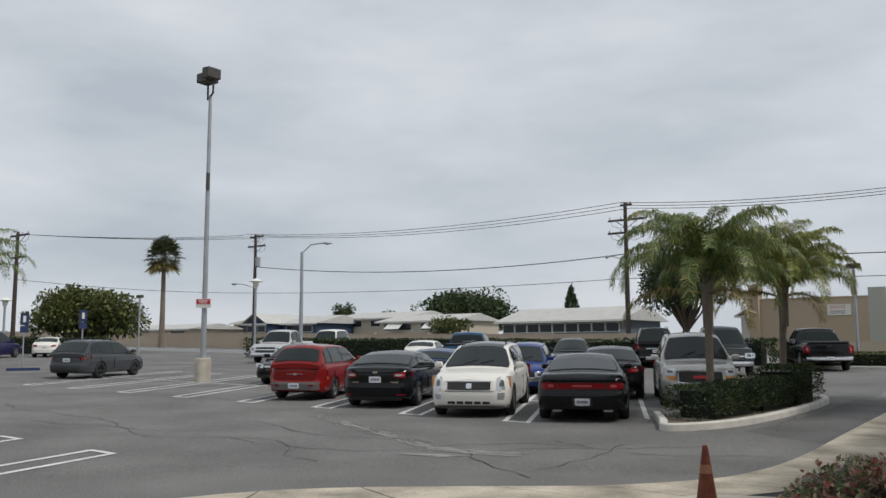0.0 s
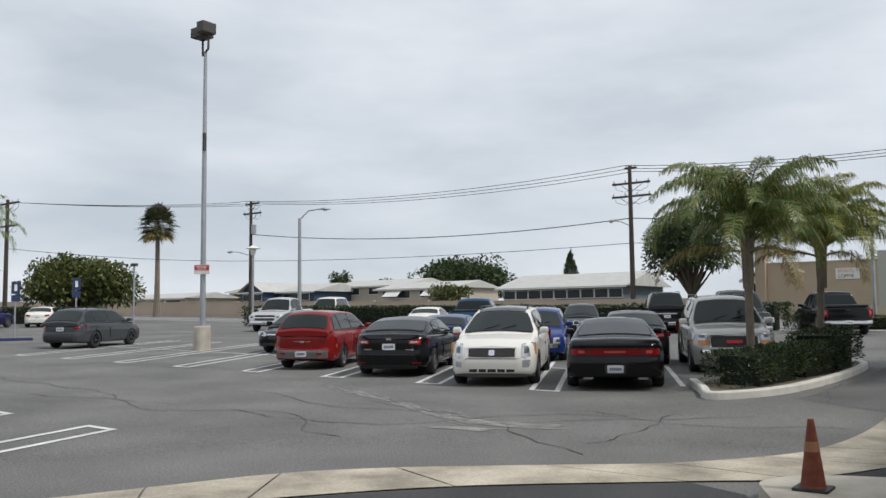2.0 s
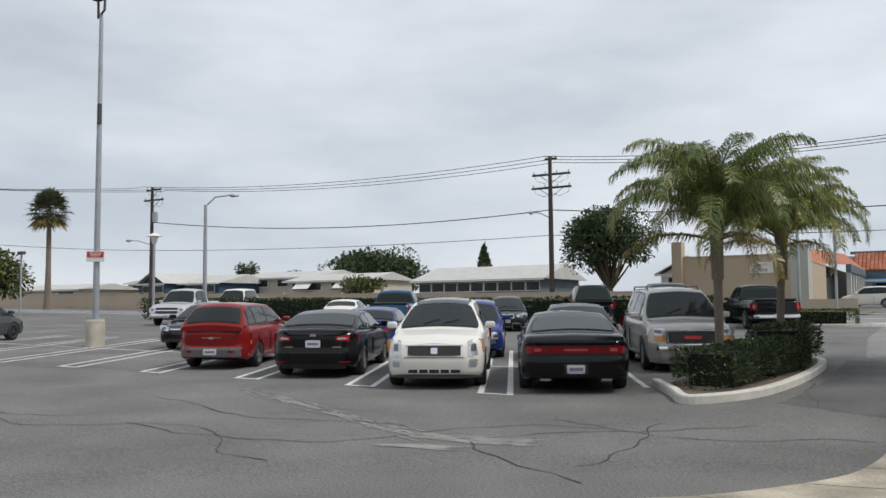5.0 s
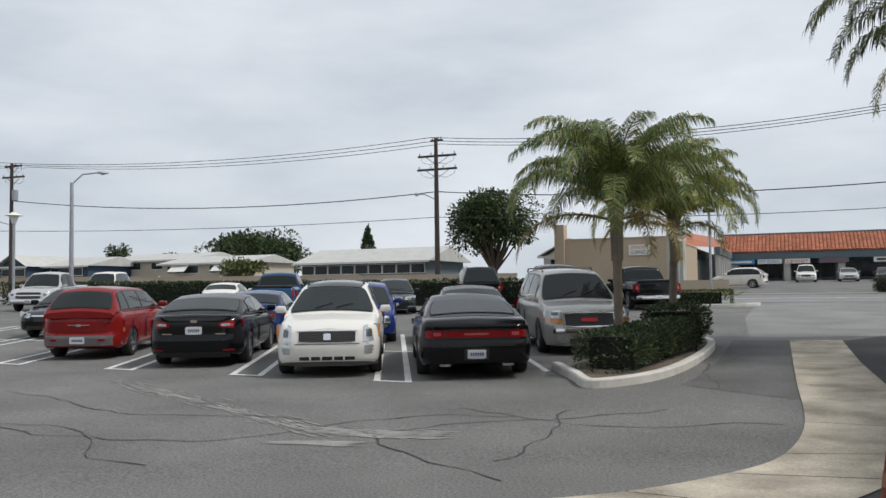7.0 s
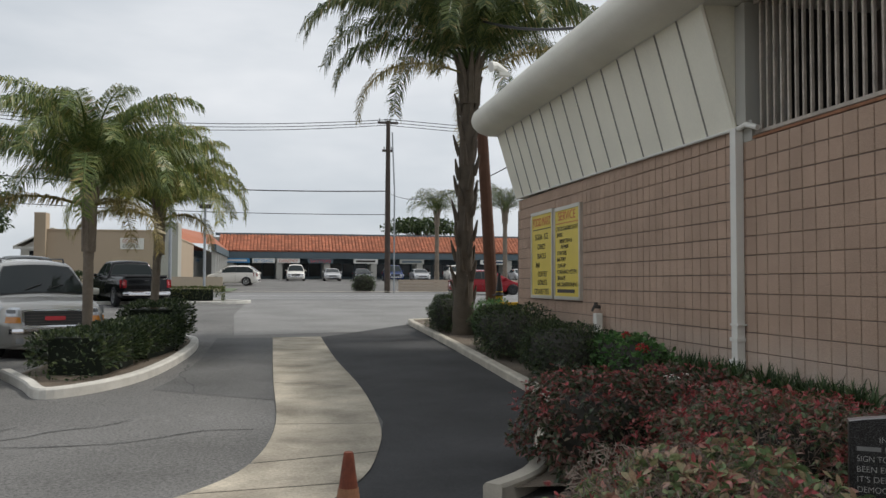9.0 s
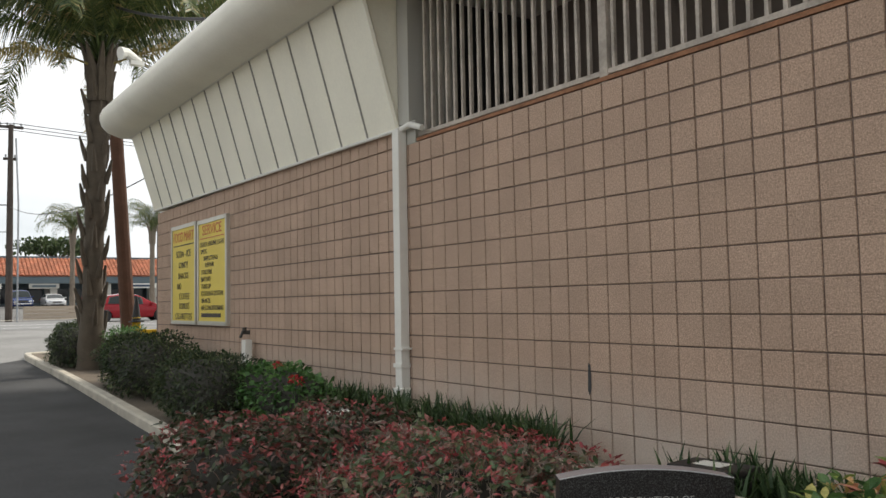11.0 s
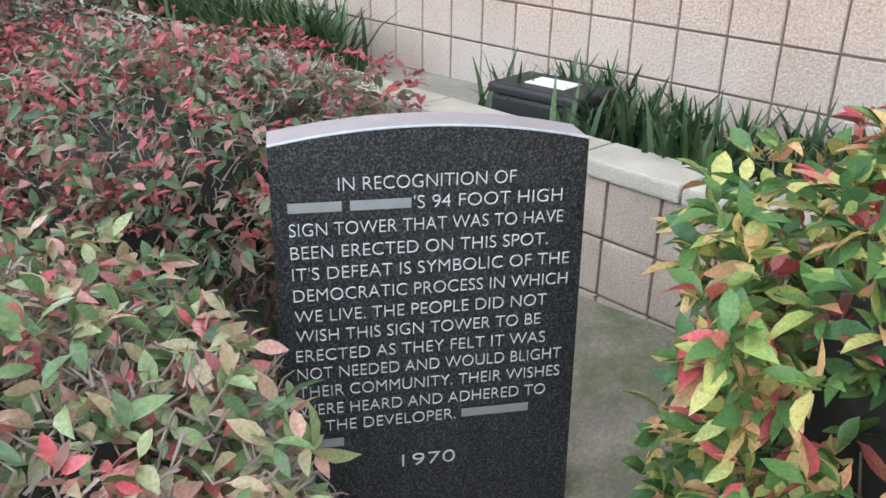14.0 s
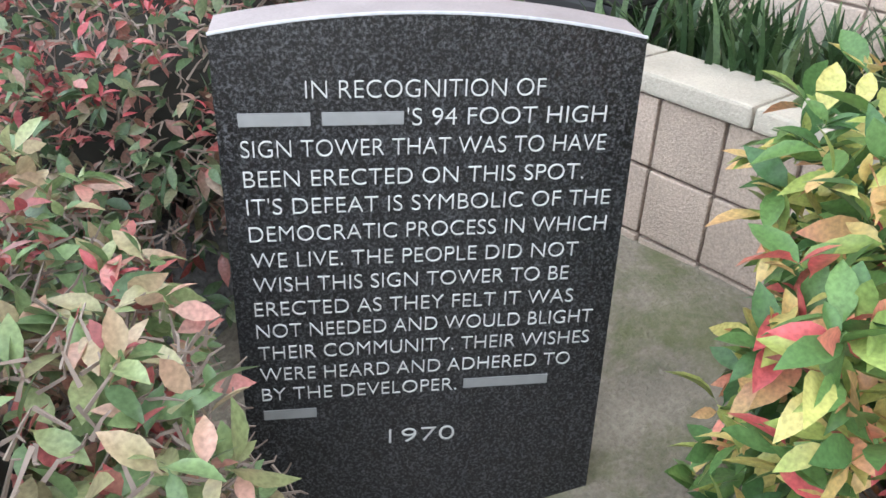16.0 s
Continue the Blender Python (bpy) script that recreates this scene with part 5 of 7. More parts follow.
# ---- plants ----
def leaves(name, base, dirs, size, width, material, parent, fold=0.25, label="", droop=0.15, fine=False):
    """Many small folded leaves in one mesh; arrays of places and directions."""
    n = len(base)
    rng = np.random.default_rng(n + 7)
    d = dirs / np.maximum(1e-6, np.linalg.norm(dirs, axis=1, keepdims=True))
    side = np.cross(d, np.array([0, 0, 1.0]) + rng.normal(0, 0.5, (n, 3)))
    side /= np.maximum(1e-6, np.linalg.norm(side, axis=1, keepdims=True))
    up = np.cross(side, d)
    s = (size * rng.uniform(0.6, 1.25, n))[:, None]
    w = s * width * 0.5
    dz = np.array([0, 0, 1.0]) * s * droop
    if fine:
        # six stations along a curled blade, with a midrib
        curl = rng.uniform(-0.1, 0.42, n)[:, None]
        fold_ = rng.uniform(0.1, 0.55, n)[:, None]
        cols = []
        for t, k in ((0.0, 0.06), (0.1, 0.12), (0.3, 0.78), (0.52, 1.0), (0.76, 0.72), (1.0, 0.02)):
            c = base + d * s * t - up * s * curl * t * t - dz * t * t
            e = side * w * k
            cols += [c + e + up * w * k * fold_, c, c - e + up * w * k * fold_]
        v = np.stack(cols, 1).reshape(-1, 3)
        quads = [[3 * a + b, 3 * a + b + 1, 3 * a + b + 4, 3 * a + b + 3] for a in range(5) for b in range(2)]
        i = (np.arange(n) * 18)[:, None]
    else:
        e1, e2 = base + d * s * 0.3 - dz * 0.1, base + d * s * 0.66 - dz * 0.45
        tip = base + d * s - dz
        lift = up * w * fold
        v = np.stack([base, e1 + side * w * 0.86 + lift, e2 + side * w * 0.84 + lift, tip, e2 - side * w * 0.84 + lift, e1 - side * w * 0.86 + lift, e1, e2], 1).reshape(-1, 3)
        quads = ([0, 1, 6], [1, 2, 7, 6], [2, 3, 7], [3, 4, 7], [4, 5, 6, 7], [5, 0, 6])
        i = (np.arange(n) * 8)[:, None]
    f = [r for q in quads for r in (i + np.array([q])).tolist()]
    me = bpy.data.meshes.new(name)
    me.from_pydata(v.tolist(), [], f)
    me.update()
    me.shade_smooth()
    me.materials.append(material)
    ob = new(name, me)
    ob.parent = parent
    if label:
        ob["label"] = label
    return ob


def whorls(p, d, k, rng, spread=1.0):
    """Leaves set k to a shoot tip, splayed round the shoot."""
    P, Dd = np.repeat(p, k, 0), np.repeat(d / np.linalg.norm(d, axis=1, keepdims=True), k, 0)
    r = rng.normal(0, 1, P.shape)
    r -= (r * Dd).sum(1, keepdims=True) * Dd
    r /= np.linalg.norm(r, axis=1, keepdims=True)
    return P + rng.normal(0, 0.006, P.shape), Dd * rng.uniform(0.3, 1.1, (len(P), 1)) + r * spread


def cloud(n, centre, radii, seed, power=2.6, shell=0.62, low=-0.75, lump=0.14, freq=2.2):
    """Points spread through the outer shell of a lumpy rounded form, with outward directions."""
    rng = np.random.default_rng(seed)
    q = rng.normal(0, 1, (int(n * 1.8), 3))
    q /= np.linalg.norm(q, axis=1, keepdims=True)
    q = q[q[:, 2] > low][:n]
    k = (np.abs(q) ** power).sum(1) ** (-1 / power)
    r = k * (shell + (1 - shell) * rng.random(len(q)) ** 0.55)
    r *= np.array([1 + lump * noise.noise(Vector((a * freq + seed, b * freq, c * freq))) * 2 for a, b, c in q])
    p = q * r[:, None] * np.array(radii) + np.array(centre)
    return p, q / np.array(radii) * np.mean(radii)


def shrub(name, label, centre, radii, n, size, material, seed, width=0.42, twigs=160, cat="shrub", twig_mat=None, group="", whorl=0, red=0, short=0):
    root = thing(name, pose(centre[0], centre[1], 0), label, cat, group)
    z0 = centre[2] - radii[2] * 0.95
    c = (0, 0, centre[2])
    p, d = cloud(n, c, radii, seed)
    rng = np.random.default_rng(seed + 1)
    if whorl:
        d = d * 0.6 + rng.normal(0, 0.35, d.shape) + np.array([0, 0, 0.35])
        p, d = whorls(p[:n // whorl], d[:n // whorl], whorl, rng)
    else:
        d = d * 0.7 + rng.normal(0, 0.7, p.shape) + np.array([0, 0, 0.15])
    leaves("foliage", p, d, size, width, material, root, fine=bool(whorl))
    if red:
        p, d = cloud(red, c, [r * 1.02 for r in radii], seed + 9, low=0.25, shell=0.9)
        p, d = whorls(p, d * 0.4 + np.array([0, 0, 0.9]), 4, rng, 0.7)
        tagged(leaves("young_growth", p, d, size * 0.72, width * 0.85, M_REDTIP, root, fine=True), "red young leaves at the shoot tips", kind="stuff")
    bm = bmesh.new()
    q, _ = cloud(twigs, c, [r * 0.82 for r in radii], seed + 3)
    for t in q:
        a = Vector((t[0] * 0.25, t[1] * 0.25, z0))
        b = Vector(t)
        m = (a + b) / 2 + Vector(rng.normal(0, 0.04, 3))
        tube(bm, [a, m, m.lerp(b, 0.6) + Vector(rng.normal(0, 0.025, 3)), b], [0.009, 0.006, 0.004, 0.002], 4, cap=False)
    if short:
        # crooked clipped shoots near the surface
        q, o = cloud(short, c, [r * 0.99 for r in radii], seed + 5, shell=0.78, low=-0.4)
        for t, u in zip(q, o):
            a = Vector(t)
            dr = (Vector(u).normalized() * 0.6 + Vector(rng.normal(0, 0.7, 3))).normalized()
            b = a + dr * rng.uniform(0.01, 0.028)
            e = b + (dr + Vector(rng.normal(0, 0.6, 3))).normalized() * rng.uniform(0.01, 0.03)
            tube(bm, [a - dr * 0.02, a, b, e], [0.0036, 0.003, 0.0025, 0.0012], 3, cap=False)
    part("twig_growth", bm, twig_mat or M_TWIG, root)
    # solid near-black core paints the shade deep between the leaves
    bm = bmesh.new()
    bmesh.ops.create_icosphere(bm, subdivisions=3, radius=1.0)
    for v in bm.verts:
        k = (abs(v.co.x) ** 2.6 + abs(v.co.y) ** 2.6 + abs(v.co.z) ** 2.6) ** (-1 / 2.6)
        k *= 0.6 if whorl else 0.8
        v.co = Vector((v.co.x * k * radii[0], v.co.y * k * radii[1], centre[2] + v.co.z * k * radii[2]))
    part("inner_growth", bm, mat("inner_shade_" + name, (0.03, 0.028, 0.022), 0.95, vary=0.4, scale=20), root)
    return root


def hedge_run(name, label, pts, wide, high, n, size, material, seed, z=None):
    """A clipped hedge along a line, on the ground."""
    root = thing(name, pose(0, 0, 0), label, "hedge")
    rng = np.random.default_rng(seed)
    P, Dd = [], []
    seg = [(Vector(a), Vector(b)) for a, b in zip(pts, pts[1:])]
    tot = sum((b - a).length for a, b in seg)
    bm = bmesh.new()
    for a, b in seg:
        ln = (b - a).length
        k = int(n * ln / tot)
        ax = (b - a).normalized()
        nn = Vector((-ax.y, ax.x))
        for _ in range(k):
            t = rng.uniform(-0.03, 1.03)
            c = a + (b - a) * t
            ang = rng.uniform(-0.35, math.pi + 0.35)
            q = Vector((math.cos(ang), math.sin(ang)))
            s = (abs(q.x) ** 3.5 + abs(q.y) ** 3.5) ** (-1 / 3.5) * rng.uniform(0.86, 1.06) * (1 + 0.12 * noise.noise(Vector((c.x * 1.2, c.y * 1.2, ang))))
            o = q.x * s * wide / 2
            zz = high * 0.5 + q.y * s * high * 0.5
            g = height(c.x, c.y) if z is None else z
            if rng.random() < 0.12:
                e = rng.choice((0.0, 1.0))
                c = a + (b - a) * e + ax * (0.25 - 0.5 * (1 - e)) * rng.uniform(0.2, 0.9)
                o, zz = rng.uniform(-0.5, 0.5) * wide, rng.uniform(0.03, 1.0) * high
            P.append((c.x + nn.x * o, c.y + nn.y * o, g + max(0.02, zz)))
            Dd.append((nn.x * q.x + rng.normal(0, 0.5), nn.y * q.x + rng.normal(0, 0.5), q.y + 0.3))
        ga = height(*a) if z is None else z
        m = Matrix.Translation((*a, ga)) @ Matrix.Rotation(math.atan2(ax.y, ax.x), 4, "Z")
        # near-black box puts the shade of the hedge's inside into its colour
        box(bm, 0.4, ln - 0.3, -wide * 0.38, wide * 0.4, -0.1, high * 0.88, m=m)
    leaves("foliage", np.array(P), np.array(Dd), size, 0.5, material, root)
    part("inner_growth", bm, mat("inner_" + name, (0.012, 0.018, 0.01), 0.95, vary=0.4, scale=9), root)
    return root


def frond(bm, base, yaw, rise, length, droop, leaflet, n, rng, drop=1.0):
    """An arching feather frond: a rib and two rows of hanging leaflets."""
    pts, p, pitch = [], Vector(base), rise
    step = length / 12
    for i in range(13):
        pts.append(p.copy())
        p = p + Vector((math.cos(yaw) * math.cos(pitch), math.sin(yaw) * math.cos(pitch), math.sin(pitch))) * step
        pitch -= droop * (0.05 + 0.32 * (i / 12))
    tube(bm, pts, [0.028 * (1 - 0.85 * i / 12) for i in range(13)], 4, cap=False)
    side = Vector((-math.sin(yaw), math.cos(yaw), 0))
    for i in range(n):
        t = 0.14 + 0.86 * i / n
        k = t * 12
        a = pts[min(12, int(k))].lerp(pts[min(12, int(k) + 1)], k - int(k))
        d = (pts[min(12, int(k) + 1)] - pts[max(0, int(k) - 0)]).normalized() if int(k) < 12 else (pts[12] - pts[11]).normalized()
        L = leaflet * (1 - 0.55 * abs(t - 0.45) / 0.55) * rng.uniform(0.75, 1.2)
        for s in (1, -1):
            u = (side * s * rng.uniform(0.55, 1.0) + d * rng.uniform(0.5, 0.9) + Vector((0, 0, rng.uniform(-0.25, 0.35)))).normalized()
            b = a + u * L * 0.5
            c = b + (u * 0.5 + Vector((0, 0, -0.95 * drop))).normalized() * L * 0.55
            w = d * (0.0092 if length < 3.2 else 0.016)
            q = [bm.verts.new(p) for p in (a - w * 0.5, a + w * 0.5, b + w, b - w, c)]
            bm.faces.new((q[0], q[1], q[2], q[3]))
            bm.faces.new((q[3], q[2], q[4]))


def queen_palm(label, x, y, trunk_h, trunk_r, fronds, length, material, seed, leaflet=0.5, n=54, lean=(0, 0), z=None, stub=False, dead=0):
    rng = np.random.default_rng(seed)
    z = height(x, y) if z is None else z
    root = thing("palm_tree", pose(x, y, z), label, "palm tree")
    bm = bmesh.new()
    k = 26
    pts = [(lean[0] * (i / k) ** 1.5, lean[1] * (i / k) ** 1.5, -0.2 + (trunk_h + 0.2) * i / k) for i in range(k + 1)]
    tube(bm, pts, [trunk_r * (1.25 - 0.45 * min(1, i / 8)) * (1 + 0.06 * math.sin(i * 2.4)) for i in range(k + 1)], 14)
    part("trunk", bm, M_BARK if stub else M_PALMTRUNK, root, smooth=True)
    top = Vector(pts[-1])
    bm = bmesh.new()
    if stub:
        for i in range(46):
            zz = trunk_h * (0.12 + 0.88 * i / 46)
            a = i * 2.4
            c = Vector((math.cos(a), math.sin(a), 0))
            p = Vector((lean[0] * (zz / trunk_h) ** 1.5, lean[1] * (zz / trunk_h) ** 1.5, zz))
            tube(bm, [p + c * trunk_r * 0.75, p + c * (trunk_r * 1.05) + Vector((0, 0, 0.22)), p + c * trunk_r * (1.2 + 0.3 * rng.random()) + Vector((0, 0, 0.5))], [0.07, 0.055, 0.02], 6)
    for i in range(12):
        a = i * 2.4 + 0.4
        c = Vector((math.cos(a), math.sin(a), 0))
        tube(bm, [top - Vector((0, 0, 0.7)) + c * trunk_r * 0.6, top + c * trunk_r * 0.8, top + c * trunk_r * 1.6 + Vector((0, 0, 0.5))], [trunk_r * 0.5, trunk_r * 0.4, 0.02], 6)
    part("crown_shaft", bm, M_BARK if stub else M_PALMTRUNK, root)
    for i in range(fronds):
        bm = bmesh.new()
        t = i / fronds
        rise = 1.52 - 0.95 * t ** 1.3
        frond(bm, top + Vector((0, 0, 0.15)), i * 2.39996 + seed, rise, length * rng.uniform(0.85, 1.1), (0.86 if length < 4 else 0.8) + 0.22 * t + rng.uniform(-0.15, 0.2), leaflet, n, rng)
        part("frond", bm, material, root)
    for i in range(dead):
        bm = bmesh.new()
        frond(bm, top, i * 2.1 + seed * 0.7, 0.35 - 0.25 * i / max(1, dead), length * rng.uniform(0.7, 0.9), 0.85, leaflet * 0.8, int(n * 0.6), rng)
        part("old_frond", bm, M_FRONDOLD, root, "yellowed old frond")
    return root


def tree(name, label, x, y, trunk_h, radii, n, leaf, material, seed, z=None, clumps=26):
    rng = np.random.default_rng(seed)
    z = height(x, y) if z is None else z
    root = thing(name, pose(x, y, z), label, "tree")
    bm = bmesh.new()
    tr = 0.05 * radii[0] + 0.12
    tube(bm, [(0, 0, -0.3), (0.05, 0, trunk_h * 0.5), (0.1, 0.05, trunk_h + radii[2] * 0.3)], [tr * 1.3, tr, tr * 0.6], 10)
    P, Dd = [], []
    cz = trunk_h + radii[2]
    cs, _ = cloud(clumps, (0, 0, cz), [r * 0.74 for r in radii], seed, shell=0.35, low=-0.45, lump=0.12, power=2.0)
    for c in cs:
        tube(bm, [(0.08, 0.03, trunk_h * 0.8), tuple((np.array([0.08, 0.03, trunk_h]) + c) / 2 + rng.normal(0, 0.15, 3)), tuple(c)], [tr * 0.4, tr * 0.22, 0.03], 5, cap=False)
        rr = np.array(radii) * rng.uniform(0.26, 0.42)
        p, d = cloud(n // clumps, c, rr, int(rng.integers(1e6)), shell=0.5, low=-0.9, power=2.0)
        P.append(p)
        Dd.append(d + rng.normal(0, 0.6, d.shape))
    part("trunk", bm, M_BARK, root)
    leaves("crown", np.concatenate(P), np.concatenate(Dd), leaf, 0.6, material, root)
    return root


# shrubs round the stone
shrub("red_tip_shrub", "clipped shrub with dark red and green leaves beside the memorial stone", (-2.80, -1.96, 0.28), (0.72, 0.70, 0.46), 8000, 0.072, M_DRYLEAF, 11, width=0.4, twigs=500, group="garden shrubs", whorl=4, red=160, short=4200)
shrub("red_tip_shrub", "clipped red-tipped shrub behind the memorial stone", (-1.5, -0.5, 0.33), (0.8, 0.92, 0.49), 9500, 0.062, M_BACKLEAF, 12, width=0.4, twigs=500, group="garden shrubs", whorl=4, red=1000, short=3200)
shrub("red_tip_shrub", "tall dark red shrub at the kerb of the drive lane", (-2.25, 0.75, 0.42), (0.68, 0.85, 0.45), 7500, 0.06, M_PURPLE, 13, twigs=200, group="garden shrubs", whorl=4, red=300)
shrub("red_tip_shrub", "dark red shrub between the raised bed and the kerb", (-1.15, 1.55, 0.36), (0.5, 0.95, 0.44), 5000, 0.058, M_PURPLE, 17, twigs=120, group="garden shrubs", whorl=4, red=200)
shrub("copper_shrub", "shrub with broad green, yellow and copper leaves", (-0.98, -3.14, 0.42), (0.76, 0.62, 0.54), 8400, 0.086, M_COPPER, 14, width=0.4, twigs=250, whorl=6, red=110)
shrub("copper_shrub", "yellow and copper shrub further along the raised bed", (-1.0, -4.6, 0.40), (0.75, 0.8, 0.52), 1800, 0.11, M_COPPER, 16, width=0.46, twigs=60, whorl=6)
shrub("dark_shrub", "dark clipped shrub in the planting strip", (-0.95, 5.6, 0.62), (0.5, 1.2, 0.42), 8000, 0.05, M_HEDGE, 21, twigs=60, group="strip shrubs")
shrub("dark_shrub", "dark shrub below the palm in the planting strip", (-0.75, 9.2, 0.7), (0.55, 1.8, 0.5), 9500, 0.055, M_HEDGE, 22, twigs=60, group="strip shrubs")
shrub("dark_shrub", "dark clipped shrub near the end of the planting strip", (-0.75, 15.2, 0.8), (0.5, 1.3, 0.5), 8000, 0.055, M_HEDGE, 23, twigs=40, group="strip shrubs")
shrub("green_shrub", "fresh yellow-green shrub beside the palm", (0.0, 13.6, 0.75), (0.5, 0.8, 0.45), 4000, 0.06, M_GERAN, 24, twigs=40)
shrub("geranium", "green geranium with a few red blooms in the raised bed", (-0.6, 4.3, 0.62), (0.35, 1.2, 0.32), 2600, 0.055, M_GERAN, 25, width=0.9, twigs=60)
for i, (x, y, z) in enumerate([(-0.82, 3.3, 0.86), (-0.7, 4.0, 0.95), (-0.75, 3.36, 0.83)]):
    root = thing("geranium_flower", pose(x, y, z), "small red geranium bloom above the leaves", "flower", "blooms")
    p, d = cloud(40, (0, 0, 0), (0.035, 0.035, 0.03), i)
    leaves("petals", p, d, 0.03, 0.8, M_RED, root)
    part("stem", bar([(0, 0, -0.3), (0, 0, 0)], 0.004, 5), M_GERAN, root)


def strap_clump(x, y, z, n, length, seed):
    rng = np.random.default_rng(seed)
    root = thing("strap_leaf_plant", pose(x, y, z), "clump of dark green strap-shaped leaves in the raised bed", "plant", "strap-leaf plants")
    v, f = [], []
    for i in range(n):
        a, L = rng.uniform(0, 6.28), length * rng.uniform(0.6, 1.15)
        out = rng.uniform(0.15, 0.75)
        o = Vector((rng.normal(0, 0.06), rng.normal(0, 0.06), 0))
        d, sd = Vector((math.cos(a), math.sin(a), 0)), Vector((-math.sin(a), math.cos(a), 0))
        b = len(v)
        for k in range(4):
            t = k / 3
            c = o + d * L * out * t * t + Vector((0, 0, L * (t - 0.35 * out * t * t)))
            w = 0.012 * (1 - t ** 2.5) + 0.001
            v += [tuple(c - sd * w), tuple(c + sd * w)]
        f += [(b + 2 * k, b + 2 * k + 1, b + 2 * k + 3, b + 2 * k + 2) for k in range(3)]
    pydata("foliage", v, f, M_AGAP, root)
    return root


random.seed(9)
for i in range(34):
    y = 0.05 + i * 0.12
    strap_clump(-0.36 + random.uniform(-0.13, 0.2), y, 0.47, 52, 0.35, i)
for i in range(16):
    y = -1.15 - i * 0.14
    strap_clump(-0.28 + random.uniform(-0.18, 0.2), y, 0.46, 44, 0.29, 50 + i)
for i in range(12):
    strap_clump(-0.3 + random.uniform(-0.1, 0.15), 5.2 + i * 0.45, 0.52, 30, 0.36, 80 + i)

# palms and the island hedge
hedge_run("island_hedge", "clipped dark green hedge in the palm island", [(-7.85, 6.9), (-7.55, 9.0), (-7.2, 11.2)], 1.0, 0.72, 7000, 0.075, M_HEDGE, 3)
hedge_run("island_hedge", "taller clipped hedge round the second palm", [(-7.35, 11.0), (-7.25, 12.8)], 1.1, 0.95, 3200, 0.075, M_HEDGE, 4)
queen_palm("young feather palm with arching green fronds in the island", -7.84, 8.2, 2.6, 0.1, 32, 2.6, M_FROND, 2, n=150, leaflet=0.52, dead=3)
queen_palm("young feather palm with yellowing fronds in the island", -7.41, 12.0, 2.6, 0.1, 30, 2.4, M_FRONDYEL, 5, n=150, leaflet=0.52, lean=(0.1, 0), dead=2)
queen_palm("tall feather palm with a shaggy trunk beside the shop", -0.64, 14.0, 6.3, 0.24, 46, 4.7, M_FRONDDARK, 8, leaflet=0.8, n=170, stub=True, lean=(0.15, 0.0), dead=3)
queen_palm("feather palm at the edge of the car park", -45.0, 9.8, 4.2, 0.2, 20, 3.6, M_FROND, 14, leaflet=0.8, n=60)
queen_palm("feather palm across the street", 6.5, 57.5, 5.5, 0.2, 28, 3.0, M_FRONDDARK, 15, leaflet=0.8, n=44)
queen_palm("feather palm behind the shop", 10.6, 52.9, 5.4, 0.2, 28, 3.0, M_FRONDDARK, 16, leaflet=0.8, n=44)

# fan palm
root = thing("fan_palm", pose(-80.1, 45.5, height(-80, 45)), "tall fan palm with a bushy brown-green head", "palm tree")
part("trunk", bar([(0, 0, -0.5), (0.05, 0, 4), (0, 0, 9.6)], [0.42, 0.27, 0.25], 10), M_PALMTRUNK, root)
rng = np.random.default_rng(31)
for i in range(60):
    t = i / 60
    yaw, pitch = i * 2.39996, 1.45 - 2.25 * t
    d = Vector((math.cos(yaw) * math.cos(pitch), math.sin(yaw) * math.cos(pitch), math.sin(pitch)))
    sd = Vector((-math.sin(yaw), math.cos(yaw), 0))
    hub = Vector((0, 0, 9.9 - 0.5 * t)) + d * rng.uniform(1.0, 1.35)
    bm = bmesh.new()
    tube(bm, [(0, 0, 9.8 - 0.5 * t), tuple(hub)], [0.03, 0.015], 4, cap=False)
    for k in range(13):
        a = radians(-105 + 210 * k / 12)
        e = (d * math.cos(a) + sd * math.sin(a)).normalized()
        ln = rng.uniform(1.0, 1.35)
        w = e.cross(d.cross(sd)).normalized() * 0.1
        q = [bm.verts.new(p) for p in (hub, hub + e * ln * 0.55 + w, hub + e * ln - Vector((0, 0, 0.22)), hub + e * ln * 0.55 - w)]
        bm.faces.new(q)
    part("fan_frond", bm, M_FANPALM if t < 0.86 else M_FRONDOLD, root)

# trees
tree("olive_tree", "broad olive-green tree with a dense low crown", -67.0, 29.0, 0.2, (4.7, 4.7, 2.7), 16000, 0.32, M_TREEYEL, 41, clumps=60)
tree("pine_tree", "dark umbrella-shaped pine beyond the homes", -76.9, 97.3, 0.0, (7.6, 7.6, 4.0), 20000, 0.5, M_TREE, 42, clumps=75)
tree("street_tree", "round dark green street tree with several stems", -25.0, 51.7, 2.0, (3.7, 3.6, 3.0), 14000, 0.25, M_TREE, 43, clumps=46)
tree("small_tree", "brownish small tree behind the hedge", -50.5, 57.0, 1.0, (2.6, 2.0, 1.1), 1600, 0.3, M_TREEYEL, 44)
tree("far_tree", "distant dark tree above the shop roofs", 15.4, 122.0, 6.0, (6, 4, 1.6), 2500, 0.5, M_TREE, 45)
tree("far_tree", "distant dark tree behind the homes", -88, 82.0, 2.6, (1.8, 1.8, 1.6), 900, 0.4, M_TREE, 46)
tree("far_tree", "distant small tree behind the homes", -84, 87.0, 2.2, (1.6, 1.6, 1.2), 700, 0.4, M_TREE, 47)
root = thing("cypress", pose(-53.8, 88.0, height(-53.8, 88)), "narrow dark cypress with a pointed top", "tree")
p, d = cloud(1500, (0, 0, 4.0), (1.1, 1.1, 3.3), 51, shell=0.6, low=-0.98, power=2.0)
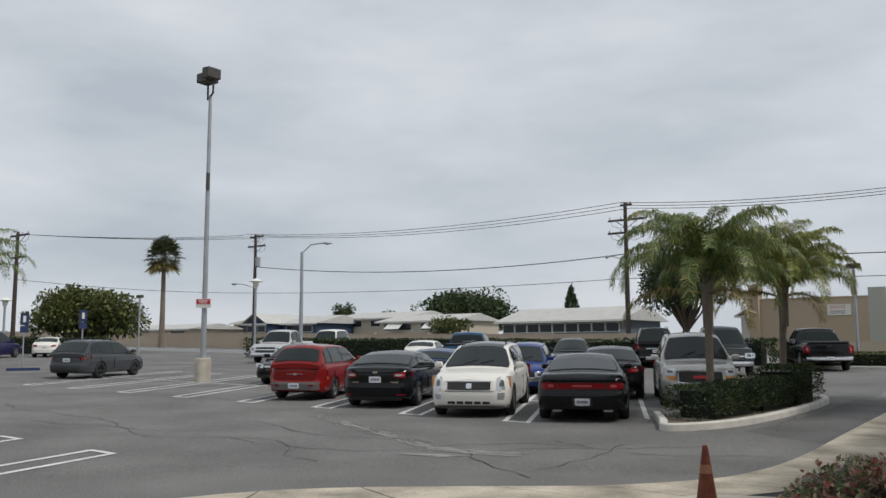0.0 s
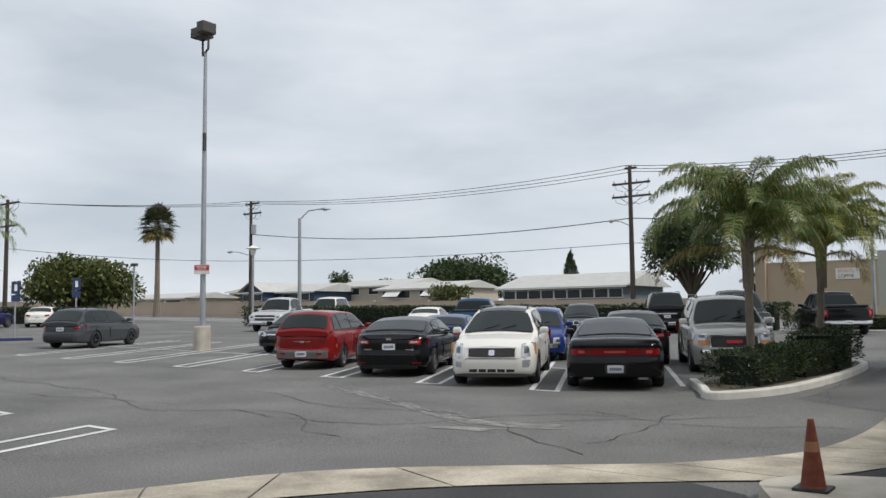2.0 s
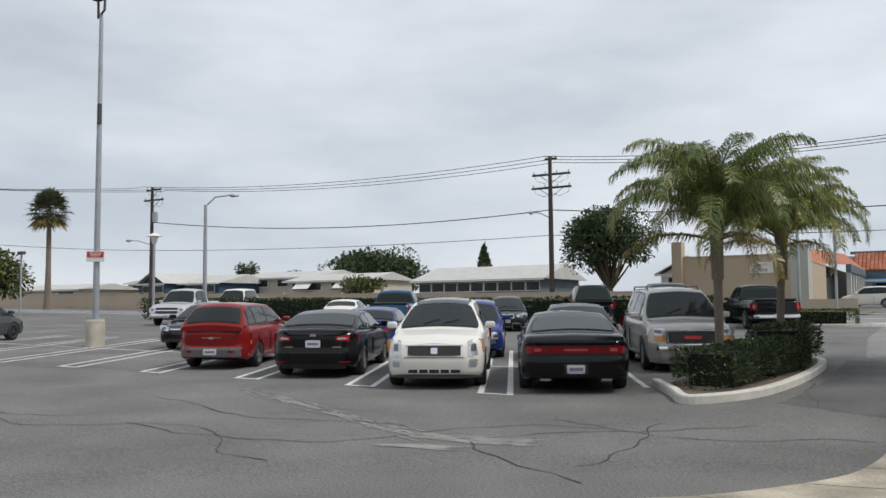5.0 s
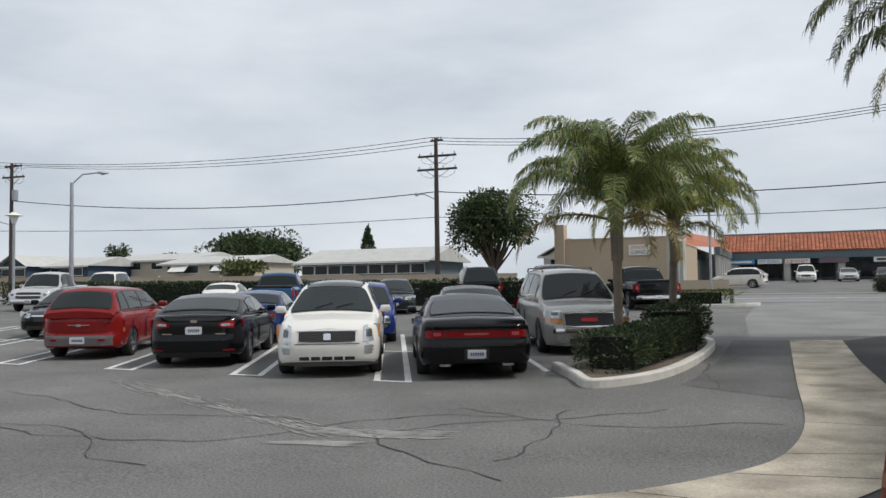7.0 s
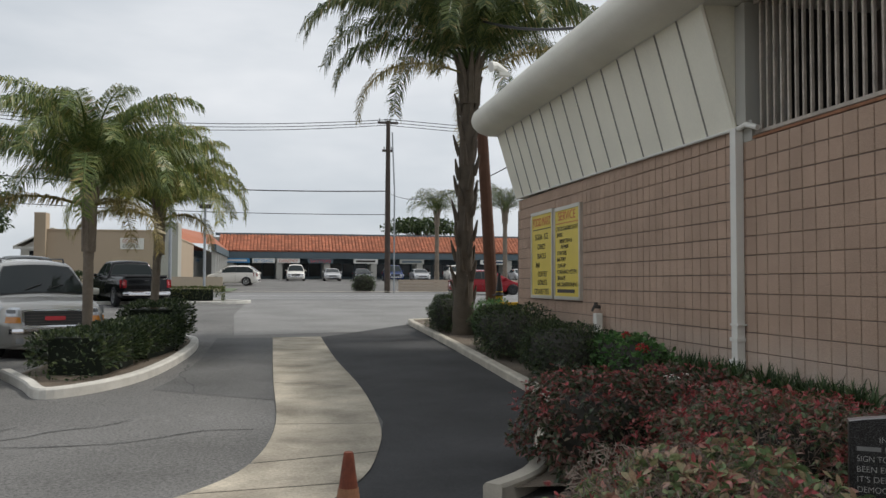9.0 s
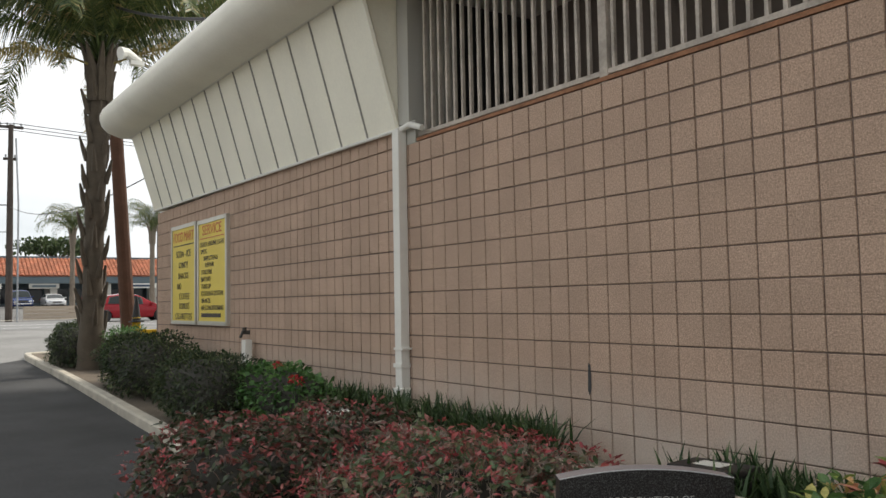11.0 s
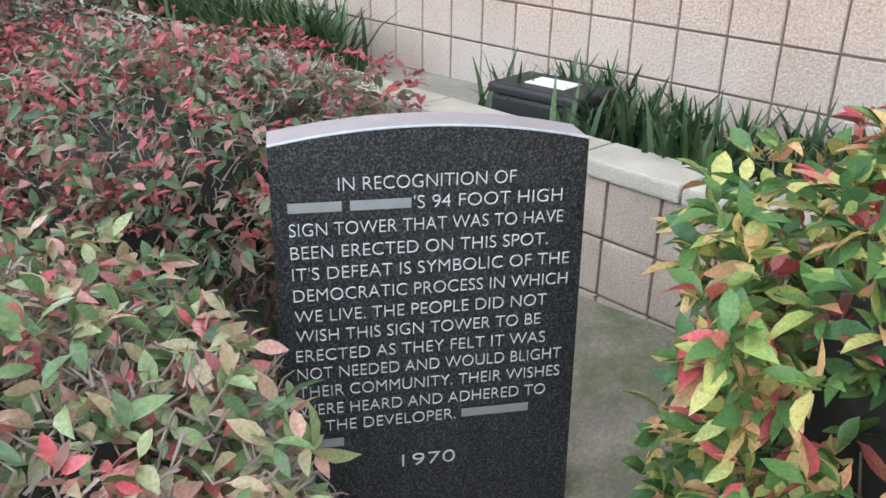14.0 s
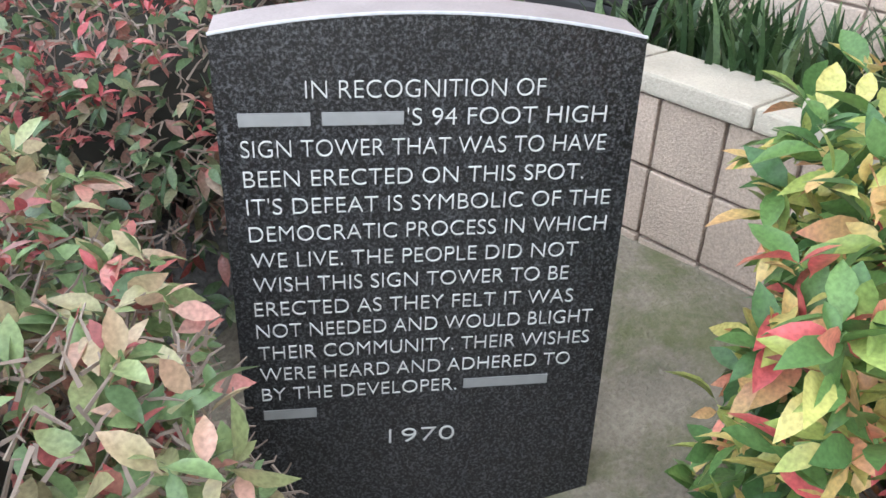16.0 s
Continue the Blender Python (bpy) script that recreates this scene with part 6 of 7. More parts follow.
p[:, :2] *= np.clip(1.35 - (p[:, 2:3] - 0.7) / 6.6, 0.05, 1.2)
leaves("crown", p, d * 0.5 + np.array([0, 0, 1.0]), 0.5, 0.4, M_TREE, root)
part("trunk", bar([(0, 0, -0.3), (0, 0, 3)], 0.2, 8), M_BARK, root)
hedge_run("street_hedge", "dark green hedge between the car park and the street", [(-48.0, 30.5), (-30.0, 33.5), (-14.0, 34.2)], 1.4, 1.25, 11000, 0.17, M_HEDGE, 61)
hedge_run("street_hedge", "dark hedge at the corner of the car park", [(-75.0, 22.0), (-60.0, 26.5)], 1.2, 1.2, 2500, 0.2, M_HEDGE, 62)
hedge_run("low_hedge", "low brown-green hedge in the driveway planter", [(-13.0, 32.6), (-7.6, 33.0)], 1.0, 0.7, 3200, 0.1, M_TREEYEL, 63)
kerb("driveway_kerb", smooth_line([(-13.5, 31.4), (-8.6, 31.8), (-6.6, 32.6), (-7.0, 33.8), (-13.5, 34.0)], 4), 0.15, 0.14, M_KERB_WHITE, "pale kerb round the driveway planter", side=1)
sheet("lawn", -15, -8, 48.2, 55, 1.0, lambda x, y: height(x, y) + 0.06, M_GRASS, "strip of grass across the street", cat="grass")


# ---- memorial stone ----
LLv = Vector((-1.944, -1.955, 0.0))
stone = thing("memorial_stone", pose(LLv.x, LLv.y, 0, 0, 0, math.degrees(math.atan2(-0.5324, 0.8465))), "black polished granite memorial stone with an arched top and carved words", "memorial stone")
bm = bmesh.new()
SX0, SX1 = -0.034, 0.652
arc = []
for i in range(17):
    t = i / 16
    arc.append((SX0 + (SX1 - SX0) * t, 0.882 + 0.036 * (1 - (2 * t - 1) ** 2) - 0.008 * t))
outline = [(SX1 + 0.03, -0.55)] + arc[::-1] + [(SX0 + 0.0, -0.55)]
fr = [bm.verts.new((x, 0, z)) for x, z in outline]
bk = [bm.verts.new((x, 0.11, z)) for x, z in outline]
bm.faces.new(fr)
bm.faces.new(bk[::-1])
for i in range(len(fr)):
    j = (i + 1) % len(fr)
    f = bm.faces.new((fr[i], fr[j], bk[j], bk[i]))
    if 1 <= i <= 16:
        f.material_index = 1
bmesh.ops.recalc_face_normals(bm, faces=bm.faces)
part("slab", bm, [M_GRANITE, M_GRANITE_TOP], stone)
part("chipped_edge", bar([(x, 0.0, z + 0.001) for x, z in arc], 0.0028, 5), mat("pale_chipped_granite", (0.42, 0.42, 0.43), 0.7, vary=0.4, scale=60), stone)


def letters(txt, x, z, width, h, parent, material, y=-0.0015, name="carved_line", rot=None, depth=0.0):
    cu = bpy.data.curves.new(name, "FONT")
    cu.body, cu.size, cu.extrude = txt, 1.0, 0.0012
    cu.offset = -0.019 if name == "carved_line" else 0.0
    ob = bpy.data.objects.new(name, cu)
    scene.collection.objects.link(ob)
    bpy.context.view_layer.update()
    dg = bpy.context.evaluated_depsgraph_get()
    me = bpy.data.meshes.new_from_object(ob.evaluated_get(dg))
    bpy.data.objects.remove(ob)
    xs_ = [v.co.x for v in me.vertices]
    x0, x1 = min(xs_), max(xs_)
    capz = 0.69
    for v in me.vertices:
        v.co = Vector((x + (v.co.x - x0) / (x1 - x0) * width, y + v.co.z, z + v.co.y / capz * h))
    me.materials.clear()
    me.materials.append(material)
    o = new(name, me)
    o.parent = parent
    if rot is not None:
        o.matrix_local = rot
    return o


def bars(x, z, width, h, parent, material, words=1, y=-0.003, name="carved_bar"):
    w = width / words
    for i in range(words):
        part(name, boxed(x + i * w, x + (i + 1) * w - (0.018 if i < words - 1 else 0), y, y + 0.002, z, z + h), material, parent)


H = 0.030
lines = [("IN RECOGNITION OF", 0.107, 0.492, 0.781), (None, 0, 0, 0.733), ("SIGN TOWER THAT WAS TO HAVE", 0.0, 0.606, 0.682), ("BEEN ERECTED ON THIS SPOT.", 0.001, 0.574, 0.629), ("IT'S DEFEAT IS SYMBOLIC OF THE", 0.002, 0.628, 0.578),
         ("DEMOCRATIC PROCESS IN WHICH", 0.002, 0.628, 0.526), ("WE LIVE. THE PEOPLE DID NOT", 0.002, 0.582, 0.474), ("WISH THIS SIGN TOWER TO BE", 0.002, 0.570, 0.424), ("ERECTED AS THEY FELT IT WAS", 0.0, 0.585, 0.373), ("NOT NEEDED AND WOULD BLIGHT", 0.0, 0.628, 0.325),
         ("THEIR COMMUNITY. THEIR WISHES", 0.0, 0.628, 0.276), ("WERE HEARD AND ADHERED TO", 0.0, 0.595, 0.226), ("BY THE DEVELOPER.", 0.0, 0.372, 0.178)]
for txt, a, b, z in lines:
    if txt:
        letters(txt, a, z, b - a, H, stone, M_CARVED)
letters("'S 94 FOOT HIGH", 0.268, 0.733, 0.332, H, stone, M_CARVED)
M_BAR = mat("worn_carved_bar", (0.22, 0.22, 0.215), 0.9, vary=0.2, scale=25)
bars(0.0, 0.736, 0.262, 0.022, stone, M_BAR, words=2)
bars(0.386, 0.182, 0.168, 0.022, stone, M_BAR)
bars(0.0, 0.132, 0.1, 0.022, stone, M_BAR)
letters("1970", 0.241, 0.05, 0.132, 0.036, stone, M_CARVED)

# dark utility box and litter on the raised bed
ub = thing("utility_box", pose(-0.34, -1.33, 0.47, 0, 0, 96), "black plastic utility box in the raised bed", "utility box")
part("case", boxed(-0.2, 0.2, -0.13, 0.13, -0.02, 0.15, bevel=0.02), M_TRIM, ub)
part("lid", boxed(-0.21, 0.21, -0.14, 0.14, 0.15, 0.19, bevel=0.015), M_TRIM, ub)
part("paper_label", boxed(-0.09, 0.09, -0.06, 0.06, 0.191, 0.194), M_WHITE, ub)
lit = thing("paper_litter", pose(-0.62, 2.75, 0.58, 8, -6, 20), "crumpled white paper on the planter edge", "litter")
part("sheet", boxed(-0.14, 0.14, -0.09, 0.09, 0, 0.012, bevel=0.003), M_WHITE, lit)
wp = thing("white_pipe_stub", pose(-0.12, 6.5, 0.55), "white plastic vent pipe stub by the wall", "pipe")
part("stub", boxed(-0.05, 0.05, -0.07, 0.07, -0.1, 0.58, bevel=0.01), M_WHITE, wp)
tp = thing("hose_bib", pose(0, 6.72, 1.22), "dark iron hose tap on the block wall", "tap")
part("body", bar([(0.03, 0, 0), (-0.1, 0, 0.0), (-0.13, 0, -0.07)], [0.03, 0.025, 0.02], 8), M_LAMPHEAD, tp)
part("handle", bar([(-0.07, 0, 0.02), (-0.07, 0, 0.07)], 0.03, 8), M_LAMPHEAD, tp)

# traffic cone on the slab
def cone(x, y, z, material, label, s=1.0, band=True):
    root = thing("traffic_cone", pose(x, y, z), label, "traffic cone")
    part("base", boxed(-0.17 * s, 0.17 * s, -0.17 * s, 0.17 * s, 0, 0.03 * s, bevel=0.008), M_TRIM if material is M_CONE else material, root)
    part("cone", bar([(0, 0, 0.02 * s), (0, 0, 0.05 * s), (0, 0, 0.68 * s), (0, 0, 0.7 * s)], [0.135 * s, 0.12 * s, 0.033 * s, 0.028 * s], 20), material, root, smooth=False)
    if band:
        part("band", bar([(0, 0, 0.38 * s), (0, 0, 0.48 * s)], [0.078 * s, 0.064 * s], 20), M_WHITE if material is not M_CONE else M_RUSTRAIL, root, "worn reflective band")
    return root


cone(-4.5, -1.45, 0.14, M_CONE, "dirty dark orange traffic cone on the kerb slab", 0.82)
cone(0.9, 15.8, height(0.9, 15.8), M_CONEBRIGHT, "orange and white traffic cone by the shop corner")
for x, y in ((0.35, 14.4), (1.7, 16.2)):
    b = thing("bollard", pose(x, y, height(x, y)), "yellow painted steel bollard by the shop corner", "bollard", "bollards")
    part("post", bar([(0, 0, -0.2), (0, 0, 1.1), (0, 0, 1.16)], [0.09, 0.09, 0.05], 14), M_YELLOW, b)
cone(0.35, 14.4, height(0.35, 14.4) + 1.0, M_TRIM, "black rubber cone set over a bollard", 0.8, band=False)
yb = thing("yellow_barrier", pose(0.45, 13.0, height(0.4, 13)), "yellow painted steel barrier rail", "barrier")
part("rail", boxed(-0.4, 0.4, -0.04, 0.04, 0.75, 0.9, bevel=0.01), M_YELLOW, yb)
for s in (-0.36, 0.36):
    part("post", boxed(s - 0.03, s + 0.03, -0.03, 0.03, -0.2, 0.9), M_YELLOW, yb)

# wall signs
def wall_sign(y0, y1, z0, z1, label, rows):
    root = thing("wall_sign", pose(-0.02, (y0 + y1) / 2, z0), label, "sign", "wall signs")
    w, h = y1 - y0, z1 - z0
    part("face", boxed(-0.02, 0.03, -w / 2, w / 2, 0, h), M_SIGNYEL, root)
    for a in ((-w / 2 - 0.03, -w / 2 + 0.03, -0.03, h + 0.03), (w / 2 - 0.03, w / 2 + 0.03, -0.03, h + 0.03), (-w / 2, w / 2, -0.03, 0.03), (-w / 2, w / 2, h - 0.03, h + 0.03)):
        part("frame", boxed(-0.035, 0.03, *a), M_ALU, root)
    m = Matrix(((0, 1, 0, -0.024), (-1, 0, 0, 0), (0, 0, 1, 0), (0, 0, 0, 1)))
    for txt, cx, width, z, hh, mt in rows:
        if txt.startswith("#"):
            part("text_bar", boxed(-0.026, -0.02, -cx - width / 2, -cx + width / 2, z, z + hh), mt, root)
        else:
            letters(txt, cx - width / 2, z, width, hh, root, mt, y=0.0, name="sign_text", rot=m)
    return root


R_, K_ = M_SIGNRED, M_SIGNBLK
wall_sign(8.98, 10.3, 1.33, 2.92, "yellow shop sign listing snacks and drinks in black letters", [("FOOD MART", 0, 1.1, 1.34, 0.16, R_), ("#", 0, 1.1, 1.27, 0.015, K_), ("SODA - ICE", 0, 0.8, 1.08, 0.11, K_), ("CANDY", 0, 0.5, 0.9, 0.1, K_), ("SNACKS", 0, 0.55, 0.72, 0.1, K_), ("AND", -0.25, 0.25, 0.55, 0.1, K_), ("COFFEE", 0.05, 0.55, 0.38, 0.1, K_), ("DONUTS", 0.05, 0.55, 0.22, 0.1, K_), ("CIGARETTES", 0, 0.9, 0.05, 0.1, K_)])
wall_sign(7.52, 8.84, 1.33, 2.9, "yellow car service sign with red heading", [("SERVICE", 0, 0.9, 1.36, 0.15, R_), ("#", 0, 1.15, 1.3, 0.012, R_), ("CHECK ENGINE LIGHT", 0, 1.15, 1.18, 0.07, K_), ("SMOG", -0.38, 0.3, 1.07, 0.07, K_), ("INSPECTION &", -0.05, 0.65, 0.96, 0.07, K_), ("REPAIR", -0.1, 0.4, 0.86, 0.07, K_), ("STARTERS", -0.25, 0.5, 0.75, 0.07, K_), ("BATTERY", -0.28, 0.45, 0.64, 0.07, K_), ("TUNE-UP", -0.28, 0.45, 0.53, 0.07, K_), ("COOLING SYSTEM", 0, 1.0, 0.42, 0.07, K_), ("BRAKES", -0.28, 0.42, 0.31, 0.07, K_), ("AIR CONDITIONING", 0, 1.05, 0.20, 0.07, K_), ("#", -0.05, 0.9, 0.09, 0.06, K_)])
sl = thing("flood_light", pose(-1.1, 8.6, 5.3), "small white flood lamp on the eave", "lamp")
part("lamp", bar([(0.1, 0, 0), (-0.1, -0.02, 0.1), (-0.2, -0.05, 0.08)], [0.05, 0.08, 0.1], 10), M_WHITE, sl)
part("base", boxed(-0.05, 0.15, -0.06, 0.06, -0.06, 0.0), M_WHITE, sl)

# ---- poles, lamps, wires ----
def utility_pole(x, y, top, arms, label, r=0.17, mt=None, trans=False):
    z = height(x, y)
    root = thing("utility_pole", pose(x, y, z), label, "utility pole", "utility poles")
    h = top - z
    part("pole", bar([(0, 0, -0.5), (0, 0, h * 0.5), (0, 0, h)], [r * 1.15, r, r * 0.75], 12), mt or M_POLE, root)
    for zz, w in arms:
        a = part("crossarm", boxed(-w / 2, w / 2, 0.1, 0.24, h - zz - 0.07, h - zz + 0.07), M_POLE, root)
        for k in range(4):
            q = -w / 2 + 0.12 + (w - 0.24) * k / 3
            part("insulator", bar([(q, 0.16, h - zz + 0.06), (q, 0.16, h - zz + 0.2), (q, 0.16, h - zz + 0.26)], [0.03, 0.05, 0.03], 8), M_GALV, root)
        if w > 1.5:
            for e in (-1, 1):
                part("brace", bar([(e * w * 0.3, 0.2, h - zz - 0.05), (0, 0.16, h - zz - 0.65)], 0.022, 5), M_POLE, root)
                part("jumper_wire", bar([(e * w * 0.45, 0.16, h - zz + 0.2), (e * w * 0.42, 0.3, h - zz - 0.35), (e * w * 0.2, 0.3, h - zz - 0.6), (0, 0.25, h - zz - 0.4)], 0.014, 5), M_WIRE, root)
    if trans:
        part("transformer", bar([(0.4, 0, h - 3.2), (0.4, 0, h - 2.3)], 0.26, 12), M_GALV, root)
    return root


utility_pole(-27.9, 48.2, 12.2, [(0.15, 0.9), (1.25, 2.9), (2.2, 3.0)], "dark timber utility pole with three crossarms")
utility_pole(1.6, 47.9, 11.9, [(0.1, 1.3), (1.9, 0.7)], "dark timber utility pole beside the street")
utility_pole(-66.6, 46.5, 12.8, [(0.2, 1.9), (1.15, 2.5)], "timber utility pole with transformer beyond the lot", trans=True)
utility_pole(-74.0, 26.6, 11.6, [(0.3, 3.0), (2.2, 2.6)], "timber utility pole near the corner palm")
root = thing("leaning_pole", pose(0.45, 15.3, height(0.4, 15.3), 3.5, -4.5, 0), "leaning reddish timber pole behind the palm", "utility pole")
part("pole", bar([(0, 0, -0.4), (0, 0, 5.6)], [0.17, 0.14], 12), M_POLERED, root)
wires = thing("overhead_wires", Matrix.Identity(4), "thin dark overhead wires sagging between poles", "wires", kind="structure")


def wire(a, b, sag, r=0.022):
    pts = [(a[0] + (b[0] - a[0]) * t, a[1] + (b[1] - a[1]) * t, a[2] + (b[2] - a[2]) * t - sag * 4 * t * (1 - t)) for t in [i / 16 for i in range(17)]]
    part("wire", bar(pts, r, 5), M_WIRE, wires)


for k, o in enumerate((-1.4, 0.0, 1.4)):
    wire((-66.6, 46.5 + o, 12.7), (-27.9, 48.2 + o * 0.6, 12.1 - 0.1 * k), 0.8)
    wire((-27.9, 48.2 + o * 0.6, 12.1 - 0.1 * k), (1.6, 47.9 + o * 0.7, 11.8), 0.8)
    wire((1.6, 47.9 + o * 0.7, 11.8), (60, 48 + o, 12.0), 0.9)
    wire((-74.0, 26.6, 11.4), (-66.6, 46.5 + o, 12.6), 0.3)
wire((-66.6, 46.5, 9.6), (-27.9, 48.2, 8.4), 0.9, 0.035)
wire((-27.9, 48.2, 8.4), (1.6, 47.9, 7.4), 0.5, 0.035)
wire((-66.6, 46.5, 7.0), (-27.9, 48.2, 6.6), 0.3)
wire((-27.9, 48.2, 6.6), (1.6, 47.9, 5.9), 0.3)
wire((1.6, 47.9, 7.3), (1.0, 14.6, 4.7), 0.7, 0.015)
wire((-74, 26.6, 7.5), (-66.6, 46.5, 7.0), 0.3)
wire((-0.4, 13.0, 7.6), (0.4, 6.0, 5.6), 0.2, 0.03)

root = thing("lot_light", pose(-27.8, 10.6, height(-27.8, 10.6)), "tall grey car-park light with twin lamps, concrete base", "street lamp")
part("base", bar([(0, 0, -0.3), (0, 0, 0.82), (0, 0, 0.88)], [0.3, 0.29, 0.26], 20), M_KERB, root)
part("base_plate", boxed(-0.2, 0.2, -0.2, 0.2, 0.88, 0.92), M_GALV, root)
part("pole", bar([(0, 0, 0.9), (0, 0, 6.0), (0, 0, 10.85)], [0.105, 0.085, 0.06], 14), M_GALV, root)
part("bracket", bar([(-0.3, 0.1, 11.5), (-0.28, 0.1, 10.82), (0.28, -0.1, 10.92), (0.3, -0.1, 11.6)], 0.045, 6), M_LAMPHEAD, root)
part("lamp_head", boxed(-0.5, 0.15, -0.3, 0.25, 11.42, 11.78, bevel=0.03), M_LAMPHEAD, root)
part("lamp_head", boxed(0.1, 0.48, -0.5, 0.1, 11.46, 11.86, bevel=0.03), M_LAMPHEAD, root)
part("junction_box", boxed(0.03, 0.13, -0.12, -0.02, 7.2, 7.85), M_LAMPHEAD, root)
sm = pose(0, 0, 0, 0, 0, 33)
sb = part("sign_plate", boxed(-0.28, 0.28, -0.14, -0.11, 2.72, 3.06, m=sm), M_WHITE, root, "red and white tow notice")
part("sign_band", boxed(-0.26, 0.26, -0.15, -0.14, 2.86, 3.04, m=sm), M_RED, sb)
for k in range(3):
    part("text_bar", boxed(-0.2 + 0.03 * k, 0.2 - 0.03 * k, -0.152, -0.15, 2.99 - 0.05 * k, 3.01 - 0.05 * k, m=sm), M_WHITE, sb)


def street_lamp(x, y, top, arm, label, z=None):
    z = height(x, y) if z is None else z
    h = top - z
    root = thing("street_lamp", pose(x, y, z), label, "street lamp", "street lamps")
    part("pole", bar([(0, 0, -0.4), (0, 0, h)], [0.16, 0.11], 12), M_GALV, root)
    part("arm", bar([(0, 0, h - 0.1), (arm[0] * 0.4, arm[1] * 0.4, h + 0.55), (arm[0], arm[1], h + 0.7)], 0.05, 8), M_GALV, root)
    part("lamp_head", bar([(arm[0] * 0.95, arm[1] * 0.95, h + 0.7), (arm[0] * 1.15, arm[1] * 1.15, h + 0.68), (arm[0] * 1.4, arm[1] * 1.4, h + 0.7)], [0.05, 0.13, 0.05], 8), M_GALV, root)


street_lamp(-46.9, 33.9, 8.6, (1.1, 1.1), "grey steel street lamp with a curved arm")
for x, y, z, arm in ((-66.6, 46.5, 7.9, (-2.4, -0.9)), (-27.9, 48.2, 8.2, (-1.5, -0.5))):
    root = thing("street_lamp", pose(x, y, z), "small street lamp on an arm fixed to a timber pole", "street lamp", "street lamps")
    part("arm", bar([(0, 0, -0.4), (arm[0] * 0.5, arm[1] * 0.5, 0.0), (arm[0] * 0.8, arm[1] * 0.8, 0.05)], 0.04, 6), M_GALV, root)
    part("lamp_head", bar([(arm[0] * 0.75, arm[1] * 0.75, 0.05), (arm[0] * 0.9, arm[1] * 0.9, 0.02), (arm[0], arm[1], 0.05)], [0.05, 0.14, 0.05], 8), M_GALV, root)
root = thing("conduit_pole", pose(2.0, 47.7, height(2.0, 47.7)), "slim grey steel conduit pole beside the timber pole", "pole")
part("pole", bar([(0, 0, -0.3), (0, 0, 6.5), (-0.15, 0.1, 10.2)], [0.06, 0.05, 0.045], 8), M_GALV, root)


def lollipop(x, y, top):
    z = height(x, y)
    h = top - z
    root = thing("lantern_post", pose(x, y, z), "grey post with a saucer-shaped lantern on top", "street lamp", "lantern posts")
    part("post", bar([(0, 0, -0.3), (0, 0, h - 0.5)], 0.08, 10), M_GALV, root)
    part("lantern", bar([(0, 0, h - 0.55), (0, 0, h - 0.15), (0, 0, h - 0.1), (0, 0, h + 0.1)], [0.12, 0.22, 0.5, 0.1], 14), M_WHITE, root)


lollipop(-46.1, 28.9, 6.2)
lollipop(-61.7, 19.8, 5.1)
for x, y, top, hd in ((-9.0, 41.0, 5.5, 0.3), (-9.75, 33.0, 5.2, 0.0), (-61.0, 30.0, 5.6, 0.25)):
    root = thing("flood_post", pose(x, y, height(x, y)), "slim steel post with a small flood lamp", "street lamp", "flood posts")
    part("post", bar([(0, 0, -0.3), (0, 0, top - height(x, y))], 0.07, 10), M_GALV, root)
    part("lamp_head", boxed(-0.3, 0.3, -0.15, 0.15, top - height(x, y), top - height(x, y) + 0.22, bevel=0.03), M_LAMPHEAD, root)


def accessible_sign(x, y, top):
    z = height(x, y)
    root = thing("accessible_sign", pose(x, y, z, 0, 0, 70), "blue accessible parking sign on a steel post", "sign", "parking signs")
    h = top - z
    part("post", bar([(0, 0, -0.2), (0, 0, h)], 0.035, 8), M_GALV, root)
    part("plate", boxed(-0.18, 0.18, -0.05, -0.035, h - 0.55, h), M_BLUE, root)
    part("lower_plate", boxed(-0.18, 0.18, -0.05, -0.035, h - 0.9, h - 0.6), M_BLUE, root)
    part("symbol", boxed(-0.06, 0.06, -0.056, -0.05, h - 0.42, h - 0.12, bevel=0.02), M_WHITE, root)
    part("wheel_stop", boxed(-0.7, 0.7, -0.5, -0.3, -0.05, 0.12, bevel=0.02), M_BLUE, root)


accessible_sign(-41.2, 10.7, 3.3)
accessible_sign(-40.3, 13.1, 3.5)

# ---- buildings across the street ----
wl_ = thing("boundary_wall", Matrix.Identity(4), "long tan block boundary wall across the street", "wall", kind="structure")
for i in range(18):
    x0 = -130 + 6 * i
    z = height(x0, 47.9)
    part("panel", boxed(x0 + 0.01, x0 + 5.99, 47.8, 48.0, z - 0.3, z + 1.45), M_FENCEWALL, wl_)
    part("coping", boxed(x0, x0 + 6, 47.76, 48.04, z + 1.452, z + 1.53), M_FENCEWALL, wl_)


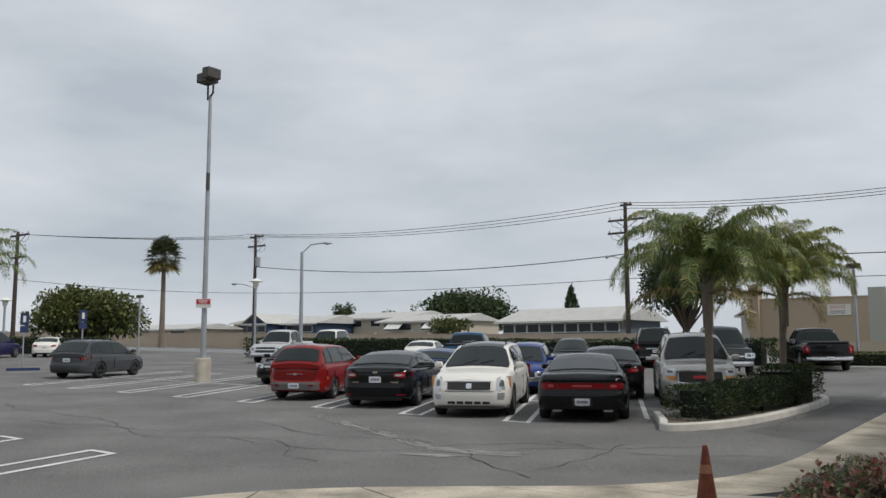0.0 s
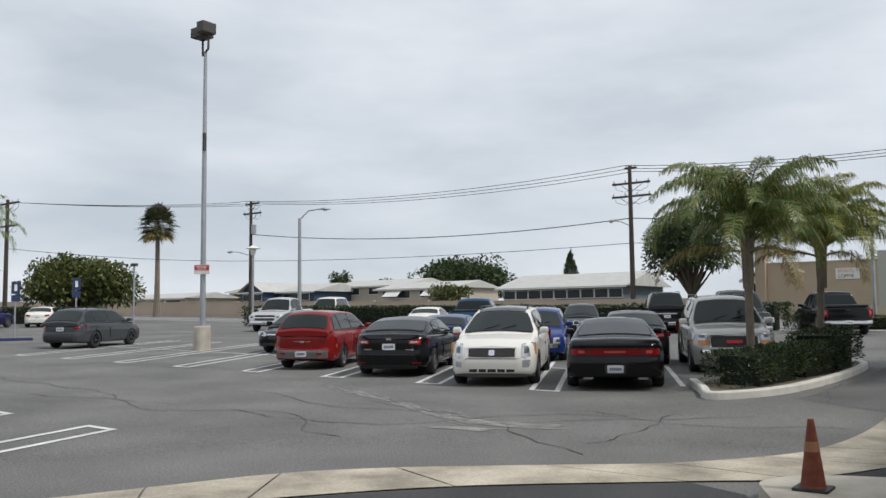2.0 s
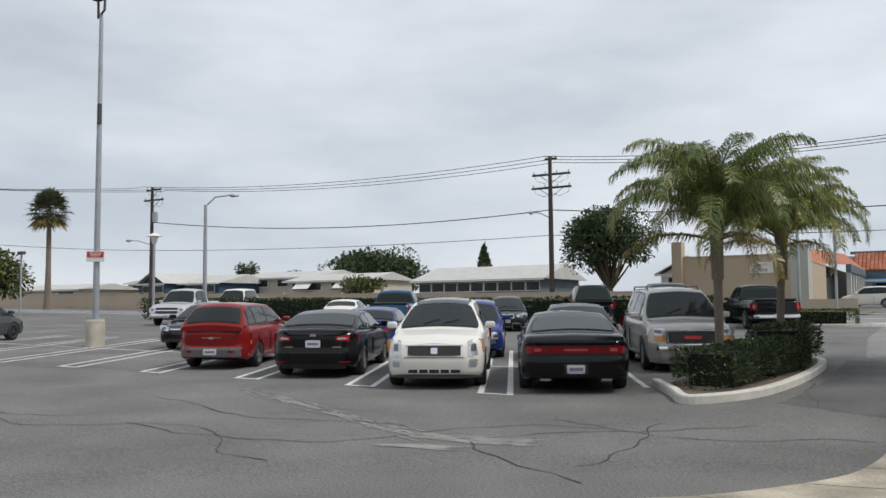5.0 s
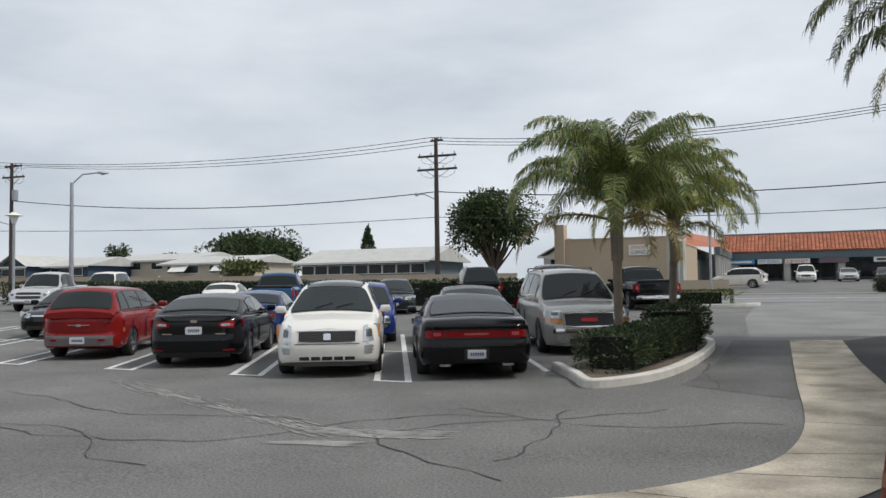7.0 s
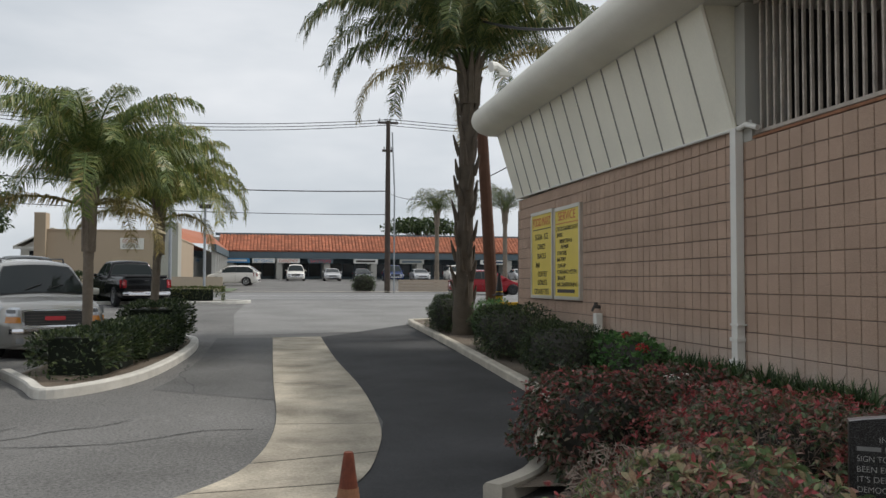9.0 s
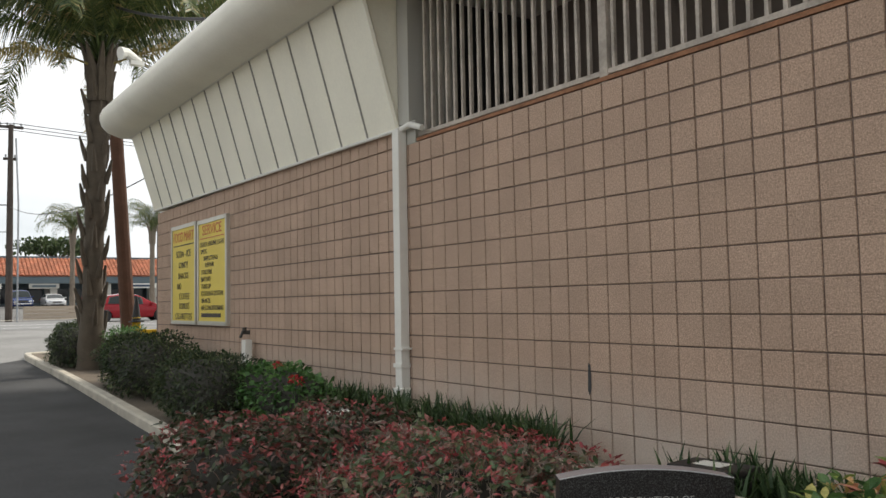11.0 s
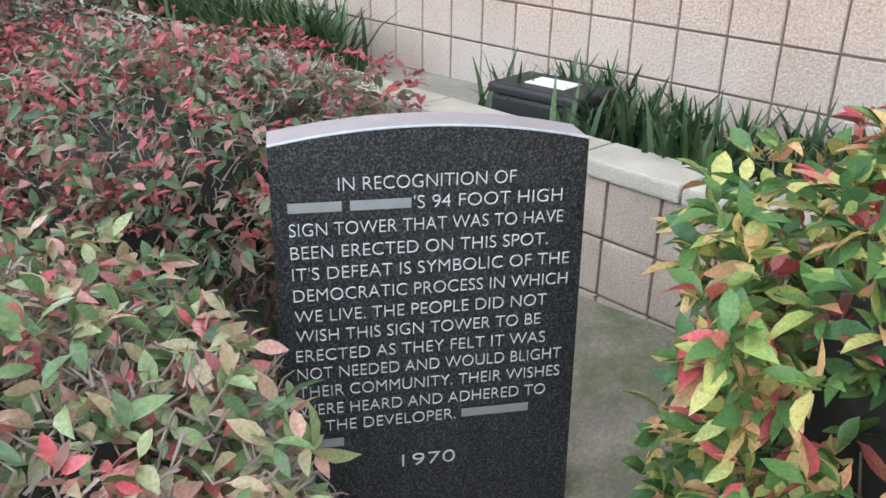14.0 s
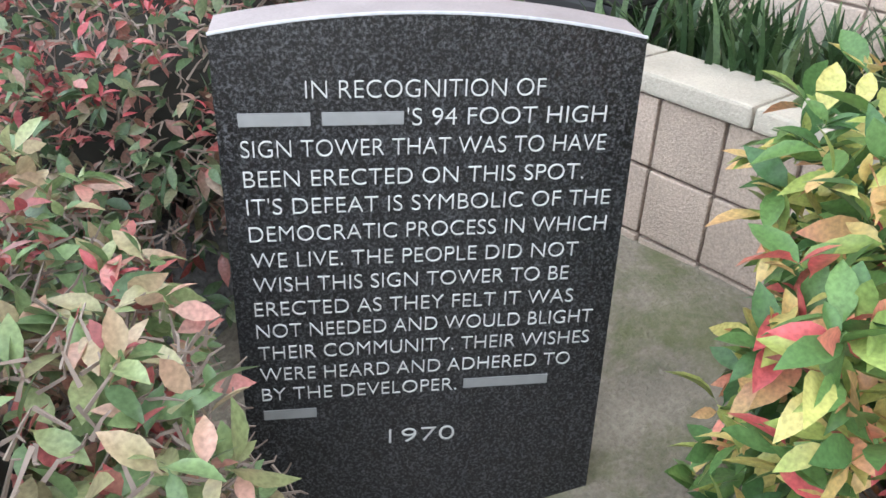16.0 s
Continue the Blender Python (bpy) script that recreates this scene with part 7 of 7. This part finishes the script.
def home(x0, x1, y0, y1, eave, ridge, wall_m, roof_m, label, along="x", windows=0, overhang=0.4, gap=0.12):
    eave, ridge = eave + 0.45, ridge + 0.25
    z = height((x0 + x1) / 2, y0)
    root = thing("mobile_home", Matrix.Identity(4), label, "house", "mobile homes")
    part("wall", boxed(x0, x1, y0, y1, z - 0.5, eave), wall_m, root)
    bm = bmesh.new()
    o = overhang
    if along == "x":
        ym = (y0 + y1) / 2
        q = [(x0 - o, y0 - o, eave), (x1 + o, y0 - o, eave), (x1 + o, ym, ridge), (x0 - o, ym, ridge), (x0 - o, y1 + o, eave), (x1 + o, y1 + o, eave)]
        fs = ((0, 1, 2, 3), (3, 2, 5, 4), (0, 3, 4), (1, 5, 2), (0, 4, 5, 1))
    else:
        xm = (x0 + x1) / 2
        q = [(x0 - o, y0 - o, eave), (x0 - o, y1 + o, eave), (xm, y1 + o, ridge), (xm, y0 - o, ridge), (x1 + o, y0 - o, eave), (x1 + o, y1 + o, eave)]
        fs = ((0, 1, 2, 3), (3, 2, 5, 4), (1, 5, 2))
    v = [bm.verts.new(p) for p in q]
    for f in fs:
        bm.faces.new([v[i] for i in f])
    bmesh.ops.recalc_face_normals(bm, faces=bm.faces)
    part("roof", bm, roof_m, root)
    part("fascia", boxed(x0 - o, x1 + o, y0 - o - 0.03, y0 - o, eave - 0.15, eave + 0.02), M_WHITE, root)
    if along == "y":
        bm = bmesh.new()
        v = [bm.verts.new(p) for p in ((x0, y0 - 0.004, eave - 0.05), (x1, y0 - 0.004, eave - 0.05), ((x0 + x1) / 2, y0 - 0.004, ridge - 0.15))]
        bm.faces.new(v)
        part("gable", bm, wall_m, root)
        for s in (0, 1):
            a = (x0 - o, eave) if s == 0 else (x1 + o, eave)
            part("barge_board", bar([(a[0], y0 - o, a[1]), ((x0 + x1) / 2, y0 - o, ridge)], 0.07, 6), M_WHITE, root)
    for i in range(windows):
        xa = x0 + (x1 - x0) * (i + gap) / windows
        xb = x0 + (x1 - x0) * (i + 1 - gap) / windows
        w = part("window", boxed(xa, xb, y0 - 0.03, y0 + 0.1, eave - 1.0, eave - 0.2), M_WHITE, root)
        part("pane", boxed(xa + 0.06, xb - 0.06, y0 - 0.045, y0 - 0.031, eave - 0.94, eave - 0.26), M_SHOPGLASS, w)
    return root


home(-79.0, -75.4, 56, 66, 3.9, 5.3, M_NAVY, M_ROOFWHITE, "navy-sided home with white trim and a low gable", "y", windows=2)
home(-75.0, -69.5, 58, 66, 3.9, 5.1, M_NAVY, M_ROOFWHITE, "navy home with a long pale roof", "x", windows=1)
home(-73.0, -62.0, 64, 74, 4.5, 5.6, M_SIDING, M_ROOFWHITE, "beige home with a pale low roof", "x", windows=2)
home(-62.0, -52.0, 60, 68, 3.9, 4.9, M_SIDING, M_ROOFWHITE, "pale yellow home with white awnings", "x", windows=2)
# dark wall and panes paint the porch shade; pane frames read as posts
home(-43.4, -32.0, 55.5, 64, 3.4, 4.9, M_FASCIA, M_ROOFWHITE, "long low home with a white metal roof and dark porch", "x", windows=9, overhang=0.6, gap=0.01)
home(-98.0, -84.0, 52, 60, 3.4, 4.3, M_SIDING, M_ROOFWHITE, "low white-roofed home behind the wall", "x", windows=2)
home(-122.0, -100.0, 52, 60, 3.2, 4.1, M_SIDING, M_ROOFWHITE, "far low home with a white roof", "x", windows=3)
home(-86.0, -79.5, 60, 68, 4.2, 5.2, M_SIDING, M_ROOFTAN, "home with a brown shingle roof", "x", windows=1)
home(-23.5, -19.0, 60, 68, 3.6, 5.2, M_WHITE, M_ROOFTAN, "white gabled cottage with brown shingle roof", "y", windows=1)

for x0 in (-60.6, -55.6):
    aw = thing("awning", pose(x0, 60, 4.3), "white slanted metal window awning", "awning", "awnings")
    bm = bmesh.new()
    v = [bm.verts.new(p) for p in ((0, -0.03, 0), (2.0, -0.03, 0), (2.0, -1.0, -0.75), (0, -1.0, -0.75), (0, -0.03, -0.04), (2.0, -0.03, -0.04), (2.0, -1.0, -0.79), (0, -1.0, -0.79))]
    for f in ((0, 1, 2, 3), (4, 7, 6, 5), (0, 3, 7, 4), (1, 5, 6, 2), (3, 2, 6, 7), (0, 4, 5, 1)):
        bm.faces.new([v[i] for i in f])
    part("sheet", bm, M_WHITE, aw)

# tan building with the donut sign
tanb = thing("tan_building", Matrix.Identity(4), "tan stucco commercial building with a shallow parapet", "building")
zt = height(-16, 54)
part("side_wall", boxed(-20.4, -13.0, 54.0, 75, zt - 0.6, 4.95), M_STUCCO, tanb)
part("parapet", boxed(-20.45, -12.95, 53.95, 75, 4.95, 5.05), M_STUCCO, tanb)
part("corner_pier", boxed(-20.9, -20.2, 53.6, 54.6, zt - 0.6, 6.1), M_STUCCO, tanb)
part("pier", boxed(-13.0, -11.9, 54.0, 56.0, zt - 0.6, 5.6), M_GREYSTUCCO, tanb)
ds = part("sign_board", boxed(-15.6, -14.1, 53.9, 53.99, 3.75, 4.5), M_WHITE, tanb, "white board with red and dark words")
mrot = Matrix(((1, 0, 0, -15.5), (0, 1, 0, 53.89), (0, 0, 1, 0), (0, 0, 0, 1)))
letters("DONUTS", 0.05, 4.2, 1.0, 0.22, ds, M_SIGNRED, y=0, name="sign_text", rot=mrot)
letters("COFFEE", 0.05, 3.85, 1.0, 0.22, ds, M_SIGNBLK, y=0, name="sign_text", rot=mrot)
lw = thing("low_wall", Matrix.Identity(4), "low grey block wall by the corner shop", "wall", kind="structure")
part("wall", boxed(-13.5, -8.6, 49.0, 49.2, 0.6, 1.9), M_FENCEWALL, lw)

lw2 = thing("low_wall", Matrix.Identity(4), "low grey board wall beside the street pole", "wall", kind="structure")
for k in range(5):
    part("board", boxed(2.6, 13.0, 50.0 - 0.01 * (k % 2), 50.16, 0.75 + 0.21 * k, 0.94 + 0.21 * k), M_FENCEWALL, lw2)
shrub("dark_shrub", "small rounded shrub beside the street pole", (0.3, 50.0, 1.45), (0.8, 0.6, 0.65), 1500, 0.12, M_HEDGE, 26, twigs=30)

# strip mall with tiled roof
mall = thing("strip_mall", Matrix.Identity(4), "single-storey strip mall with a terracotta tile roof and dark shopfronts", "building")
MY, ZF, ZE, ZT = 98.0, 1.9, 4.35, 7.3
part("back_wall", boxed(-13.5, 48, MY + 2.0, MY + 14, 0.5, 7.0), M_GREYSTUCCO, mall)
part("walkway", boxed(-13.5, 48, MY - 1.2, MY + 2.0, 0.8, ZF), M_KERB, mall)
part("eave_band", boxed(-12.5, 48, MY - 1.5, MY - 1.2, ZE + 0.05, ZE + 0.85), M_FASCIA, mall)
part("soffit", boxed(-12.5, 48, MY - 1.2, MY + 2.0, ZE + 0.2, ZE + 0.4), M_FASCIA, mall)
part("roof_cap", boxed(-13, 48, MY + 2.2, MY + 3.0, ZT - 0.05, ZT + 0.25), M_FASCIA, mall)
roofp = part("roof", boxed(-12.5, 48, MY + 0.9, MY + 3.0, ZE + 0.4, ZE + 0.5), M_TILE, mall)
# rows of rounded tiles on the slope
tv, tf = [], []
y_a, y_b, z_a, z_b = MY - 1.6, MY + 2.3, ZE + 0.85, ZT
ncol, nrow = 150, 9
for c in range(ncol):
    x0 = -12.5 + 60.5 * c / ncol
    for rr in range(nrow):
        t0, t1 = rr / nrow, (rr + 1.08) / nrow
        b = len(tv)
        for t, lift in ((t0, 0.06), (t1, 0.0)):
            for k in range(4):
                a = math.pi * k / 3
                tv.append((x0 + 0.2 - 0.19 * math.cos(a), y_a + (y_b - y_a) * t, z_a + (z_b - z_a) * t + 0.13 * math.sin(a) + lift))
        for k in range(3):
            tf.append((b + k, b + k + 1, b + 5 + k, b + 4 + k))
tagged(pydata("tile_field", tv, tf, M_TILE, mall, "rows of rounded terracotta tiles"), kind="stuff")
pydata("roof_deck", [(-12.5, y_a, z_a - 0.03), (48, y_a, z_a - 0.03), (48, y_b, z_b - 0.03), (-12.5, y_b, z_b - 0.03)], [(0, 1, 2, 3)], M_TILE, mall)
# short wing coming forward, with white columns
pydata("wing_roof", [(-14.2, 74, 5.2), (-11.2, 80, 5.2), (-11.2, 97.5, 5.2), (-13.6, 100, 7.3), (-16.5, 78, 7.1)], [(0, 1, 2, 3, 4)], M_TILE, mall)
part("wing_wall", boxed(-16.5, -13.3, 75.2, 98, 0.8, 5.1), M_SHOPGLASS, mall)
part("wing_band", boxed(-11.6, -11.2, 78, 97, 4.5, 5.2), M_FASCIA, mall)
for i in range(7):
    part("column", boxed(-11.75, -11.35, 79.5 + i * 2.8, 79.9 + i * 2.8, 1.0, 4.5), M_WHITE, mall)
for i in range(10):
    x0 = -11.0 + 5.6 * i
    w = part("shopfront", boxed(x0 + 0.5, x0 + 5.1, MY + 1.8, MY + 1.99, ZF + 0.1, ZE + 0.1), M_FASCIA, mall)
    for k in range(3):
        part("pane", boxed(x0 + 0.6 + k * 1.5, x0 + 1.95 + k * 1.5, MY + 1.7, MY + 1.79, ZF + 0.4, ZE - 0.5), M_SHOPGLASS, w)
    part("column", boxed(x0 - 0.35, x0 + 0.35, MY - 1.3, MY - 0.8, 1.2, ZE + 0.1), M_GREYSTUCCO, mall)
shop_ms = Matrix(((1, 0, 0, 0), (0, 1, 0, MY - 1.55), (0, 0, 1, 0), (0, 0, 0, 1)))
for x, w, txt, face, ink in ((-10.4, 3.2, "", M_SHOPBLUE, M_WHITE), (-7.2, 2.6, "PET CLINIC", M_WHITE, M_SHOPBLUE), (-4.3, 2.6, "DENTIST", M_WHITE, M_SIGNRED), (-0.6, 3.0, "TATTOO", M_FASCIA, M_RED), (4.8, 2.9, "", M_WHITE, M_SIGNBLK), (10.4, 3.0, "", M_GREYSTUCCO, M_FASCIA), (20.6, 3.4, "", M_WHITE, M_NAVY)):
    s = part("shop_sign", boxed(x - w / 2, x + w / 2, MY - 1.54, MY - 1.5, ZE - 0.5, ZE + 0.02), face, mall)
    if txt:
        letters(txt, x - w * 0.42, ZE - 0.42, w * 0.84, 0.34, s, ink, y=0.0, name="sign_text", rot=shop_ms)
    else:
        part("text_bar", boxed(x - w * 0.4, x + w * 0.4, MY - 1.56, MY - 1.54, ZE - 0.36, ZE - 0.12), ink, s)
# cars before the mall
for i, (x, p, kind_, lab) in enumerate([(-3.6, P_WHITE, 1, "white sport utility before the shops"), (0.3, P_SILVER, 0, "silver sedan before the shops"), (3.6, P_GREY, 0, "grey sedan before the shops"), (7.0, P_DKBLUE, 1, "dark blue crossover before the shops"), (10.0, P_SILVER, 0, "pale sedan before the shops"), (14.0, P_WHITE, 1, "white van before the shops"), (21.5, P_SILVER, 0, "silver coupe before the shops")]):
    (suv if kind_ else sedan)("parked_car", (x, 88.0), (0.0, -1.0), lab, p, group="cars before the shops")
suv("pale_crossover", (-8.9, 66.0), (-1.0, 0.12), "pale pearl crossover in the mall car park", P_WHITE, L=4.3, H=1.6, hatch=0.7, group="cars before the shops")

# ---- block courses of the shop wall, last ----
wallp = thing("block_wall", Matrix.Identity(4), "stack-bond wall of square pink concrete blocks with raked joints", "wall", kind="structure")
random.seed(21)
blk = []
for i in range(4):
    bm = bmesh.new()
    box(bm, 0.0, 0.06, 0.0045, B - 0.0045, 0.0045, B - 0.0045)
    front_e = [e for e in bm.edges if all(v.co.x < 0.001 for v in e.verts)]
    bmesh.ops.bevel(bm, geom=front_e, offset=0.004, segments=1, affect="EDGES")
    for v in bm.verts:
        v.co.y += random.uniform(-0.0008, 0.0008)
    me = bpy.data.meshes.new("block")
    bm.to_mesh(me)
    bm.free()
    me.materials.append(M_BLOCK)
    blk.append(me)
rest_v, rest_f = [], []
for k in range(-57, 41):
    for r in range(-9, 8):
        y = -(k + 1) * B
        z = Z0 - (r + 1) * B
        if y + B > WALL_Y1 + 0.05:
            continue
        top_lim = 3.13 if y < 2.5 else 3.45
        if z + B > top_lim + 0.12:
            continue
        dx = random.uniform(-0.0015, 0.0015)
        if -11 <= k <= 17 and -4 <= r <= 5:
            ob = new("block", blk[(k * 3 + r) % 4])
            ob.parent = wallp
            ob.location = (dx, y, z)
        else:
            b = len(rest_v)
            e = 0.004
            for yy, zz, xx in ((e, e, 0.03), (B - e, e, 0.03), (B - e, B - e, 0.03), (e, B - e, 0.03), (2 * e, 2 * e, 0), (B - 2 * e, 2 * e, 0), (B - 2 * e, B - 2 * e, 0), (2 * e, B - 2 * e, 0)):
                rest_v.append((dx + xx, y + yy, z + zz))
            rest_f += [(b + 4, b + 7, b + 6, b + 5), (b, b + 4, b + 5, b + 1), (b + 1, b + 5, b + 6, b + 2), (b + 2, b + 6, b + 7, b + 3), (b + 3, b + 7, b + 4, b)]
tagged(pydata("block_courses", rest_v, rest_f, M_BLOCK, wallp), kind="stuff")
st = thing("wall_stain", pose(-0.004, 0.0, Z0 - 2 * B), "dark drip stain on a joint of the block wall", "stain", kind="structure")
bm = bmesh.new()
v = [bm.verts.new((0, a, c)) for a, c in ((-0.012, 0.05), (0.012, 0.06), (0.016, -0.05), (0.02, -0.13), (0.002, -0.17), (-0.016, -0.12), (-0.018, -0.03))]
bm.faces.new(v)
part("drip", bm, M_CRACK, st)
